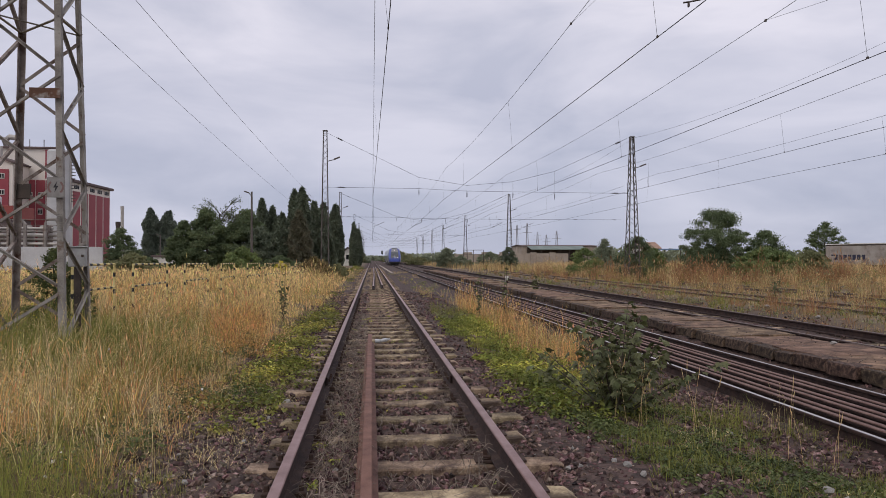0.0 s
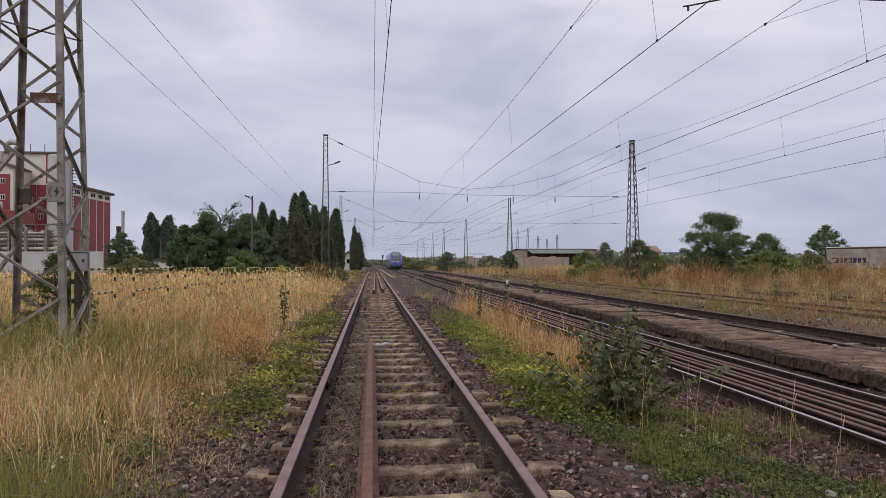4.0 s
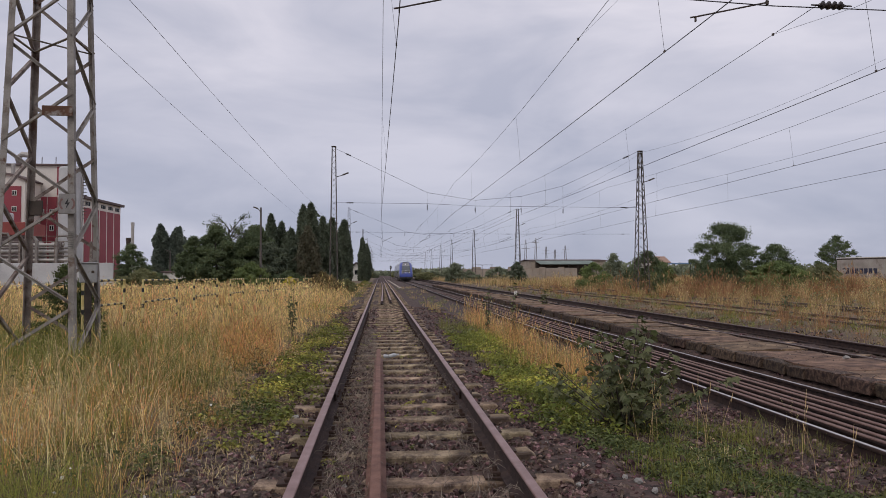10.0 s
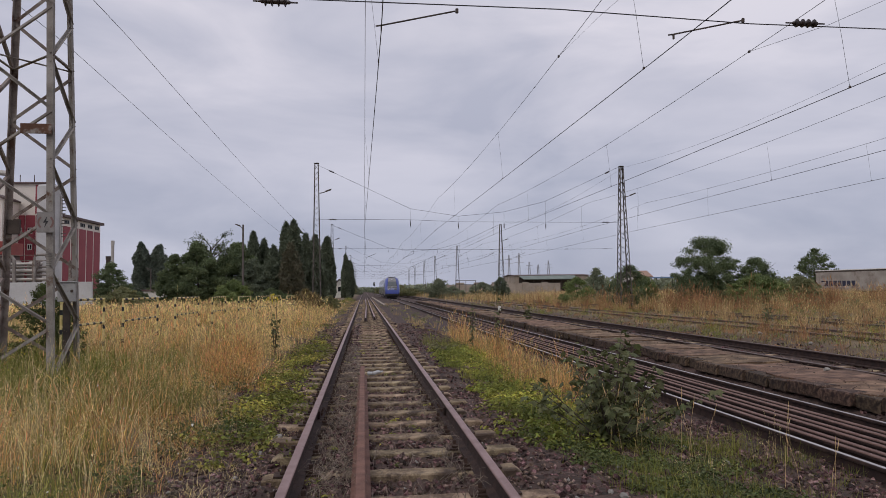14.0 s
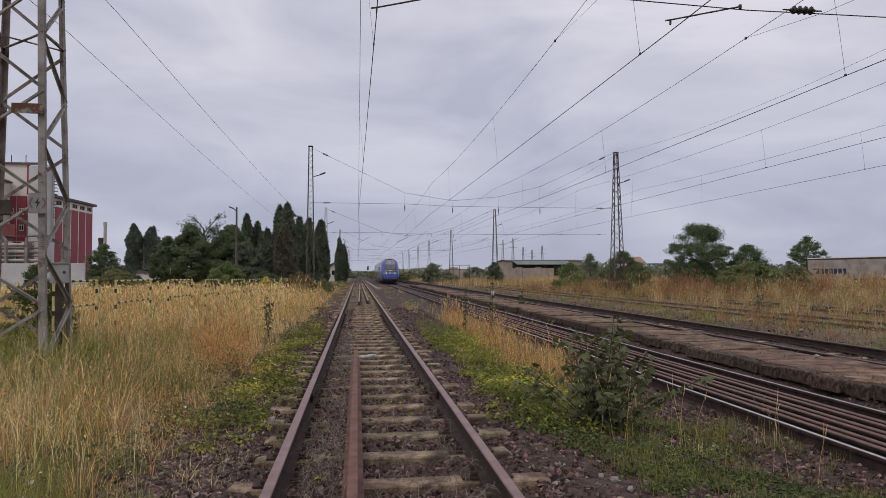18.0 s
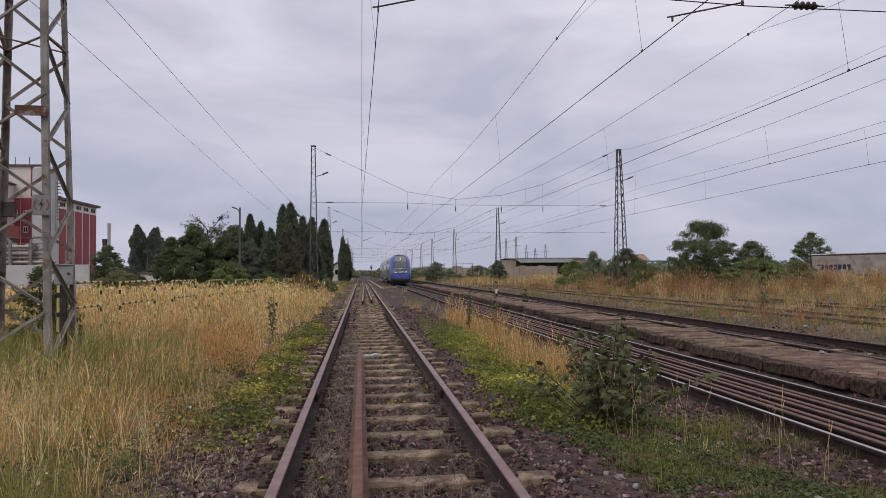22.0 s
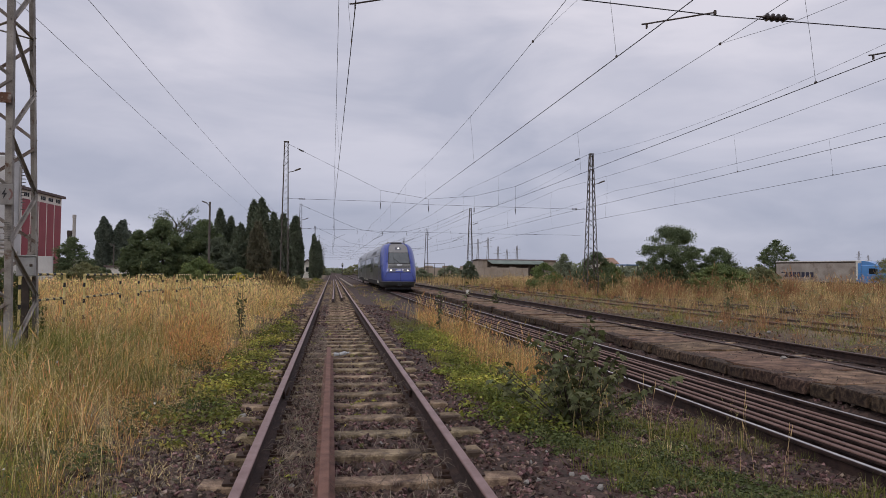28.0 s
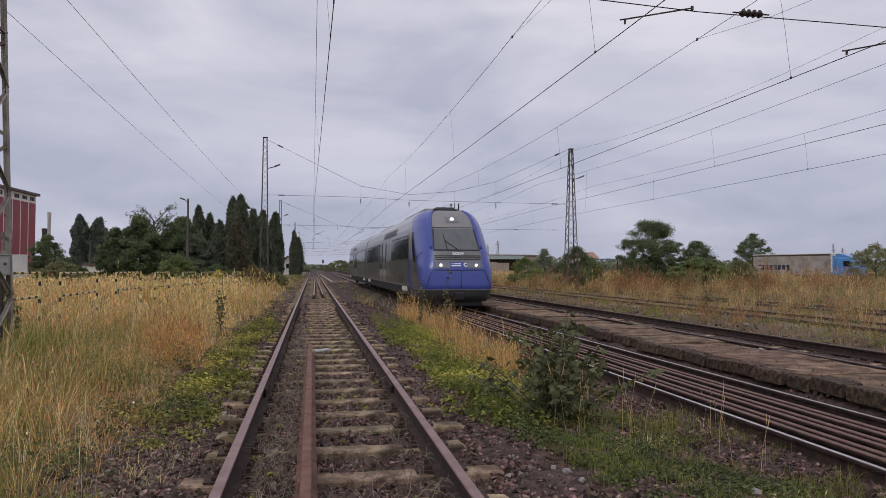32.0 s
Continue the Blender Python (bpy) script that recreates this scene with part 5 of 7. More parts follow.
broad_tree("bush", pose(-10.7, 58, 0.1), 2.3, 1.7, 25, M["leaf_light"], 5000, 0.16, "light green rounded bush", low=0.05, category="bush")
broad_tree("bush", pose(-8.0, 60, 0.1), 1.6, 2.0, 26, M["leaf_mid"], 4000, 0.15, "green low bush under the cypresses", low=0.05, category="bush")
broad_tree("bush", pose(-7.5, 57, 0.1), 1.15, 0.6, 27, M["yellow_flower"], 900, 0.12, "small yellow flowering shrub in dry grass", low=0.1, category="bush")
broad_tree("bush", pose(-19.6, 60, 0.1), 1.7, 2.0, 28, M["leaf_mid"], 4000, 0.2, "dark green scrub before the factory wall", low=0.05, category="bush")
broad_tree("bush", pose(-17.4, 52, 0.1), 1.8, 1.6, 29, M["leaf_olive"], 3500, 0.16, "olive green scrub behind the barrier", low=0.05, category="bush")
broad_tree("bush", pose(-5.72, 12.7, 0.15), 1.55, 0.5, 30, M["cover"], 2200, 0.05, "thorny olive bush at the foot of the mast", low=0.08, category="bush")
broad_tree("bush", pose(-5.42, 12.8, 0.15), 1.15, 0.36, 31, M["cover"], 1500, 0.05, "thorny olive bush beside the mast leg", low=0.08, category="bush")
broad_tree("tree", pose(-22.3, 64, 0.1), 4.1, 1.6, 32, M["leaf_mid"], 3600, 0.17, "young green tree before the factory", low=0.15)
for i, (x, y, h, w) in enumerate(((-42.9, 140, 10.9, 1.55), (-40.0, 141, 10.4, 1.75), (-41.4, 143, 9.4, 1.4))):
    t = empty("poplar_tree", pose(x, y, 0), "tall green poplar tinted with blue haze far behind the trees", "tree", "poplars")
    part("trunk", trunk_mesh(h, 0.2), None, t)
    part("crown", cypress_mesh(40 + i, h, w, M["leaf_poplar"], 17000, 4.0), None, t)
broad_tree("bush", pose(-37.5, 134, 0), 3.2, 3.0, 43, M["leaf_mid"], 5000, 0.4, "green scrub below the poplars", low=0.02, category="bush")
broad_tree("bush", pose(-3.9, 45, 0.1), 1.5, 1.15, 130, M["thatch"], 2600, 0.10, "withered brown brush at the slim mast's foot", low=0.03, category="bush")
broad_tree("bush", pose(-2.7, 52, 0.1), 1.0, 0.8, 131, M["leaf_olive"], 1500, 0.11, "olive bush on the track verge", low=0.03, category="bush")
# right-hand side
broad_tree("tree", pose(24.6, 48, 0), 5.0, 2.6, 251, M["leaf_mid"], 9500, 0.14, "wide-spreading green tree over scrub", low=0.09, peak=0.9, clump=0.9)
broad_tree("tree", pose(28.2, 48, 0), 3.5, 2.1, 52, M["leaf_mid"], 5200, 0.14, "dark green shrubby tree", low=0.1)
broad_tree("bush", pose(23.6, 47, 0), 2.3, 1.9, 252, M["leaf_mid"], 4500, 0.14, "dark green bush below the spreading tree", low=0.04, category="bush")
broad_tree("bush", pose(47.4, 52, 0), 3.6, 2.6, 253, M["leaf_olive"], 4200, 0.13, "ragged olive bush before the parked lorry", low=0.05, category="bush")
broad_tree("bush", pose(26.0, 44, 0), 2.2, 2.6, 53, M["leaf_light"], 5200, 0.15, "light green overgrown bush in dry weeds", low=0.04, category="bush")
broad_tree("bush", pose(29.6, 45, 0), 2.0, 2.2, 54, M["leaf_olive"], 3800, 0.15, "olive scrub in dry weeds", low=0.04, category="bush")
broad_tree("tree", pose(74.3, 108, 0), 7.5, 3.3, 55, M["leaf_mid"], 3400, 0.26, "small spreading green tree near the trailer", low=0.16, peak=0.8, clump=0.85)
broad_tree("bush", pose(41.5, 70, 0), 1.8, 1.6, 56, M["leaf_light"], 2400, 0.2, "light green bush near the trailer", low=0.05, category="bush")
broad_tree("bush", pose(19.2, 49.4, 0), 3.1, 1.7, 57, M["leaf_mid"], 4600, 0.11, "grey-green bush around the mast's foot", low=0.03, category="bush")
broad_tree("bush", pose(22.3, 54, 0), 2.3, 1.3, 58, M["leaf_light"], 2400, 0.15, "dark green bush beside the mast", low=0.04, category="bush")
broad_tree("bush", pose(22.4, 66, 0), 3.35, 1.35, 59, M["leaf_hazed"], 3600, 0.15, "olive tall bush before the warehouse", low=0.04, category="bush")
broad_tree("bush", pose(18.5, 60, 0), 2.4, 1.6, 60, M["leaf_light"], 4200, 0.12, "light green low bush in dry grass", low=0.04, category="bush")
broad_tree("bush", pose(18.0, 92, 0), 3.0, 1.25, 61, M["leaf_dark"], 2600, 0.2, "dark conical bush at a mast's foot", low=0.04, category="bush")
broad_tree("bush", pose(11.6, 110, 0), 3.1, 1.8, 62, M["leaf_hazed"], 2600, 0.25, "dark green bush in the distance", low=0.05, category="bush")
broad_tree("bush", pose(14.6, 116, 0), 1.9, 2.2, 63, M["leaf_hazed"], 2200, 0.25, "green low bush in the distance", low=0.05, category="bush")
for i, (x, y, h, w) in enumerate(((10.5, 160, 1.7, 3.0), (14, 190, 2.0, 4.0), (-4.6, 165, 2.4, 2.2), (-5.5, 200, 3.2, 3.4), (-7, 260, 5, 5), (-2.4, 230, 1.8, 1.6), (10, 260, 4, 7), (22, 130, 2.6, 3.0), (30, 52, 0.9, 2.2), (37, 92, 2.6, 2.0), (49, 114, 2.4, 2.2))):
    broad_tree("bush", pose(x, y, 0), h, w, 70 + i, M["leaf_hazed"] if i % 3 else M["leaf_olive"], 2200, 0.2 + y / 900, "olive scrub on waste ground", low=0.03, category="bush", group="scrub")

# ---------------------------------------------------------------- grasses, weeds and stones


def patchy(x, y, scale, seed):
    """A smooth field of 0..1 over the ground."""
    g = np.random.default_rng(seed)
    v = np.zeros_like(x)
    for k in range(5):
        a, p = g.uniform(0, 6.28), g.uniform(0, 6.28)
        f = (1.0 + 0.8 * k) / scale
        v += np.sin((x * np.cos(a) + y * np.sin(a)) * f * 3 + p) / (1 + 0.5 * k)
    return np.clip(0.5 + v * 0.22, 0, 1)


def grass(name, label, n, xr, yr, hr, wr, mat, seed, keep=None, heads=0.0, lean=0.35, near_bias=1.0, tuft=0, far_wide=0.0, panicle=0.0):
    """Curved tapering blades in tufts, some with a seed head or a nodding panicle, as one thing of kind stuff."""
    g = np.random.default_rng(seed)
    m = max(1, n // tuft) if tuft else n
    y = yr[0] + (yr[1] - yr[0]) * g.uniform(0, 1, m) ** near_bias
    x = xr[0](y) + (xr[1](y) - xr[0](y)) * g.uniform(0, 1, m)
    if keep is not None:
        k = keep(x, y, g)
        x, y = x[k], y[k]
    k = ((np.abs(x - T4) > 1.2) & (np.abs(x - T5) > 1.1)) | (g.uniform(0, 1, len(x)) < 0.62)
    x, y = x[k], y[k]
    hs, out, pull = np.ones(len(x)), None, None
    if tuft:
        sc = 1 + 0.02 * y
        rep = g.integers(max(2, tuft // 3), tuft * 5 // 3, len(x))
        th = g.uniform(0.4, 1.2, len(x))
        tl = g.uniform(0, 6.283, len(x))
        x, y, hs, pull, sc = (np.repeat(v, rep) for v in (x, y, th, tl, sc))
        ox, oy = g.normal(0, 0.055, len(x)) * sc, g.normal(0, 0.055, len(x)) * sc
        x, y = x + ox, y + oy
        out = np.arctan2(oy, ox)
    n = len(x)
    z = ground_z(x, y) - 0.02
    clump = 0.48 + 0.98 * patchy(x, y, 1.25 + 0.02 * np.mean(y), seed + 5)
    h = g.uniform(hr[0], hr[1], n) * clump * hs
    if np.all(x < 0):
        h *= np.clip((left_edge(y) - x) / 0.8, 0.35, 1)
    w = g.uniform(wr[0], wr[1], n) * (1 + far_wide * np.maximum(0, y - 8))
    a = g.uniform(0, 6.283, n)
    la = a + g.normal(0, 0.8, n) if out is None else out + g.normal(0, 0.7, n)
    ln = np.abs(g.normal(0, lean, n)) * h
    dx, dy = np.cos(la) * ln, np.sin(la) * ln
    if pull is not None:
        dx, dy = dx + np.cos(pull) * h * 0.12, dy + np.sin(pull) * h * 0.12
    sx, sy = np.cos(a + 1.57) * w / 2, np.sin(a + 1.57) * w / 2
    ln = np.hypot(dx, dy)
    drop = np.clip(ln / h, 0, 1.2) * 0.28
    curve = lambda u: (x + dx * u ** 1.8, y + dy * u ** 1.8, z + h * (u - drop * u ** 3))
    pts = []
    rows = ((0, 1.0), (0.45, 0.85), (0.8, 0.5)) if panicle > 0.3 else ((0, 1.0), (0.6, 0.75))
    for u, ww in rows:
        cx, cy, cz = curve(u)
        pts += [np.stack((cx - sx * ww, cy - sy * ww, cz), 1), np.stack((cx + sx * ww, cy + sy * ww, cz), 1)]
    tip = np.stack(curve(1.0), 1)
    pts.append(tip)
    V = np.stack(pts, 1).reshape(-1, 3)
    if len(rows) == 3:
        o = np.arange(n) * 7
        L = np.stack((o, o + 1, o + 3, o + 2, o + 2, o + 3, o + 5, o + 4, o + 4, o + 5, o + 6), 1).ravel()
        cnt = np.tile([4, 4, 3], n)
    else:
        o = np.arange(n) * 5
        L = np.stack((o, o + 1, o + 3, o + 2, o + 2, o + 3, o + 4), 1).ravel()
        cnt = np.tile([4, 3], n)
    spikes = []
    if heads:
        k = np.nonzero(g.uniform(0, 1, n) < heads)[0]
        spikes.append((k, np.stack(curve(1.0), 1)[k], h[k] * g.uniform(0.12, 0.24, len(k)), w[k] * g.uniform(0.9, 1.7, len(k)), 0.9))
    if panicle:
        k = np.nonzero(g.uniform(0, 1, n) < panicle)[0]
        for q in range(6):
            p = np.stack(curve(0.74 + 0.05 * q), 1)[k] + g.normal(0, 0.012, (len(k), 3))
            spikes.append((k, p, g.uniform(0.014, 0.026, len(k)), g.uniform(0.0025, 0.005, len(k)), -0.2))
    for k, p, hl, hw, up in spikes:
        d = np.stack((dx[k] / h[k] * 1.6, dy[k] / h[k] * 1.6, np.full(len(k), up)), 1) + g.normal(0, 0.15, (len(k), 3))
        d /= np.linalg.norm(d, axis=1)[:, None]
        s = np.stack((np.cos(a[k] + 1.57), np.sin(a[k] + 1.57), np.zeros(len(k))), 1) * hw[:, None]
        H = np.stack((p - d * hl[:, None] * 0.4, p + s + d * hl[:, None] * 0.1, p + d * hl[:, None] * 0.8, p - s + d * hl[:, None] * 0.1), 1).reshape(-1, 3)
        L = np.concatenate((L, len(V) + np.arange(4 * len(k))))
        V = np.concatenate((V, H))
        cnt = np.concatenate((cnt, np.full(len(k), 4)))
    ob = new(name, mesh_np(name, V, cnt, L, mat))
    return tagged(ob, label, "grass", kind="stuff")


def leafy(name, label, n, xr, yr, size, leaf, mat, seed, keep=None, near_bias=1.0, per=40, tall=0.9):
    """Mounds of broad leaves that face outwards and up, as one thing of kind stuff."""
    g = np.random.default_rng(seed)
    y = yr[0] + (yr[1] - yr[0]) * g.uniform(0, 1, n) ** near_bias
    x = g.uniform(xr[0], xr[1], n)
    if keep is not None:
        k = keep(x, y, g)
        x, y = x[k], y[k]
    r = np.repeat(g.uniform(size[0], size[1], len(x)) * (0.6 + 0.8 * patchy(x, y, 1.1, seed + 3)), per)
    x, y = np.repeat(x, per), np.repeat(y, per)
    m = len(x)
    d = g.normal(size=(m, 3))
    d[:, 2] = np.abs(d[:, 2]) * 0.9 + 0.12
    d /= np.linalg.norm(d, axis=1)[:, None]
    rad = r * g.uniform(0.45, 1.15, m)
    p = np.stack((x, y, ground_z(x, y)), 1) + d * rad[:, None] * np.array([1.1, 1.1, tall])
    nrm = d * 0.7 + g.normal(0, 0.45, (m, 3)) + np.array([0, 0, 0.7])
    nrm /= np.linalg.norm(nrm, axis=1)[:, None]
    e = np.cross(nrm, g.normal(size=(m, 3)))
    e /= np.linalg.norm(e, axis=1)[:, None]
    f = np.cross(nrm, e)
    s = g.uniform(leaf[0], leaf[1], m)[:, None]
    V = np.stack((p - f * s * 0.7, p + e * s * 0.45 + nrm * s * 0.15, p + f * s * 0.8 - nrm * s * 0.2, p - e * s * 0.45 + nrm * s * 0.15), 1).reshape(-1, 3)
    F = (np.arange(m)[:, None] * 4 + np.array([0, 1, 2, 0, 2, 3])).ravel()
    return tagged(new(name, mesh_np(name, V, np.full(2 * m, 3), F, mat)), label, "weeds", kind="stuff")


def weeds(name, label, n, xr, yr, hr, sr, mat, seed, keep=None, near_bias=1.0):
    """Low leafy growth, as one thing of kind stuff."""
    g = np.random.default_rng(seed)
    y = yr[0] + (yr[1] - yr[0]) * g.uniform(0, 1, n) ** near_bias
    x = g.uniform(xr[0], xr[1], n)
    if keep is not None:
        k = keep(x, y, g)
        x, y = x[k], y[k]
    n = len(x)
    z = ground_z(x, y) + 0.02 + g.uniform(0, 1, n) ** 1.4 * g.uniform(hr[0], hr[1], n) * (0.35 + patchy(x, y, 0.9, seed + 2))
    ob = new(name, leaf_cloud(name, np.stack((x, y, z), 1), g.uniform(sr[0], sr[1], n), mat, 0.35, seed + 1, 1.35))
    return tagged(ob, label, "weeds", kind="stuff")


left_edge = lambda y: -1.45 - 0.45 * np.clip((y - 4) / 5, 0, 1) - 0.16 * np.sin(y * 1.3) - 0.10 * np.sin(y * 3.7 + 1)
sight = lambda y: -0.66 * y - 1.2
dense = lambda s, seed, t: (lambda x, y, g: g.uniform(0, 1, len(x)) < np.clip((patchy(x, y, s, seed) - t) * 3 + 0.35, 0.04, 1))
sea = lambda s, seed, t, k=4.0: (lambda x, y, g: g.uniform(0, 1, len(x)) < np.clip((patchy(x, y, s, seed) - t) * k + 0.3, 0.02, 1))
chance = lambda f: (lambda x, y, g: g.uniform(0, 1, len(x)) < np.clip(f(x, y), 0, 1))


def lush(x, y):
    """Where the meadow is still green: a swale before the mast, the near verge and loose patches."""
    swale = np.exp(-((y - 11.0) / 3.2) ** 2) / (1 + np.exp((x + 0.25 * y) * 3.0))
    verge = 0.65 * np.clip((6.1 - y) / 1.5, 0, 1)
    loose = np.clip((patchy(x, y, 2.1, 5) - 0.64) * 4, 0, 0.6)
    return np.maximum(np.maximum(swale, verge), loose)


grass("dry_grass", "tall pale dry stalks with nodding oat-like panicles", 9500, (sight, left_edge), (4.0, 13.5), (0.46, 0.95), (0.0025, 0.0042), M["straw"], 11, chance(lambda x, y: (0.75 - 0.45 * lush(x, y) + (patchy(x, y, 1.5, 3) - 0.5)) * np.clip((y - 3.9) / 1.8, 0.12, 1)), 0.0, 0.72, 0.85, 5, panicle=0.8)
grass("dry_grass", "tall reddish dry grass stalks beside the track", 24000, (lambda y: -0.50 * y - 1.0, left_edge), (4.6, 15.0), (0.30, 0.70), (0.0022, 0.0046), M["red_grass"], 12, chance(lambda x, y: (1 - 0.9 * lush(x, y)) * (0.12 + 1.6 * np.clip(patchy(x, y, 1.6, 8) - 0.25, 0, 1)) * (0.45 + 1.3 / (1 + np.exp(-(x + 0.40 * y) * 2.5)))), 0.35, 0.46, 0.8, 18, panicle=0.12)
grass("dry_grass", "fine golden grass tufts in the meadow", 15000, (sight, left_edge), (4.2, 14.0), (0.24, 0.60), (0.0022, 0.0046), M["dry_grass"], 112, chance(lambda x, y: (1 - 0.75 * lush(x, y)) * (0.15 + 1.6 * np.clip(patchy(x, y, 1.3, 21) - 0.3, 0, 1)) * np.clip((y - 3.8) / 2, 0.1, 1)), 0.25, 0.58, 0.8, 18, panicle=0.1)
grass("dry_grass", "russet sorrel clump at the edge of the meadow", 3200, (lambda y: -0.235 * y, lambda y: -0.165 * y), (11.0, 15.0), (0.30, 0.62), (0.004, 0.008), M["red_grass"], 116, None, 0.6, 0.35, 1.0, 24)
grass("green_grass", "green grass growing between the dry stalks", 95000, (sight, left_edge), (2.7, 15.0), (0.14, 0.44), (0.003, 0.006), M["green_grass"], 13, chance(lambda x, y: 0.06 + 0.9 * lush(x, y)), 0.0, 0.62, 0.8, 30)
grass("green_grass", "rank green grass round the mast's foot", 9000, (lambda y: -8.2 + 0 * y, lambda y: -3.9 + 0 * y), (8.6, 12.2), (0.30, 0.62), (0.003, 0.006), M["green_grass"], 213, chance(lambda x, y: 1.4 - np.abs(x + 5.6) / 2.0), 0.2, 0.5, 1.0, 26)
grass("dry_grass", "low dead grass thatch near the ground", 36000, (sight, left_edge), (2.7, 24.0), (0.08, 0.28), (0.003, 0.007), M["thatch"], 111, None, 0.0, 0.9, 1.3, 14)
grass("dry_grass", "thin dead stems fallen over the edge of the ballast", 9500, (lambda y: left_edge(y) - 0.2, lambda y: left_edge(y) + 0.62), (3.2, 9.0), (0.10, 0.34), (0.002, 0.004), M["straw"], 115, sea(0.7, 29, 0.40), 0.0, 1.3, 1.0, 9)
grass("dry_grass", "tall pale golden grass around the barrier", 25000, (lambda y: -0.62 * y - 1.0, lambda y: left_edge(y) + 0.05), (12.0, 34.0), (0.24, 0.62), (0.004, 0.009), M["dry_grass"], 14, chance(lambda x, y: 0.9 * (1 - 0.8 * lush(x, y))), 0.45, 0.30, 0.85, 24, far_wide=0.045)
grass("dry_grass", "russet grass around the barrier", 12000, (lambda y: -0.40 * y - 1.0, lambda y: left_edge(y) + 0.05), (13.0, 34.0), (0.24, 0.62), (0.004, 0.009), M["red_grass"], 114, sea(2.6, 24, 0.48), 0.45, 0.30, 0.85, 24, far_wide=0.045)
grass("dry_grass", "scattered tall stalks along the barrier", 3200, (lambda y: -0.62 * y - 1.0, lambda y: left_edge(y) - 0.2), (13.0, 32.0), (0.62, 1.0), (0.003, 0.006), M["dry_grass"], 214, chance(lambda x, y: 0.2 + 1.8 * np.clip(patchy(x, y, 2.0, 61) - 0.4, 0, 1)), 0.5, 0.28, 0.9, 7, far_wide=0.02)
grass("green_grass", "green grass among tall golden grass", 26000, (lambda y: -0.62 * y - 1.0, lambda y: left_edge(y) + 0.25), (8.6, 30.0), (0.22, 0.6), (0.004, 0.008), M["green_grass"], 15, chance(lambda x, y: 0.12 + lush(x, y) + 0.8 * np.clip(patchy(x, y, 2.2, 6) - 0.55, 0, 1)), 0.0, 0.45, 1.1, 20, far_wide=0.04)
grass("dry_grass", "tall golden tufts along the track verge", 7000, (lambda y: -3.6 - 0.02 * y, lambda y: -1.95 + 0 * y), (15.0, 44.0), (0.5, 0.95), (0.004, 0.008), M["dry_grass"], 117, sea(2.0, 31, 0.46), 0.5, 0.35, 1.0, 30, far_wide=0.03)
grass("dry_grass", "far golden grass field beside the track", 19000, (lambda y: -0.62 * y - 1.0, lambda y: np.full_like(y, -2.0)), (34.0, 72.0), (0.28, 0.62), (0.022, 0.036), M["dry_grass"], 16, dense(7.0, 4, 0.15), 0.3, 0.22, 1.0, far_wide=0.02)
grass("dry_grass", "faded grass reaching the sleeper ends", 9000, (lambda y: -2.6 + 0 * y, lambda y: -1.35 + 0 * y), (22.0, 95.0), (0.10, 0.42), (0.006, 0.012), M["field_grass"], 118, chance(lambda x, y: 0.25 + 1.5 * np.clip(patchy(x, y, 2.2, 58) - 0.35, 0, 1)), 0.3, 0.4, 1.2, 18, far_wide=0.012)
grass("green_grass", "green verge grass beside the distant track", 5000, (lambda y: np.full_like(y, -3.0), lambda y: np.full_like(y, -1.5)), (26.0, 120.0), (0.15, 0.4), (0.012, 0.024), M["green_grass"], 17, sea(3.0, 51, 0.44), 0.0, 0.4, 1.0, far_wide=0.01)
# between the first and the second track
strip = lambda mid, wid, t, seed: (lambda x, y, g: g.uniform(0, 1, len(x)) < np.clip(1.2 - np.abs(x - mid - 0.03 * (y - 9)) / wid, 0, 1) * np.clip((patchy(x, y, 1.6, seed) - t) * 4 + 0.3, 0.02, 1))
grass("dry_grass", "dry golden grass clump between two tracks", 9500, (lambda y: 2.0 + 0 * y, lambda y: 4.2 + 0 * y), (8.6, 25.0), (0.32, 0.80), (0.0025, 0.005), M["dry_grass"], 18, strip(2.75, 0.6, 0.48, 9), 0.4, 0.30, 1.0, 14, far_wide=0.03, panicle=0.1)
grass("dry_grass", "reddish dry grass between two tracks", 14000, (lambda y: 2.0 + 0 * y, lambda y: 4.2 + 0 * y), (8.4, 26.0), (0.30, 0.75), (0.0025, 0.005), M["red_grass"], 19, strip(2.7, 0.6, 0.42, 12), 0.4, 0.28, 1.1, 18, far_wide=0.04)
grass("green_grass", "green grass tufts between two tracks", 13000, (lambda y: 1.5 + 0 * y, lambda y: 3.8 + 0 * y), (7.0, 22.0), (0.12, 0.36), (0.003, 0.006), M["green_grass"], 20, sea(1.5, 14, 0.44), 0.0, 0.55, 1.4, 26, far_wide=0.03)
grass("green_grass", "short grass tufts in the ground cover below the shrub", 9000, (lambda y: 1.7 + 0 * y, lambda y: 4.3 + 0 * y), (3.6, 8.0), (0.08, 0.24), (0.003, 0.006), M["green_grass"], 120, sea(0.9, 27, 0.40), 0.0, 0.6, 1.0, 16)
grass("dry_grass", "sparse dry stems beside the lower track", 260, (lambda y: 2.3 + 0 * y, lambda y: 4.3 + 0 * y), (4.0, 8.5), (0.25, 0.58), (0.002, 0.0036), M["straw"], 122, sea(0.9, 28, 0.46), 0.4, 0.3, 1.0, 9, panicle=0.3)
grass("dry_grass", "faded grass patches between the distant tracks", 1800, (lambda y: 1.7 + 0 * y, lambda y: 4.0 + 0 * y), (24.0, 90.0), (0.12, 0.40), (0.008, 0.014), M["field_grass"], 225, chance(lambda x, y: 2.2 * np.clip(patchy(x, y, 2.4, 56) - 0.42, 0, 1)), 0.2, 0.45, 1.2, 16, far_wide=0.012)
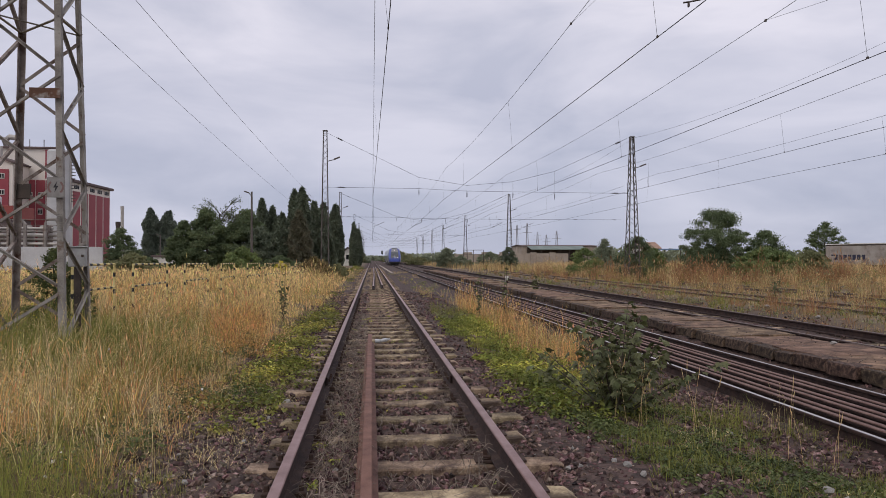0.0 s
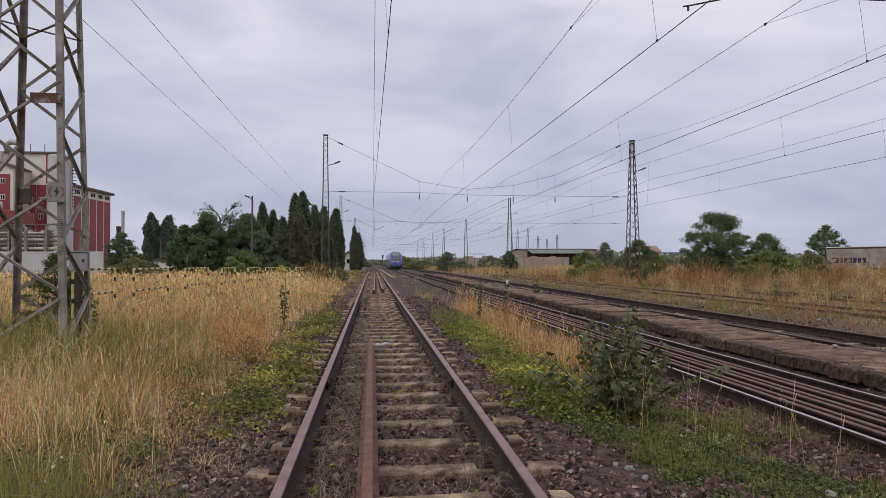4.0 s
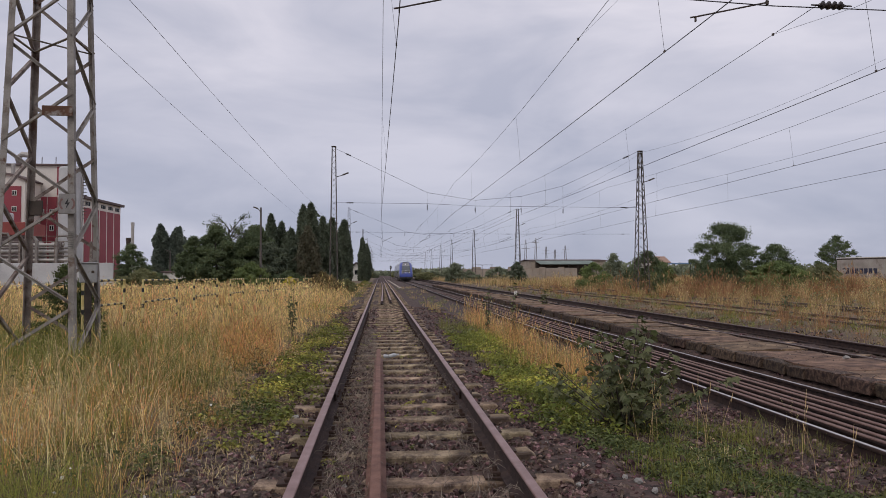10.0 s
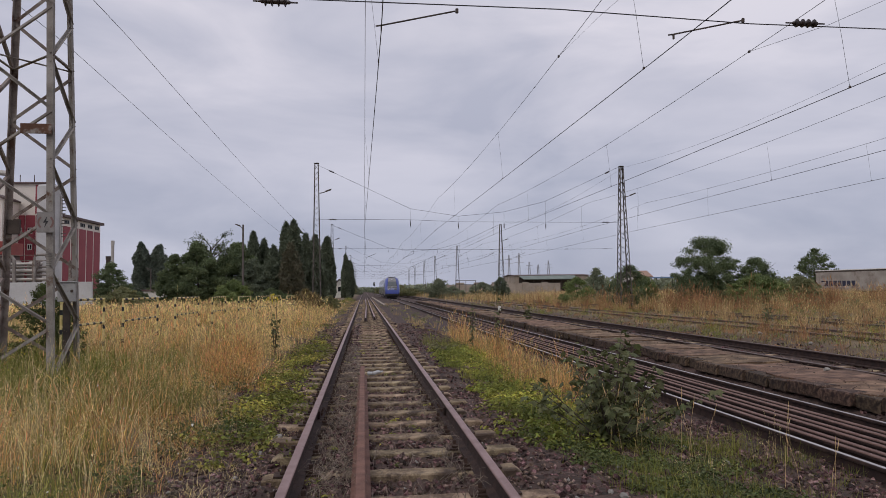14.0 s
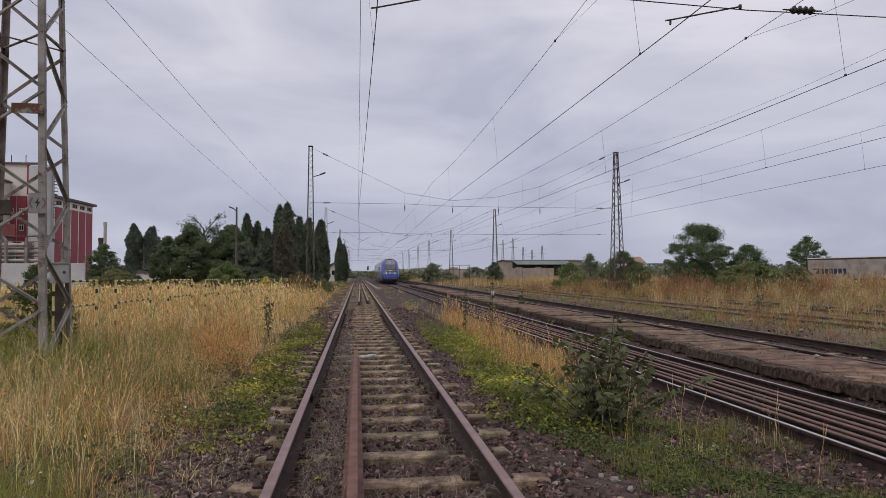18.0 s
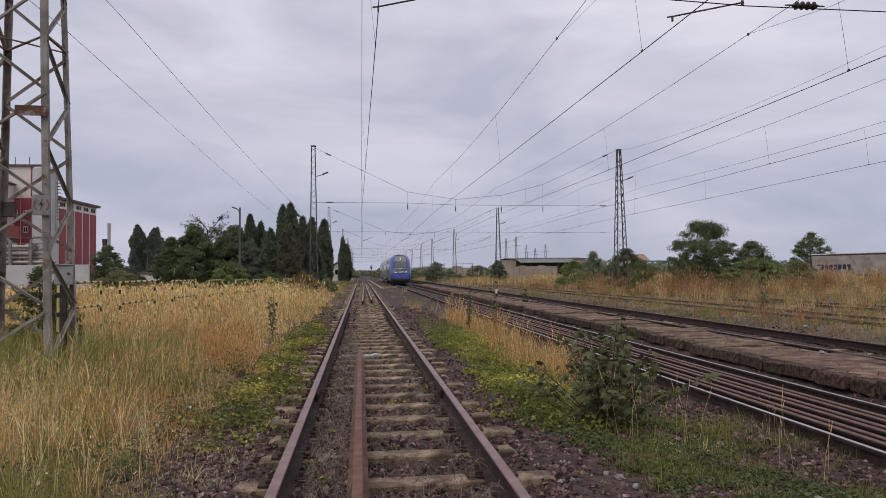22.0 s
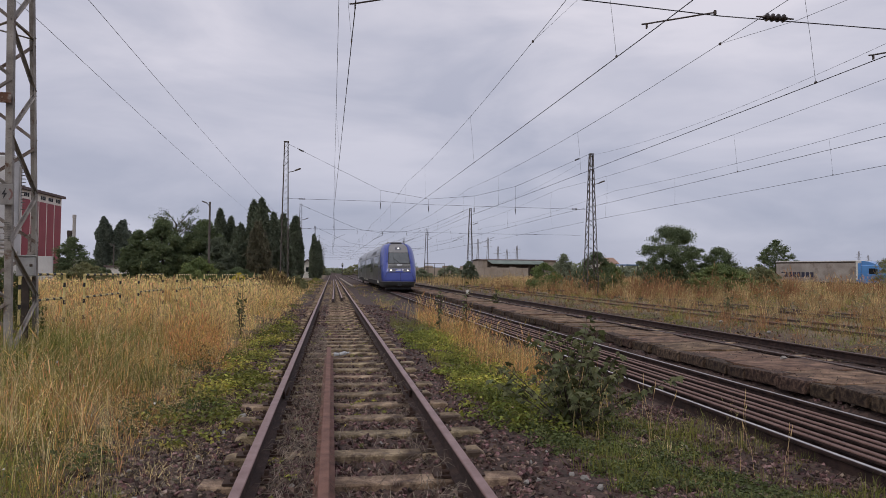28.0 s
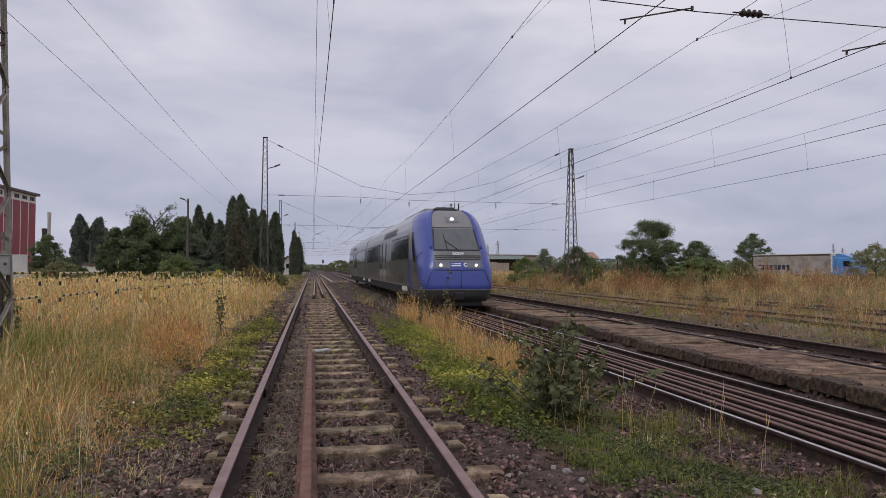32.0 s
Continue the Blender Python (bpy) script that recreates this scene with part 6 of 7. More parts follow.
leafy("weeds", "olive weed mounds between the distant tracks", 110, (1.5, 3.8), (17.0, 75.0), (0.10, 0.28), (0.03, 0.07), M["leaf_olive"], 226, chance(lambda x, y: 2.2 * np.clip(patchy(x, y, 2.0, 57) - 0.40, 0, 1)), 1.3, 30)
# waste ground on the far side of the third track
right_end = lambda y: 13.0 + 0.9 * y
grass("dry_grass", "mixed dry grass on the waste ground", 11000, (lambda y: 12.4 + 0 * y, right_end), (8.0, 75.0), (0.12, 0.36), (0.004, 0.008), M["field_grass"], 21, sea(3.5, 15, 0.46), 0.3, 0.4, 1.2, 20, far_wide=0.03)
grass("dry_grass", "tan grass standing beyond the overgrown track", 46000, (lambda y: 15.2 + 0 * y, right_end), (12.0, 70.0), (0.34, 0.76), (0.005, 0.009), M["field_grass"], 221, chance(lambda x, y: (0.2 + 1.5 * np.clip(patchy(x, y, 3.2, 52) - 0.2, 0, 1)) * np.clip((y - 13) / 9, 0.12, 1)), 0.4, 0.35, 1.25, 22, far_wide=0.03)
grass("dry_grass", "short faded grass along the third track", 7000, (lambda y: 10.3 + 0 * y, lambda y: 17.0 + 0 * y), (9.0, 34.0), (0.08, 0.32), (0.004, 0.007), M["field_grass"], 222, chance(lambda x, y: 0.1 + 1.6 * np.clip(patchy(x, y, 1.6, 53) - 0.3, 0, 1)), 0.2, 0.5, 1.2, 18)
grass("dry_grass", "short withered weeds along the third track", 12000, (lambda y: 10.3 + 0 * y, lambda y: 17.0 + 0 * y), (9.0, 34.0), (0.08, 0.34), (0.004, 0.007), M["weed_brown"], 223, chance(lambda x, y: 0.1 + 1.6 * np.clip(patchy(x, y, 1.4, 54) - 0.35, 0, 1)), 0.3, 0.4, 1.2, 18)
grass("green_grass", "short green grass along the third track", 9000, (lambda y: 10.3 + 0 * y, lambda y: 16.0 + 0 * y), (9.0, 34.0), (0.08, 0.28), (0.004, 0.007), M["green_grass"], 224, chance(lambda x, y: 1.6 * np.clip(patchy(x, y, 1.3, 55) - 0.45, 0, 1)), 0.0, 0.6, 1.2, 18)
grass("dry_grass", "low dead grass thatch on the waste ground", 24000, (lambda y: 10.4 + 0 * y, right_end), (8.0, 75.0), (0.06, 0.24), (0.014, 0.024), M["thatch"], 121, None, 0.0, 0.8, 1.25, far_wide=0.03)
grass("dry_grass", "reddish dry weeds on the waste ground", 44000, (lambda y: 11.2 + 0 * y, right_end), (12.0, 75.0), (0.22, 0.62), (0.004, 0.008), M["weed_brown"], 22, sea(3.0, 16, 0.44), 0.4, 0.3, 1.1, 22, far_wide=0.03)
grass("green_grass", "green grass on the waste ground", 40000, (lambda y: 10.4 + 0 * y, right_end), (8.0, 75.0), (0.12, 0.40), (0.005, 0.009), M["green_grass"], 23, sea(3.0, 17, 0.38), 0.0, 0.5, 1.2, 24, far_wide=0.03)
grass("dry_grass", "tall reddish weed thicket before the trees", 22000, (lambda y: 15.8 + 0 * y, lambda y: 12.0 + 0.9 * y), (38.5, 47.0), (0.55, 1.45), (0.008, 0.016), M["weed_brown"], 24, chance(lambda x, y: 0.12 + 2.4 * np.clip(patchy(x, y, 3.0, 19) - 0.34, 0, 1)), 0.5, 0.35, 1.0, 26, far_wide=0.008)
far_side = lambda y: 16.0 + 0.55 * y
grass("dry_grass", "high faded grass beyond the overgrown tracks", 26000, (lambda y: 14.9 - 0.01 * y, far_side), (40.0, 105.0), (0.65, 1.20), (0.008, 0.014), M["field_grass"], 227, chance(lambda x, y: 0.2 + 1.8 * np.clip(patchy(x, y, 4.0, 62) - 0.3, 0, 1)), 0.4, 0.35, 1.1, 26, far_wide=0.012)
grass("green_grass", "high green grass beyond the overgrown tracks", 15000, (lambda y: 14.9 - 0.01 * y, far_side), (40.0, 105.0), (0.55, 1.05), (0.008, 0.014), M["green_grass"], 228, chance(lambda x, y: 0.1 + 2.0 * np.clip(patchy(x, y, 4.0, 63) - 0.42, 0, 1)), 0.2, 0.4, 1.1, 26, far_wide=0.012)
grass("dry_grass", "high withered weeds beyond the overgrown tracks", 14000, (lambda y: 14.9 - 0.01 * y, far_side), (38.0, 105.0), (0.6, 1.15), (0.008, 0.014), M["weed_brown"], 229, chance(lambda x, y: 0.1 + 2.0 * np.clip(patchy(x, y, 3.4, 64) - 0.42, 0, 1)), 0.5, 0.35, 1.1, 26, far_wide=0.012)
grass("dry_grass", "pale far grass on the waste ground", 36000, (lambda y: 11.0 + 0 * y, lambda y: 14.0 + 0.75 * y), (75.0, 170.0), (0.5, 1.0), (0.022, 0.04), M["field_grass"], 25, dense(12.0, 4, 0.3), 0.0, 0.25, 1.0, far_wide=0.006)

leafy("weeds", "lush yellow-green broad-leaved weeds between the tracks", 1700, (1.1, 3.1), (6.0, 18.0), (0.09, 0.23), (0.020, 0.048), M["weed"], 31, lambda x, y, g: g.uniform(0, 1, len(x)) < np.clip(1.3 - np.abs(x - (1.80 + 0.014 * y)) / 0.58, 0, 1) * np.clip(patchy(x, y, 1.6, 4) * 2.4 - 0.6, 0.03, 1) * np.clip((y - 6.0) / 3, 0.1, 1), 1.1)
leafy("weeds", "green broad-leaved weeds creeping over sleeper ends", 1500, (-2.6, -0.95), (6.2, 24.0), (0.09, 0.22), (0.020, 0.046), M["weed_dark"], 32, lambda x, y, g: g.uniform(0, 1, len(x)) < np.clip(1.2 - np.abs(x + 1.48) / 0.46, 0, 1) * np.clip(patchy(x, y, 1.5, 6) * 2.4 - 0.35, 0.10, 1) * np.clip((y - 6.2) / 3, 0.04, 1) * np.clip((22 - y) / 8, 0.1, 1), 1.2)
leafy("weeds", "green ground cover below the shrub", 2400, (1.4, 4.6), (3.4, 8.2), (0.035, 0.10), (0.013, 0.032), M["cover"], 33, lambda x, y, g: g.uniform(0, 1, len(x)) < np.clip((x - (1.3 + 0.16 * (7.6 - y))) * 2.2, 0, 1) * np.clip((3.75 + 0.10 * (6.0 - y) - x) * 1.5, 0, 1) * np.clip(patchy(x, y, 1.0, 7) * 2.4 - 0.45, 0.02, 1), 1.0)
leafy("weeds", "dark green herbs at the foot of the dry grass", 80, (-2.8, -1.5), (4.4, 8.6), (0.09, 0.19), (0.014, 0.034), M["cover"], 139, lambda x, y, g: (g.uniform(0, 1, len(x)) < np.clip((patchy(x, y, 1.0, 47) - 0.42) * 5, 0, 1)) & (x < left_edge(y) + 0.1), 0.9, tall=1.3)
grass("dry_grass", "low dead grass thatch beside the lower track", 2200, (lambda y: 2.2 + 0 * y, lambda y: 4.4 + 0 * y), (3.6, 9.0), (0.05, 0.16), (0.003, 0.006), M["thatch"], 141, sea(0.8, 48, 0.42), 0.0, 0.9, 1.0, 14)
leafy("weeds", "dark leafy herbs among the dry grass", 260, (-4.4, -1.6), (7.4, 14.0), (0.10, 0.24), (0.014, 0.034), M["cover"], 39, lambda x, y, g: (g.uniform(0, 1, len(x)) < np.clip((patchy(x, y, 1.4, 46) - 0.5) * 5, 0, 1)) & (x < left_edge(y)), 0.9, tall=1.6)
leafy("weeds", "small green weed tufts between the sleepers", 420, (-0.70, 0.70), (4.6, 22.0), (0.025, 0.065), (0.012, 0.028), M["weed"], 34, chance(lambda x, y: 2.2 * np.clip(patchy(x, y, 0.7, 41) - 0.48, 0, 1)), 1.2, 26)
grass("green_grass", "thin green blades between the sleepers", 2600, (lambda y: -0.72 + 0 * y, lambda y: 0.72 + 0 * y), (4.6, 24.0), (0.03, 0.11), (0.002, 0.004), M["green_grass"], 234, chance(lambda x, y: 2.0 * np.clip(patchy(x, y, 0.8, 45) - 0.45, 0, 1)), 0.0, 0.7, 1.2, 14)
weeds("weeds", "green weeds on the far ballast", 300, (1.6, 3.6), (17.0, 60.0), (0.10, 0.30), (0.04, 0.07), M["weed"], 35, dense(2.2, 42, 0.42), 1.0)
leafy("weeds", "olive and brown low weeds beyond the third track", 2500, (10.2, 30.0), (8.0, 46.0), (0.08, 0.22), (0.022, 0.050), M["leaf_olive"], 36, lambda x, y, g: (g.uniform(0, 1, len(x)) < np.clip((patchy(x, y, 2.2, 43) - 0.42) * 4 + 0.25, 0.03, 1)) & (x < 9 + 0.85 * y), 1.2, 22)
leafy("weeds", "withered brown low weeds beyond the third track", 1700, (10.2, 30.0), (8.0, 46.0), (0.08, 0.20), (0.020, 0.042), M["weed_brown"], 136, lambda x, y, g: (g.uniform(0, 1, len(x)) < np.clip((patchy(x, y, 1.8, 49) - 0.42) * 4 + 0.3, 0.03, 1)) & (x < 9 + 0.85 * y), 1.2, 20)
weeds("flowers", "small yellow flowers in the grass", 420, (-8.5, -3.2), (7.0, 12.5), (0.50, 0.75), (0.015, 0.028), M["yellow_flower"], 37, lambda x, y, g: x < -0.42 * y)
weeds("flowers", "small white flower heads in the grass", 120, (-3.6, -1.7), (4.4, 11.0), (0.25, 0.55), (0.015, 0.03), M["white_flower"], 38, dense(0.8, 44, 0.62))

ICO_V = np.array([(0, 1, 1.618), (0, -1, 1.618), (0, 1, -1.618), (0, -1, -1.618), (1, 1.618, 0), (-1, 1.618, 0), (1, -1.618, 0), (-1, -1.618, 0), (1.618, 0, 1), (-1.618, 0, 1), (1.618, 0, -1), (-1.618, 0, -1)]) / 1.9
ICO_F = np.array([(0, 1, 8), (0, 8, 4), (0, 4, 5), (0, 5, 9), (0, 9, 1), (1, 6, 8), (8, 6, 10), (8, 10, 4), (4, 10, 2), (4, 2, 5), (5, 2, 11), (5, 11, 9), (9, 11, 7), (9, 7, 1), (1, 7, 6), (3, 10, 6), (3, 2, 10), (3, 11, 2), (3, 7, 11), (3, 6, 7)])
ROCK_V = np.array([(x, y, z) for x in (-1, 1) for y in (-1, 1) for z in (-1, 1)]) * 0.62
ROCK_F = np.array([(0, 1, 3), (0, 3, 2), (4, 6, 7), (4, 7, 5), (0, 4, 5), (0, 5, 1), (2, 3, 7), (2, 7, 6), (0, 2, 6), (0, 6, 4), (1, 5, 7), (1, 7, 3)])


def stones(name, label, n, xr, yr, sr, mat, seed, bias=1.0, keep=None, base=None):
    """Broken angular stones, as one thing of kind stuff."""
    g = np.random.default_rng(seed)
    y = yr[0] + (yr[1] - yr[0]) * g.uniform(0, 1, n) ** bias
    x = g.uniform(xr[0], xr[1], n)
    if keep is not None:
        k = keep(x, y, g)
        x, y = x[k], y[k]
    n = len(x)
    s = g.uniform(sr[0], sr[1], n) * g.uniform(0.7, 1.3, n)
    v = ROCK_V[None] * g.uniform(0.45, 1.35, (n, 8, 3)) * np.stack((g.uniform(0.8, 1.3, n), g.uniform(0.8, 1.3, n), g.uniform(0.5, 0.85, n)), 1)[:, None]
    q = g.normal(size=(n, 4))
    q /= np.linalg.norm(q, axis=1)[:, None]
    w_, a, b, c = q.T
    Rm = np.stack((1 - 2 * (b * b + c * c), 2 * (a * b - c * w_), 2 * (a * c + b * w_), 2 * (a * b + c * w_), 1 - 2 * (a * a + c * c), 2 * (b * c - a * w_), 2 * (a * c - b * w_), 2 * (b * c + a * w_), 1 - 2 * (a * a + b * b)), 1).reshape(n, 3, 3)
    v = np.einsum("nij,nkj->nki", Rm, v) * s[:, None, None]
    z = (ground_z(x, y) if base is None else base) + s * g.uniform(-0.3, 0.5, n)
    V = (v + np.stack((x, y, z), 1)[:, None]).reshape(-1, 3)
    F = (ROCK_F[None] + (np.arange(n) * 8)[:, None, None]).reshape(-1)
    return tagged(new(name, mesh_np(name, V, np.full(n * 12, 3), F, mat, True)), label, "stones", kind="stuff")


stones("ballast_stones", "broken brown-grey ballast stones around the sleepers", 21000, (-2.1, 2.7), (3.0, 11.0), (0.010, 0.031), M["stone"], 51, 1.1)
stones("ballast_stones", "pale grey chips scattered over the ballast", 380, (-2.1, 3.0), (3.0, 16.0), (0.010, 0.026), M["pale_stone"], 59, 1.1)
stones("ballast_stones", "dusty pale-brown stones at the edge of the meadow", 3600, (-2.15, -1.05), (3.0, 7.0), (0.008, 0.026), M["dusty_stone"], 159, 1.1, chance(lambda x, y: 1.3 - np.abs(x + 1.62) / 0.55))
stones("ballast_stones", "broken brown-grey ballast stones along the track", 6000, (-2.2, 2.6), (11.0, 32.0), (0.02, 0.042), M["stone"], 52, 1.2)
stones("ballast_stones", "dark ballast stones beside the lower track", 5500, (2.6, 6.5), (3.6, 24.0), (0.018, 0.042), M["stone"], 53, 1.2, lambda x, y, g: (np.abs(x - T2) > 0.82) | (y > 30))
stones("ballast_stones", "pale dusty stones beyond the third track", 1600, (8.1, 11.2), (8.0, 40.0), (0.025, 0.05), M["stone"], 54, 1.0)
stones("ballast_stones", "rubble along the foot of the platform", 700, (5.96, 6.12), (5.0, 40.0), (0.015, 0.04), M["edge_stone"], 55, 1.3)
stones("ballast_stones", "fine pale grit on the platform", 1400, (6.25, 8.0), (6.0, 26.0), (0.005, 0.013), M["dusty_stone"], 155, 1.2, base=0.036)
stones("ballast_stones", "broken stones between the shrub and the lower track", 3000, (2.7, 4.4), (3.3, 9.0), (0.014, 0.036), M["stone"], 58)
for x, y, s in ((1.66, 5.03, 0.036), (1.60, 5.14, 0.03), (1.70, 4.82, 0.034), (3.05, 4.75, 0.055), (3.02, 4.48, 0.06), (-1.5, 4.9, 0.03), (-1.72, 5.6, 0.026), (-1.30, 6.0, 0.03), (0.95, 5.2, 0.03), (1.2, 5.0, 0.028), (-1.12, 7.5, 0.05), (-0.24, 5.9, 0.035), (3.3, 6.6, 0.035), (3.1, 7.1, 0.035), (7.5, 11.0, 0.06), (11.3, 17.0, 0.07), (12.0, 20.5, 0.09), (11.7, 20.8, 0.06)):
    g = np.random.default_rng(int(x * 100 + y * 10) + 900)
    v = ICO_V * g.uniform(0.7, 1.2, (12, 1)) * np.array([1.2, 0.9, 0.75]) * s
    z = 0.04 if 6.5 < x < 8 else float(ground_z(np.array(x), np.array(y)))
    tagged(part("stone", mesh_of("stone", v, ICO_F, M["pale_stone"]), None, m=pose(x, y, z + s * 0.7, 0, 0, x * 50)), "pale white broken stone on dark ballast", "stone", "pale stones")

# dead vine stalks over the sleepers
g = np.random.default_rng(61)
pieces = []
for k in range(1900):
    y = 3.4 + 15 * g.uniform() ** 1.4
    side = g.uniform()
    x = g.uniform(-0.66, -0.33) if side < 0.6 else (g.uniform(0.42, 0.66) if side < 0.8 else g.uniform(-0.2, 0.6))
    ln, a = g.uniform(0.08, 0.30), g.uniform(0, 6.28)
    z0 = g.uniform(-0.04, 0.03)
    bow = g.normal(0, 0.9)
    pts = [(x + math.cos(a + bow * u) * ln * u * 0.8 + g.normal(0, 0.008), y + math.sin(a + bow * u) * ln * u + g.normal(0, 0.008), z0 + g.uniform(0.02, 0.11) * math.sin(u * 3.1) + 0.01) for u in (0, 0.35, 0.7, 1)]
    pieces.append(tube_data(pts, [0.0022, 0.0020, 0.0016, 0.0008], 3))
tagged(part("dead_vines", mesh_of("dead_vines", *joined(pieces), M["dead_stalk"]), None), "tangled dead grey-brown vine stalks over the sleepers", "dead vines", kind="stuff")

# crushed bottle at the loose rail's end
bottle = empty("plastic_bottle", pose(-0.05, 12.62, 0.03, 0, 84, 4), "crushed white plastic bottle lying on a sleeper", "bottle")
part("bottle_body", mesh_of("bottle_body", *tube_data([(0, 0, -0.13), (0, 0, -0.12), (0.01, 0, -0.04), (0, 0.01, 0.05), (0, 0, 0.10), (0, 0, 0.125)], [0.026, 0.038, 0.030, 0.037, 0.025, 0.012], 10), M["plastic_white"]), None, bottle)
part("bottle_cap", mesh_of("bottle_cap", *tube_data([(0, 0, 0.123), (0, 0, 0.145)], 0.015, 8), M["plastic_white"]), None, bottle)

# white-topped marker between the platform and the third track
marker = empty("marker_post", pose(7.8, 41.0, -0.02), "short white-topped marker post beside the track", "marker post")
part("post", box(-0.06, 0.06, -0.05, 0.05, -0.2, 0.20, 0.01), M["edge_stone"], marker)
part("cap", box(-0.08, 0.08, -0.07, 0.07, 0.20, 0.46, 0.02), M["paint_white"], marker)


def lobed_leaf(seed):
    """A five-lobed leaf, slightly cupped; its stalk end at the origin, tip along +y."""
    r = random.Random(seed)
    out = [(0, 0), (-0.22, -0.04), (-0.50, 0.10), (-0.34, 0.22), (-0.62, 0.52), (-0.30, 0.50), (-0.20, 0.62), (0, 1.0), (0.20, 0.62), (0.30, 0.50), (0.62, 0.52), (0.34, 0.22), (0.50, 0.10), (0.22, -0.04)]
    vs = [(0, 0.38, 0.0)] + [(x * r.uniform(0.9, 1.1), y, -0.22 * (x * x + (y - 0.4) ** 2) + r.uniform(-0.03, 0.03)) for x, y in out]
    return mesh_of("leaf", vs, [(0, i, i % 14 + 1) for i in range(1, 15)], M["leaf_shrub"])


LEAVES = [lobed_leaf(k) for k in range(4)]


def leaf_spray(name, places, seed):
    """Lobed leaves at the given poses, joined into one mesh."""
    base = [np.array([v.co[:] for v in m.vertices]) for m in LEAVES]
    vs, fs = [], []
    for k, m in enumerate(places):
        R = np.array(m)
        o = len(vs) * 15
        vs.append(base[k % 4] @ R[:3, :3].T + R[:3, 3])
        fs += [(o, o + i, o + i % 14 + 1) for i in range(1, 15)]
    return mesh_of(name, np.concatenate(vs), fs, M["leaf_shrub"])


def shrub(m, h, w, n, seed, label, per=24, leaf=(0.07, 0.125), singles=12):
    """Leaning stems with lobed leaves; the outer leaves are parts, the inner ones one spray."""
    r = random.Random(seed)
    t = empty("maple_shrub", m, label, "shrub", "young maple shrubs")
    inner = []
    for k in range(max(3, n // 24)):
        a = k * 2.399 + r.uniform(-0.3, 0.3)
        top = h * (1.0 if k == 0 else r.uniform(0.38, 0.9))
        lean = w * (0.1 if k == 0 else r.uniform(0.25, 1.0) * (1.2 - top / h * 0.95))
        pts = [(0, 0, -0.05), (math.cos(a) * lean * 0.55, math.sin(a) * lean * 0.55, top * 0.55), (math.cos(a) * lean, math.sin(a) * lean, top)]
        part("stem", mesh_of("stem", *tube_data(pts, [0.009, 0.007, 0.003], 5), M["bark"]), None, t)
        for j in range(per):
            u = r.uniform(0.04, 1.03) ** 0.95
            c = Vector(pts[0]).lerp(Vector(pts[1]), u * 2) if u < 0.5 else Vector(pts[1]).lerp(Vector(pts[2]), u * 2 - 1)
            b = r.uniform(0, 360)
            off = Vector((math.cos(radians(b)), math.sin(radians(b)), r.uniform(-0.3, 0.35))) * r.uniform(0.03, 0.17) * (1 if leaf[0] > 0.05 else 0.5)
            s = r.uniform(*leaf)
            lm = pose(*(c + off), r.uniform(-75, 0), r.uniform(-40, 40), b - 90) @ Matrix.Diagonal((s, s, s, 1))
            if j < singles:
                part("leaf", LEAVES[r.randrange(4)], None, t, m=lm)
            else:
                inner.append(lm)
    if inner:
        part("foliage", leaf_spray("foliage", inner, seed), None, t)
    return t


shrub(pose(2.30, 7.05, -0.12), 1.17, 1.42, 720, 5, "dark green young maple shrub between the tracks", 36, (0.045, 0.10))
shrub(pose(-2.30, 16.6, 0.05), 1.25, 0.5, 96, 6, "spindly dark shrub in dry grass beside the track", 26, (0.045, 0.085))
shrub(pose(3.36, 18.5, -0.2), 1.6, 0.24, 72, 7, "thin leafy sapling beside the lower track", 26, (0.05, 0.10))
shrub(pose(2.72, 19.0, -0.15), 1.3, 0.28, 72, 8, "thin leafy sapling in dry grass", 22, (0.05, 0.10))
shrub(pose(7.6, 33.0, 0.0), 0.7, 0.25, 48, 9, "small leafy weed on the platform")
shrub(pose(15.6, 26.0, -0.05), 0.8, 0.35, 72, 12, "small leafy weed in dry grass")
# thin dry stems
for k, (x, y) in enumerate(((3.53, 5.76), (3.83, 5.73), (3.39, 5.77), (3.62, 5.5), (2.96, 6.63), (2.90, 6.55), (3.02, 6.72), (2.94, 6.80), (3.08, 6.6), (2.2, 6.45), (2.35, 6.5), (2.12, 6.6), (2.28, 6.4), (2.45, 6.6))):
    rr = random.Random(200 + k)
    hh = rr.uniform(0.45, 0.8)
    st = empty("dry_stem", pose(x, y, float(ground_z(np.array(x), np.array(y)))), "thin dry grass stem with a seed head", "dry stem", "dry stems")
    lx, ly = rr.uniform(-0.15, 0.15), rr.uniform(-0.1, 0.1)
    part("stalk", mesh_of("stalk", *tube_data([(0, 0, -0.02), (lx * 0.3, ly * 0.3, hh * 0.5), (lx, ly, hh)], [0.0016, 0.0013, 0.0008], 4), M["straw"]), None, st)
    part("seed_head", mesh_of("seed_head", *tube_data([(lx * 0.9, ly * 0.9, hh * 0.86), (lx * 0.97, ly * 0.97, hh * 0.95), (lx * 1.1, ly * 1.1, hh * 1.08)], [0.001, 0.003, 0.001], 5), M["straw"]), None, st)

# ---------------------------------------------------------------- striped barrier in the grass


def striped(name, p, q, r, parent, n):
    base = tube(name, [p, q], r, M["paint_pale"], parent, sides=8)
    p, q = Vector(p), Vector(q)
    for i in range(0, n, 2):
        a, b = p.lerp(q, (i + 0.4) / n), p.lerp(q, (i + (0.9 if "post" in name else 1.15)) / n)
        tube("stripe", [a, b], r * 1.06, M["black"], base, sides=8)


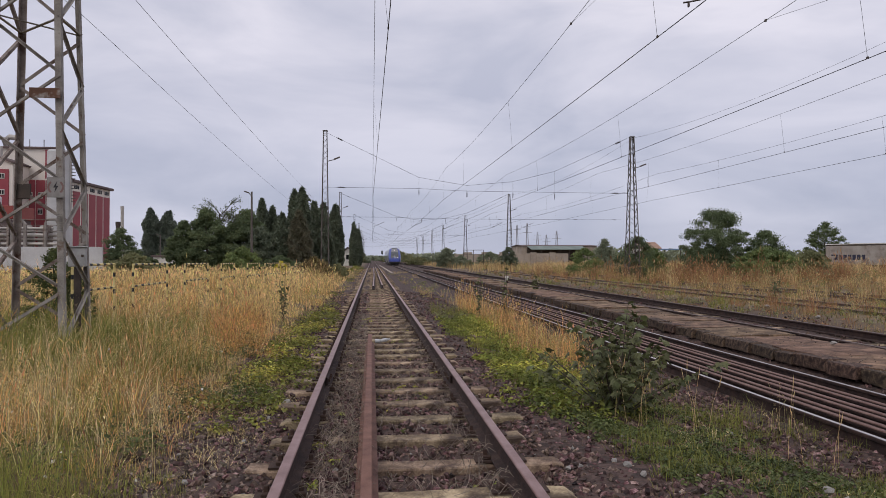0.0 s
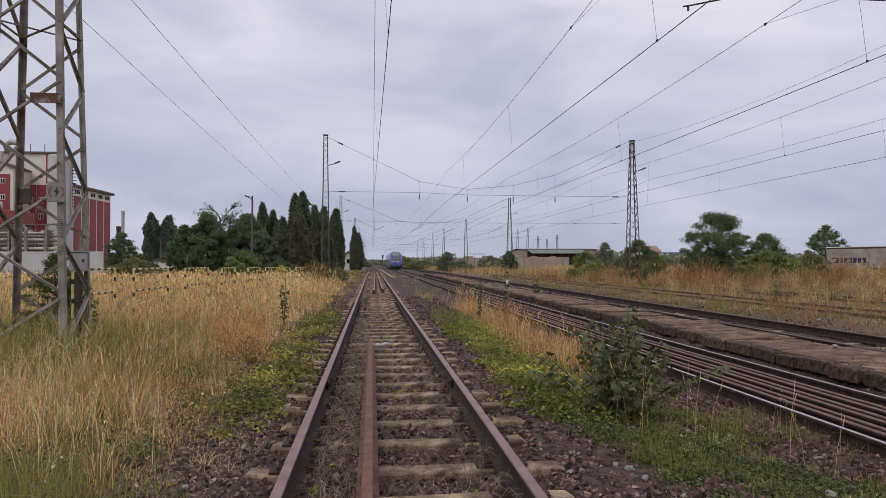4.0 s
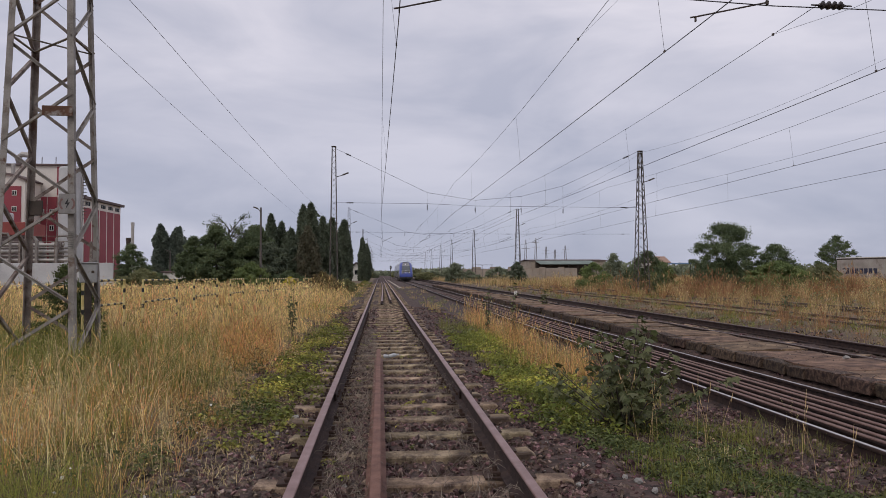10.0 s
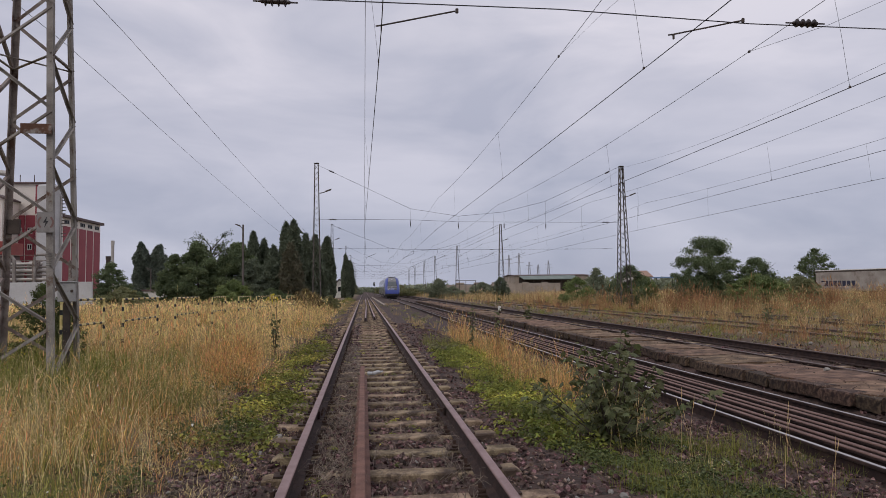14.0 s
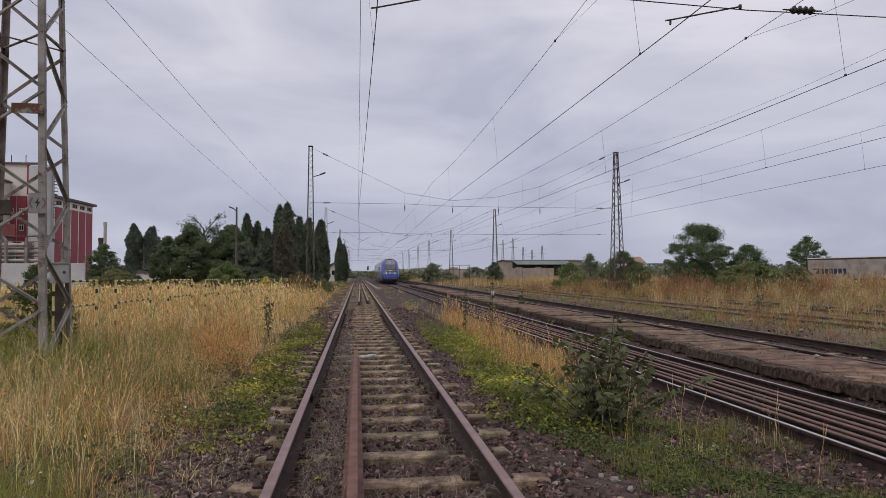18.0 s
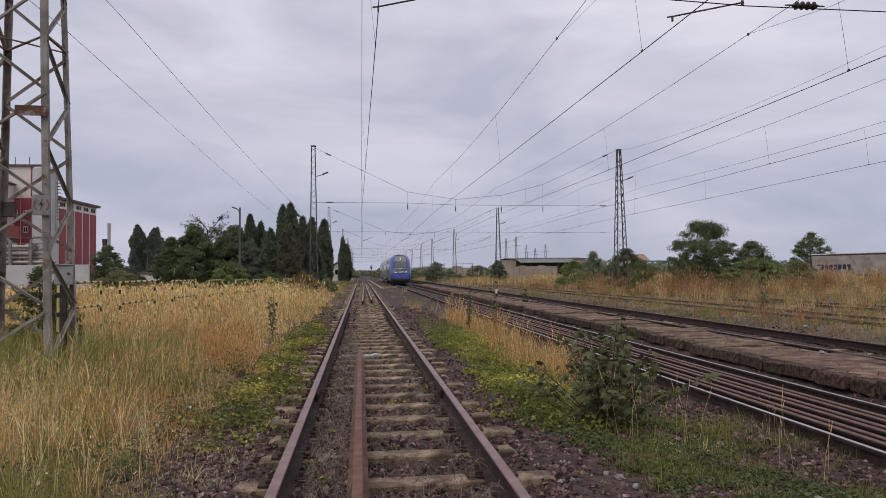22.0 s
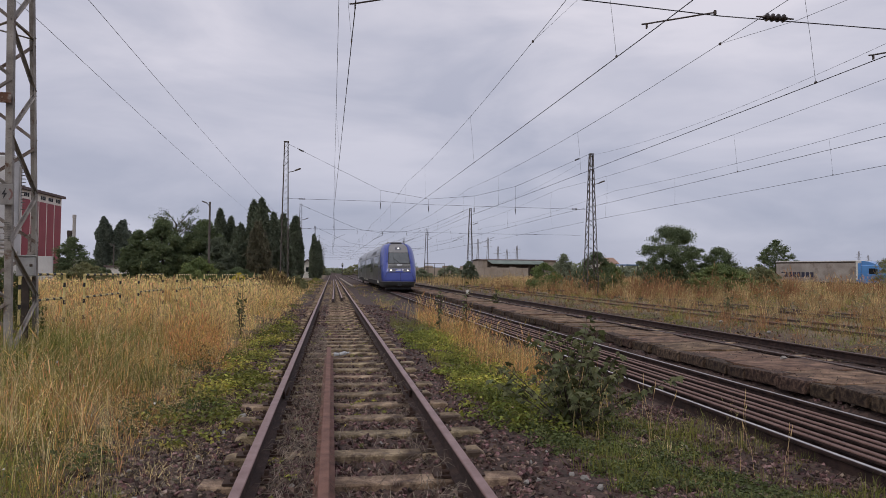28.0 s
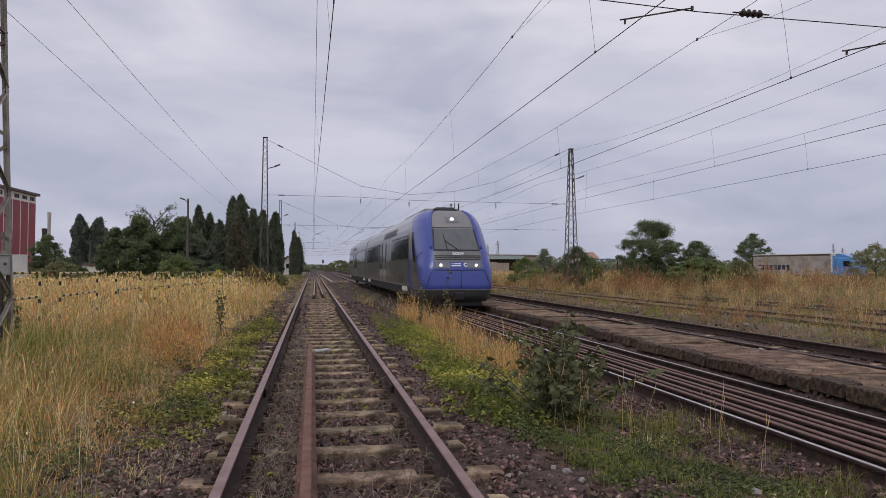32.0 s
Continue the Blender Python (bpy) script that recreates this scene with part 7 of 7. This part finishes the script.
def barrier_panel(xa, ya, xb, yb, z):
    t = empty("barrier_panel", pose(xa, ya, 0.2), "low tubular barrier panel striped yellow, white and black", "barrier", "barrier panels")
    d = (xb - xa, yb - ya)
    for p in ((0, 0), d):
        striped("post", (*p, -0.1), (*p, z), 0.023, t, 8)
    for zz in (z - 0.02, z - 0.47):
        striped("bar", (0, 0, zz), (*d, zz), 0.021, t, 12)


for (xa, ya), (xb, yb) in (((-5.16, 15.0), (-5.21, 17.6)), ((-5.24, 19.3), (-5.16, 21.6)), ((-5.10, 23.2), (-5.05, 25.1)), ((-4.93, 27.0), (-4.74, 28.6)), ((-4.70, 29.8), (-4.46, 32.4)), ((-4.42, 33.2), (-4.30, 34.9)), ((-4.15, 36.2), (-3.95, 37.9)), ((-5.3, 12.4), (-5.25, 14.2))):
    barrier_panel(xa, ya, xb, yb, 1.20 - 0.006 * (ya - 15))

# ---------------------------------------------------------------- buildings and far things on the one side


def framed_window(parent, x, y, z, w, h, across=True):
    f = part("window", box(x - w / 2, x + w / 2, y - 0.06, y + 0.02, z - h / 2, z + h / 2), M["paint_white"], parent)
    for s in (-1, 1):
        part("pane", box(x + s * w * 0.23 - w * 0.15, x + s * w * 0.23 + w * 0.15, y - 0.08, y - 0.055, z - h * 0.36, z + h * 0.36), M["glass_dark"], f)


factory = empty("factory_building", pose(-38.9, 94.3, 0, 0, 0, 88), "red and cream clad factory building with flat roofs", "building")
# local x runs along the wing's front away from the track; the front looks towards -y
wing = part("wing_wall", box(0, 12.0, 0, 14, 0, 11.4), M["wall_cream"], factory, "cream wall with red panels")
part("wing_roof", box(-0.2, 12.5, -0.4, 14.2, 11.4, 11.75, 0.03), M["roof_dark"], factory)
for k in range(5):
    part("panel", box(0.35 + k * 2.36, 2.42 + k * 2.36, -0.03, 0.02, 0.6, 10.3), M["wall_red"], wing)
for k in range(5):
    for j in range(3):
        part("window", box(0.7 + k * 2.36 + j * 0.5, 1.05 + k * 2.36 + j * 0.5, -0.04, 0.02, 10.62, 11.12), M["glass_dark"], wing)
main = empty("factory_hall", pose(-48.0, 90.6, 0), "tall cream factory hall with red lower cladding", "building")
hall = part("hall_wall", box(0, 8.85, 0, 3.6, 0, 15.1), M["wall_cream"], main, "cream upper wall")
part("hall_roof", box(-0.3, 9.1, -0.3, 3.9, 15.1, 15.32, 0.03), M["roof_dark"], main)
part("corner_trim", box(7.5, 8.72, -0.08, 0.02, 11.4, 15.0), M["wall_red"], hall)
for x0, x1, wx in ((0.3, 3.85, 2.0), (4.0, 5.0, 0), (5.12, 6.3, 5.78), (6.42, 7.5, 6.98), (7.62, 8.78, 0)):
    p = part("red_cladding", box(x0, x1, -0.12, 0.02, 0.4, 11.2), M["wall_red"], hall)
    for z in (7.3, 9.3) if wx else ():
        framed_window(p, wx, -0.12, z, 0.55, 0.75)
for x in (2.4, 4.9, 6.6):
    tube("vent_pipe", [(x, 1.6, 15.3), (x, 1.6, 16.5)], 0.05, M["steel_dark"], main, sides=6)
side = empty("factory_side_block", pose(-68, 86.4, 0), "lower cream factory block with red panels", "building")
sw = part("block_wall", prism([(0, 0), (25.7, 0), (25.7, 12.7), (24.6, 13.2), (22.6, 13.5), (0, 13.5)], 0, 3.9), M["wall_cream"], side)
part("block_roof", prism([(-0.3, 13.5), (22.6, 13.5), (24.6, 13.2), (25.9, 12.65), (26.0, 12.85), (24.7, 13.42), (22.6, 13.75), (-0.3, 13.75)], -0.3, 3.9), M["roof_dark"], side)
for x0, x1, z0, z1 in ((22.7, 25.3, 6.5, 12.0), (12.0, 21.5, 6.5, 12.1), (2.0, 11.5, 6.5, 12.1)):
    p = part("red_cladding", box(x0, x1, -0.12, 0.02, z0, z1), M["wall_red"], sw)
    for z in (9.3, 11.2):
        framed_window(p, x1 - 0.7, -0.12, z, 0.55, 0.65)
tube("stub_pipe", [(23.6, 1.5, 13.3), (23.6, 1.5, 14.9)], 0.22, M["pipe_grey"], side, sides=10)
silo = empty("silo", pose(-38.1, 88.9, 0), "tall pale cylindrical silo between two halls", "silo")
part("silo_body", mesh_of("silo_body", *tube_data([(0, 0, 0), (0, 0, 14.45), (0, 0, 14.65)], [1.37, 1.37, 1.2], 32), M["wall_concrete"]), None, silo)
tube("pipe", [(1.42, -0.3, 6), (1.42, -0.3, 13.4)], 0.08, M["pipe_grey"], silo)
for k in range(14):
    part("ladder_hoop", box(1.36, 1.8, -0.25, 0.25, 8.4 + k * 0.40, 8.45 + k * 0.40), M["steel_far"], silo)
duct = tube("roof_duct", [(2.0, 2.0, 15.5), (2.0, 1.4, 16.3), (2.7, 1.2, 16.7), (4.2, 1.2, 16.5)], 0.35, M["pipe_grey"], main, sides=10)
tube("sloping_pipe", [(-0.5, -0.6, 13.0), (2.0, -0.6, 12.8), (3.2, -0.6, 12.0)], 0.16, M["roof_dark"], main, sides=8)
# pipe rack before the hall
rack = empty("pipe_rack", None, "steel rack with insulated grey pipes before the hall", "pipe rack")
for k, (z, rr) in enumerate(((3.0, 0.16), (3.45, 0.12), (3.9, 0.20), (4.3, 0.10), (4.62, 0.15), (2.6, 0.12))):
    tube("pipe", [(-62, 75 + 0.25 * k, z), (-31.2 - 0.5 * k, 75 + 0.25 * k, z)], rr, M["pipe_dull" if k % 2 else "pipe_grey"], rack, sides=8)
for k, x in enumerate((-43.4, -41.6, -39.2, -36.6, -33.4)):
    tube("pipe_loop", [(x, 74.7, 2.6), (x, 74.7, 5.0 + 0.2 * (k % 3)), (x + 0.25, 74.7, 5.3 + 0.2 * (k % 3)), (x + 1.0, 74.7, 5.3 + 0.2 * (k % 3)), (x + 1.25, 74.7, 5.0), (x + 1.25, 74.7, 2.6)], 0.13 + 0.05 * (k % 2), M["pipe_dull"], rack, sides=8)
for x in (-58, -52, -46, -41, -37, -33.5, -30):
    part("rack_post", box(x - 0.10, x + 0.10, 74.6, 76.4, 0, 4.9), M["steel_brown"], rack)
for z in (4.9, 5.45):
    part("hand_rail", box(-62, -30.5, 74.62, 74.68, z - 0.03, z + 0.03), M["steel_brown"], rack)
for x in (-36.0, -34.6):
    tube("vessel", [(x, 76.9, 0), (x, 76.9, 4.6), (x, 76.9, 5.0)], [0.5, 0.5, 0.2], M["pipe_dull"], rack, sides=14)
shed = empty("red_shed", None, "low building with a red fascia before the factory", "building")
part("shed_wall", box(-62, -38.2, 77.9, 82, 0, 5.7), M["roof_dark"], shed)
part("shed_fascia", box(-62.2, -37.95, 77.6, 82.2, 5.7, 7.1, 0.05), M["wall_orange"], shed, "red fascia")
vent = part("roof_house", box(-44.2, -40.7, 78.4, 81, 7.1, 8.3, 0.12), M["wall_concrete"], shed, "pale rooftop cabin with dark glazing")
part("pane", box(-43.8, -41.0, 78.36, 78.42, 7.4, 8.0), M["glass_dark"], vent)
wall = empty("boundary_wall", None, "pale concrete panel wall before the factory", "wall", kind="structure")
for k in range(22):
    x = -21.4 - k * 2.05
    part("panel", box(x - 2.0, x, 57.35 + k * 0.12, 57.53 + k * 0.12, 0, 2.42, 0.02), M["wall_concrete"], wall)
for x, y, h, rr, mt in ((-43.1, 124.9, 10.5, 0.26, "pipe_grey"), (-40.2, 114.6, 7.3, 0.33, "steel_dark")):
    c = empty("chimney", pose(x, y, 0), "thin industrial stack behind the trees", "chimney", "stacks")
    tube("shaft", [(0, 0, 0), (0, 0, h - 0.6)], rr, M[mt], c, sides=12)
    tube("rim", [(0, 0, h - 0.6), (0, 0, h)], rr * 1.15, M[mt], c, sides=12)


def lamp_pole(x, y, h, side, label):
    t = empty("street_lamp", pose(x, y, 0), label, "street lamp", "lamp poles")
    tube("pole", [(0, 0, -0.2), (0, 0, h + 0.1)], [0.11, 0.07], M["steel_far"], t, sides=8)
    tube("arm", [(0, 0, h - 0.3), (side * 0.15, 0, h - 0.1), (side * 0.25, 0, h)], 0.03, M["steel_far"], t)
    part("lamp_head", box(-0.2, 0.2, -0.1, 0.1, -0.05, 0.05, 0.025), M["steel_far"], t, m=pose(side * 0.42, 0, h + 0.07, 0, -side * 20, 0))


lamp_pole(-10.0, 58, 6.85, -1, "grey concrete lamp pole among green trees")
lamp_pole(-29.0, 98.4, 4.7, -1, "thin lamp pole far behind the barrier")
low = empty("low_building", pose(-28.6, 94, 0), "low white outbuilding behind scrub", "building")
part("wall", box(0, 2.6, 0, 3, 0, 1.7), M["paint_white"], low)
part("roof", box(-0.2, 2.8, -0.2, 3.2, 1.7, 1.9, 0.03), M["roof_dark"], low)
hut = empty("track_hut", pose(-5.35, 126, 0), "small white gabled hut beside the track", "building")
part("wall", prism([(0, 0), (1.5, 0), (1.5, 2.6), (0.75, 3.25), (0, 2.6)], 0, 4), M["paint_white"], hut)
part("roof", prism([(-0.3, 2.5), (0.75, 3.4), (1.8, 2.5), (1.8, 2.65), (0.75, 3.58), (-0.3, 2.65)], -0.3, 4.3), M["roof_dark"], hut)
part("window", box(0.5, 1.0, -0.04, 0.02, 1.3, 2.1), M["glass_dark"], hut)
part("door", box(1.05, 1.4, -0.04, 0.02, 0, 1.9), M["steel_dark"], hut)

# ---------------------------------------------------------------- buildings and far things on the other side
ware = empty("warehouse", pose(37.8, 176, 0), "long low warehouse with a grey-green roof", "building")
part("wall", box(0.5, 20.2, 0, 14, 0, 4.65), M["wall_dirty"], ware)
part("roof", prism([(-0.3, 4.62), (7, 4.95), (14.3, 4.62), (14.3, 4.75), (7, 5.08), (-0.3, 4.75)], 0.2, 20.6, "x"), M["roof_dark"], ware, "dark reddish roof")
part("lean_to_roof", prism([(-5.6, 3.58), (-0.02, 4.56), (-0.02, 4.70), (-5.6, 3.72)], 1.6, 16.2, "x"), M["roof_green"], ware, "grey-green lean-to roof")
for k in range(7):
    part("post", box(1.8 + k * 2.35, 1.96 + k * 2.35, -5.4, -5.25, 0, 3.62), M["steel_dark"], ware)
# dark sheet added in place of the shade under the lean-to roof
part("shade_sheet", box(1.6, 16.2, -0.3, -0.1, 0, 4.2), M["steel_dark"], ware, "dark sheet painting the shade below the lean-to roof")
yard = empty("yard_wall", None, "stained pale yard wall on waste ground", "wall", kind="structure")
for k in range(9):
    part("panel", box(29.6 + k * 1.4, 30.96 + k * 1.4, 147.4, 147.6, 0, 2.55 + 0.2 * (k % 3 == 0)), M["wall_dirty"], yard)
for k in range(6):
    part("panel", box(18.5 + k * 2.1, 20.55 + k * 2.1, 158, 158.2, 0, 2.9 if k % 2 else 2.4), M["wall_dirty"], yard)
house = empty("house", pose(48.0, 121, -0.3), "house with an orange clay roof behind bushes", "building")
part("wall", box(0, 3.4, 0, 5, 0, 3.6), M["paint_white"], house)
part("roof", prism([(-0.3, 3.5), (2.5, 4.6), (5.3, 3.5), (5.3, 3.65), (2.5, 4.75), (-0.3, 3.65)], -0.3, 3.7, "x"), M["roof_orange"], house)
part("window", box(1.2, 2.2, -0.05, 0.02, 1.6, 2.8), M["glass_dark"], house)
canopy = empty("canopy", pose(50.6, 117, 0), "blue metal canopy on thin posts", "canopy")
part("roof", box(0, 3.2, 0, 3, 2.95, 3.15, 0.03), M["roof_blue"], canopy)
for x in (0.15, 3.05):
    part("post", box(x - 0.06, x + 0.06, 0.1, 0.2, 0, 2.95), M["steel_dark"], canopy)
gantry = empty("steel_frame", pose(15.4, 118, 0), "thin grey tubular steel frame in the distance", "steel frame")
for x in (0, 1.7, 3.4):
    part("post", box(x - 0.04, x + 0.04, 0, 0.08, 0, 2.9), M["steel_far"], gantry)
for z in (2.2, 2.9):
    part("beam", box(-0.1, 3.5, 0, 0.08, z - 0.04, z + 0.04), M["steel_far"], gantry)
pyl = mast("power_pylon", pose(82.7, 393, 0), 20.5, 1.0, 0.3, 1.5, 0.16, 0.09, M["pylon"], "distant steel power pylon", "power pylons")
for z, w in ((15.5, 2.6), (18.0, 2.0)):
    part("cross_arm", mesh_of("cross_arm", *bar_data((-w, 0, z), (w, 0, z), 0.16, 0.16), M["pylon"]), None, pyl)
for x, y, sc in ((88.6, 393, 1.05), (94.4, 392, 0.8), (99.6, 392, 0.72), (105.4, 391, 0.83), (334.6, 400, 0.85), (341.4, 400, 0.73), (386.4, 420, 1.0)):
    copy_thing(pyl, pose(x, y, 0)).scale = (1, 1, sc)
# parked lorry behind the weeds
trailer = empty("semi_trailer", pose(66.8, 97.0, 0, 0, 0, -77.4), "box trailer with dirty pale tarpaulin sides", "trailer")
part("tarpaulin", box(0, 13.2, 0, 2.5, 0.55, 3.45, 0.04), M["tarp"], trailer)
part("roof_edge", box(-0.05, 13.25, -0.06, 2.56, 3.45, 3.58, 0.02), M["paint_white"], trailer)
part("front_panel", box(13.2, 13.5, 0.05, 2.45, 0.95, 3.5, 0.02), M["paint_white"], trailer)
part("chassis", box(0.2, 12.9, 0.4, 2.1, 0.3, 0.55), M["steel_dark"], trailer)
for k in range(6):
    part("letter_bar", box(2.35 + k * 0.74, 2.90 + k * 0.74, -0.012, 0.0, 1.24, 1.98), M["tarp_print"], trailer)
part("logo_mark", prism([(1.35, 1.21), (2.1, 1.21), (2.1, 2.01), (1.0, 2.01), (1.0, 1.84), (1.85, 1.84)], -0.012, 0.0), M["tarp_print"], trailer)
for k in range(9):
    part("letter_bar", box(1.95 + k * 0.54, 2.28 + k * 0.54, -0.012, 0.0, 0.62, 0.98), M["pipe_dull"], trailer)
part("dark_band", box(0.02, 13.18, -0.03, 0.0, 3.27, 3.44, 0.008), M["steel_dark"], trailer, "dark band below the roof edge")
for k in range(12):
    part("strap", box(0.5 + k * 1.1, 0.54 + k * 1.1, -0.010, 0.0, 0.55, 0.95), M["steel_dark"], trailer)
for x in (2.0, 3.3, 4.6):
    for yy in (0.2, 2.1):
        part("wheel", mesh_of("wheel", *tube_data([(x, yy, 0.5), (x, yy + 0.25, 0.5)], 0.5, 16), M["train_black"]), None, trailer)
lorry = empty("lorry_tractor", pose(69.5, 84.9, 0, 0, 0, -77.4), "sky-blue lorry tractor parked behind scrub", "lorry")
cabm = box(1.5, 4.4, 0.05, 2.45, 0.5, 2.95, 0.12)
for v in cabm.verts:
    if v.co.x > 3 and v.co.z > 2:
        v.co.x -= 0.35
part("cab", cabm, M["truck_blue"], lorry, "glossy sky-blue cab")
part("spoiler", prism([(1.5, 2.93), (3.9, 2.93), (2.6, 3.38), (1.9, 3.5), (1.5, 3.5)], 0.2, 2.3), M["truck_blue"], lorry)
part("side_fairing", box(0.55, 1.5, 0.06, 0.14, 0.6, 3.2, 0.03), M["truck_blue"], lorry)
part("side_window", box(2.7, 3.6, 0.02, 0.06, 1.75, 2.5), M["glass_dark"], lorry)
part("mirror", box(3.75, 3.95, -0.25, 0.04, 1.75, 2.4, 0.03), M["train_black"], lorry)
part("chassis", box(-0.2, 3.8, 0.5, 2.0, 0.4, 0.7), M["steel_dark"], lorry)
for x in (0.3, 3.1):
    part("wheel", mesh_of("wheel", *tube_data([(x, 0.1, 0.5), (x, 0.4, 0.5)], 0.5, 16), M["train_black"]), None, lorry)

# low woods along the horizon
g = np.random.default_rng(77)
n = 26000
wx = np.concatenate((g.uniform(-420, 0, n // 2), g.uniform(0, 460, n - n // 2)))
wy = np.where((wx > -6) & (wx < 14), g.uniform(450, 480, n), g.uniform(300, 420, n))
wh = 2.0 + 5.5 * patchy(wx, wy * 0.2, 60.0, 78) * np.clip((np.abs(wx) - 4) / 60, 0.25, 1)
wz = wh * g.uniform(0, 1, n) ** 0.8
tagged(new("far_woods", leaf_cloud("far_woods", np.stack((wx, wy, wz), 1), g.uniform(0.8, 1.8, n), M["leaf_hazed"], 0.1, 79)), "low green woods along the horizon", "woods", kind="stuff")
sig = empty("railway_signal", pose(2.3, 175, 0), "small dark railway signal beside the track", "signal")
tube("post", [(0, 0, -0.2), (0, 0, 2.9)], 0.06, M["steel_far"], sig)
part("signal_head", box(-0.22, 0.22, -0.12, 0.12, 2.5, 3.4, 0.08), M["train_black"], sig)
part("hood", box(-0.10, 0.10, -0.22, -0.12, 2.95, 3.15, 0.02), M["paint_white"], sig)

leafy("weeds", "light green and olive tall weeds before the trees", 620, (19.0, 44.0), (36.0, 60.0), (0.25, 0.6), (0.05, 0.11), M["leaf_olive"], 301, lambda x, y, g: (g.uniform(0, 1, len(x)) < np.clip((patchy(x, y, 3.0, 302) - 0.5) * 5, 0, 1)) & (x < 8 + 0.7 * y), 1.0, 44, 1.5)
leafy("weeds", "russet withered weeds before the trees", 420, (19.0, 50.0), (38.0, 66.0), (0.25, 0.6), (0.05, 0.10), M["weed_brown"], 303, lambda x, y, g: (g.uniform(0, 1, len(x)) < np.clip((patchy(x, y, 3.4, 304) - 0.45) * 5, 0, 1)) & (x < 8 + 0.75 * y), 1.0, 44, 1.6)
# ground beside and behind the camera
stones("ballast_stones", "broken ballast stones where the camera stands", 2600, (-1.9, 2.9), (-4.0, 3.0), (0.02, 0.042), M["stone"], 56)
grass("green_grass", "meadow grass beside the camera", 9000, (lambda y: -5.5 + 0 * y, lambda y: -1.6 + 0 * y), (-4.0, 2.7), (0.15, 0.4), (0.005, 0.009), M["green_grass"], 305, None, 0.0, 0.6, 1.0, 30)
grass("dry_grass", "dry grass beside the camera", 6000, (lambda y: -5.5 + 0 * y, lambda y: -1.6 + 0 * y), (-4.0, 2.7), (0.25, 0.5), (0.004, 0.007), M["dry_grass"], 306, None, 0.3, 0.4, 1.0, 24)


def motions():
    """The railcar rolls in slowly along the second track."""
    rows = ((0, 165.0), (3, 160.5), (7, 154.6), (8, 152.2), (10, 147.0), (12, 141.5), (13, 137.3), (14, 132.8), (17, 119.6), (18, 114.4), (19, 109.8), (20, 105.0), (21, 100.0), (22, 94.4), (23, 88.4), (24, 82.4), (25, 76.4), (28, 55.8), (29, 48.6), (30, 40.9), (31, 33.3), (32, 25.3))
    walk(train, [(t, pose(T2, y, -0.07)) for t, y in rows])


motions()
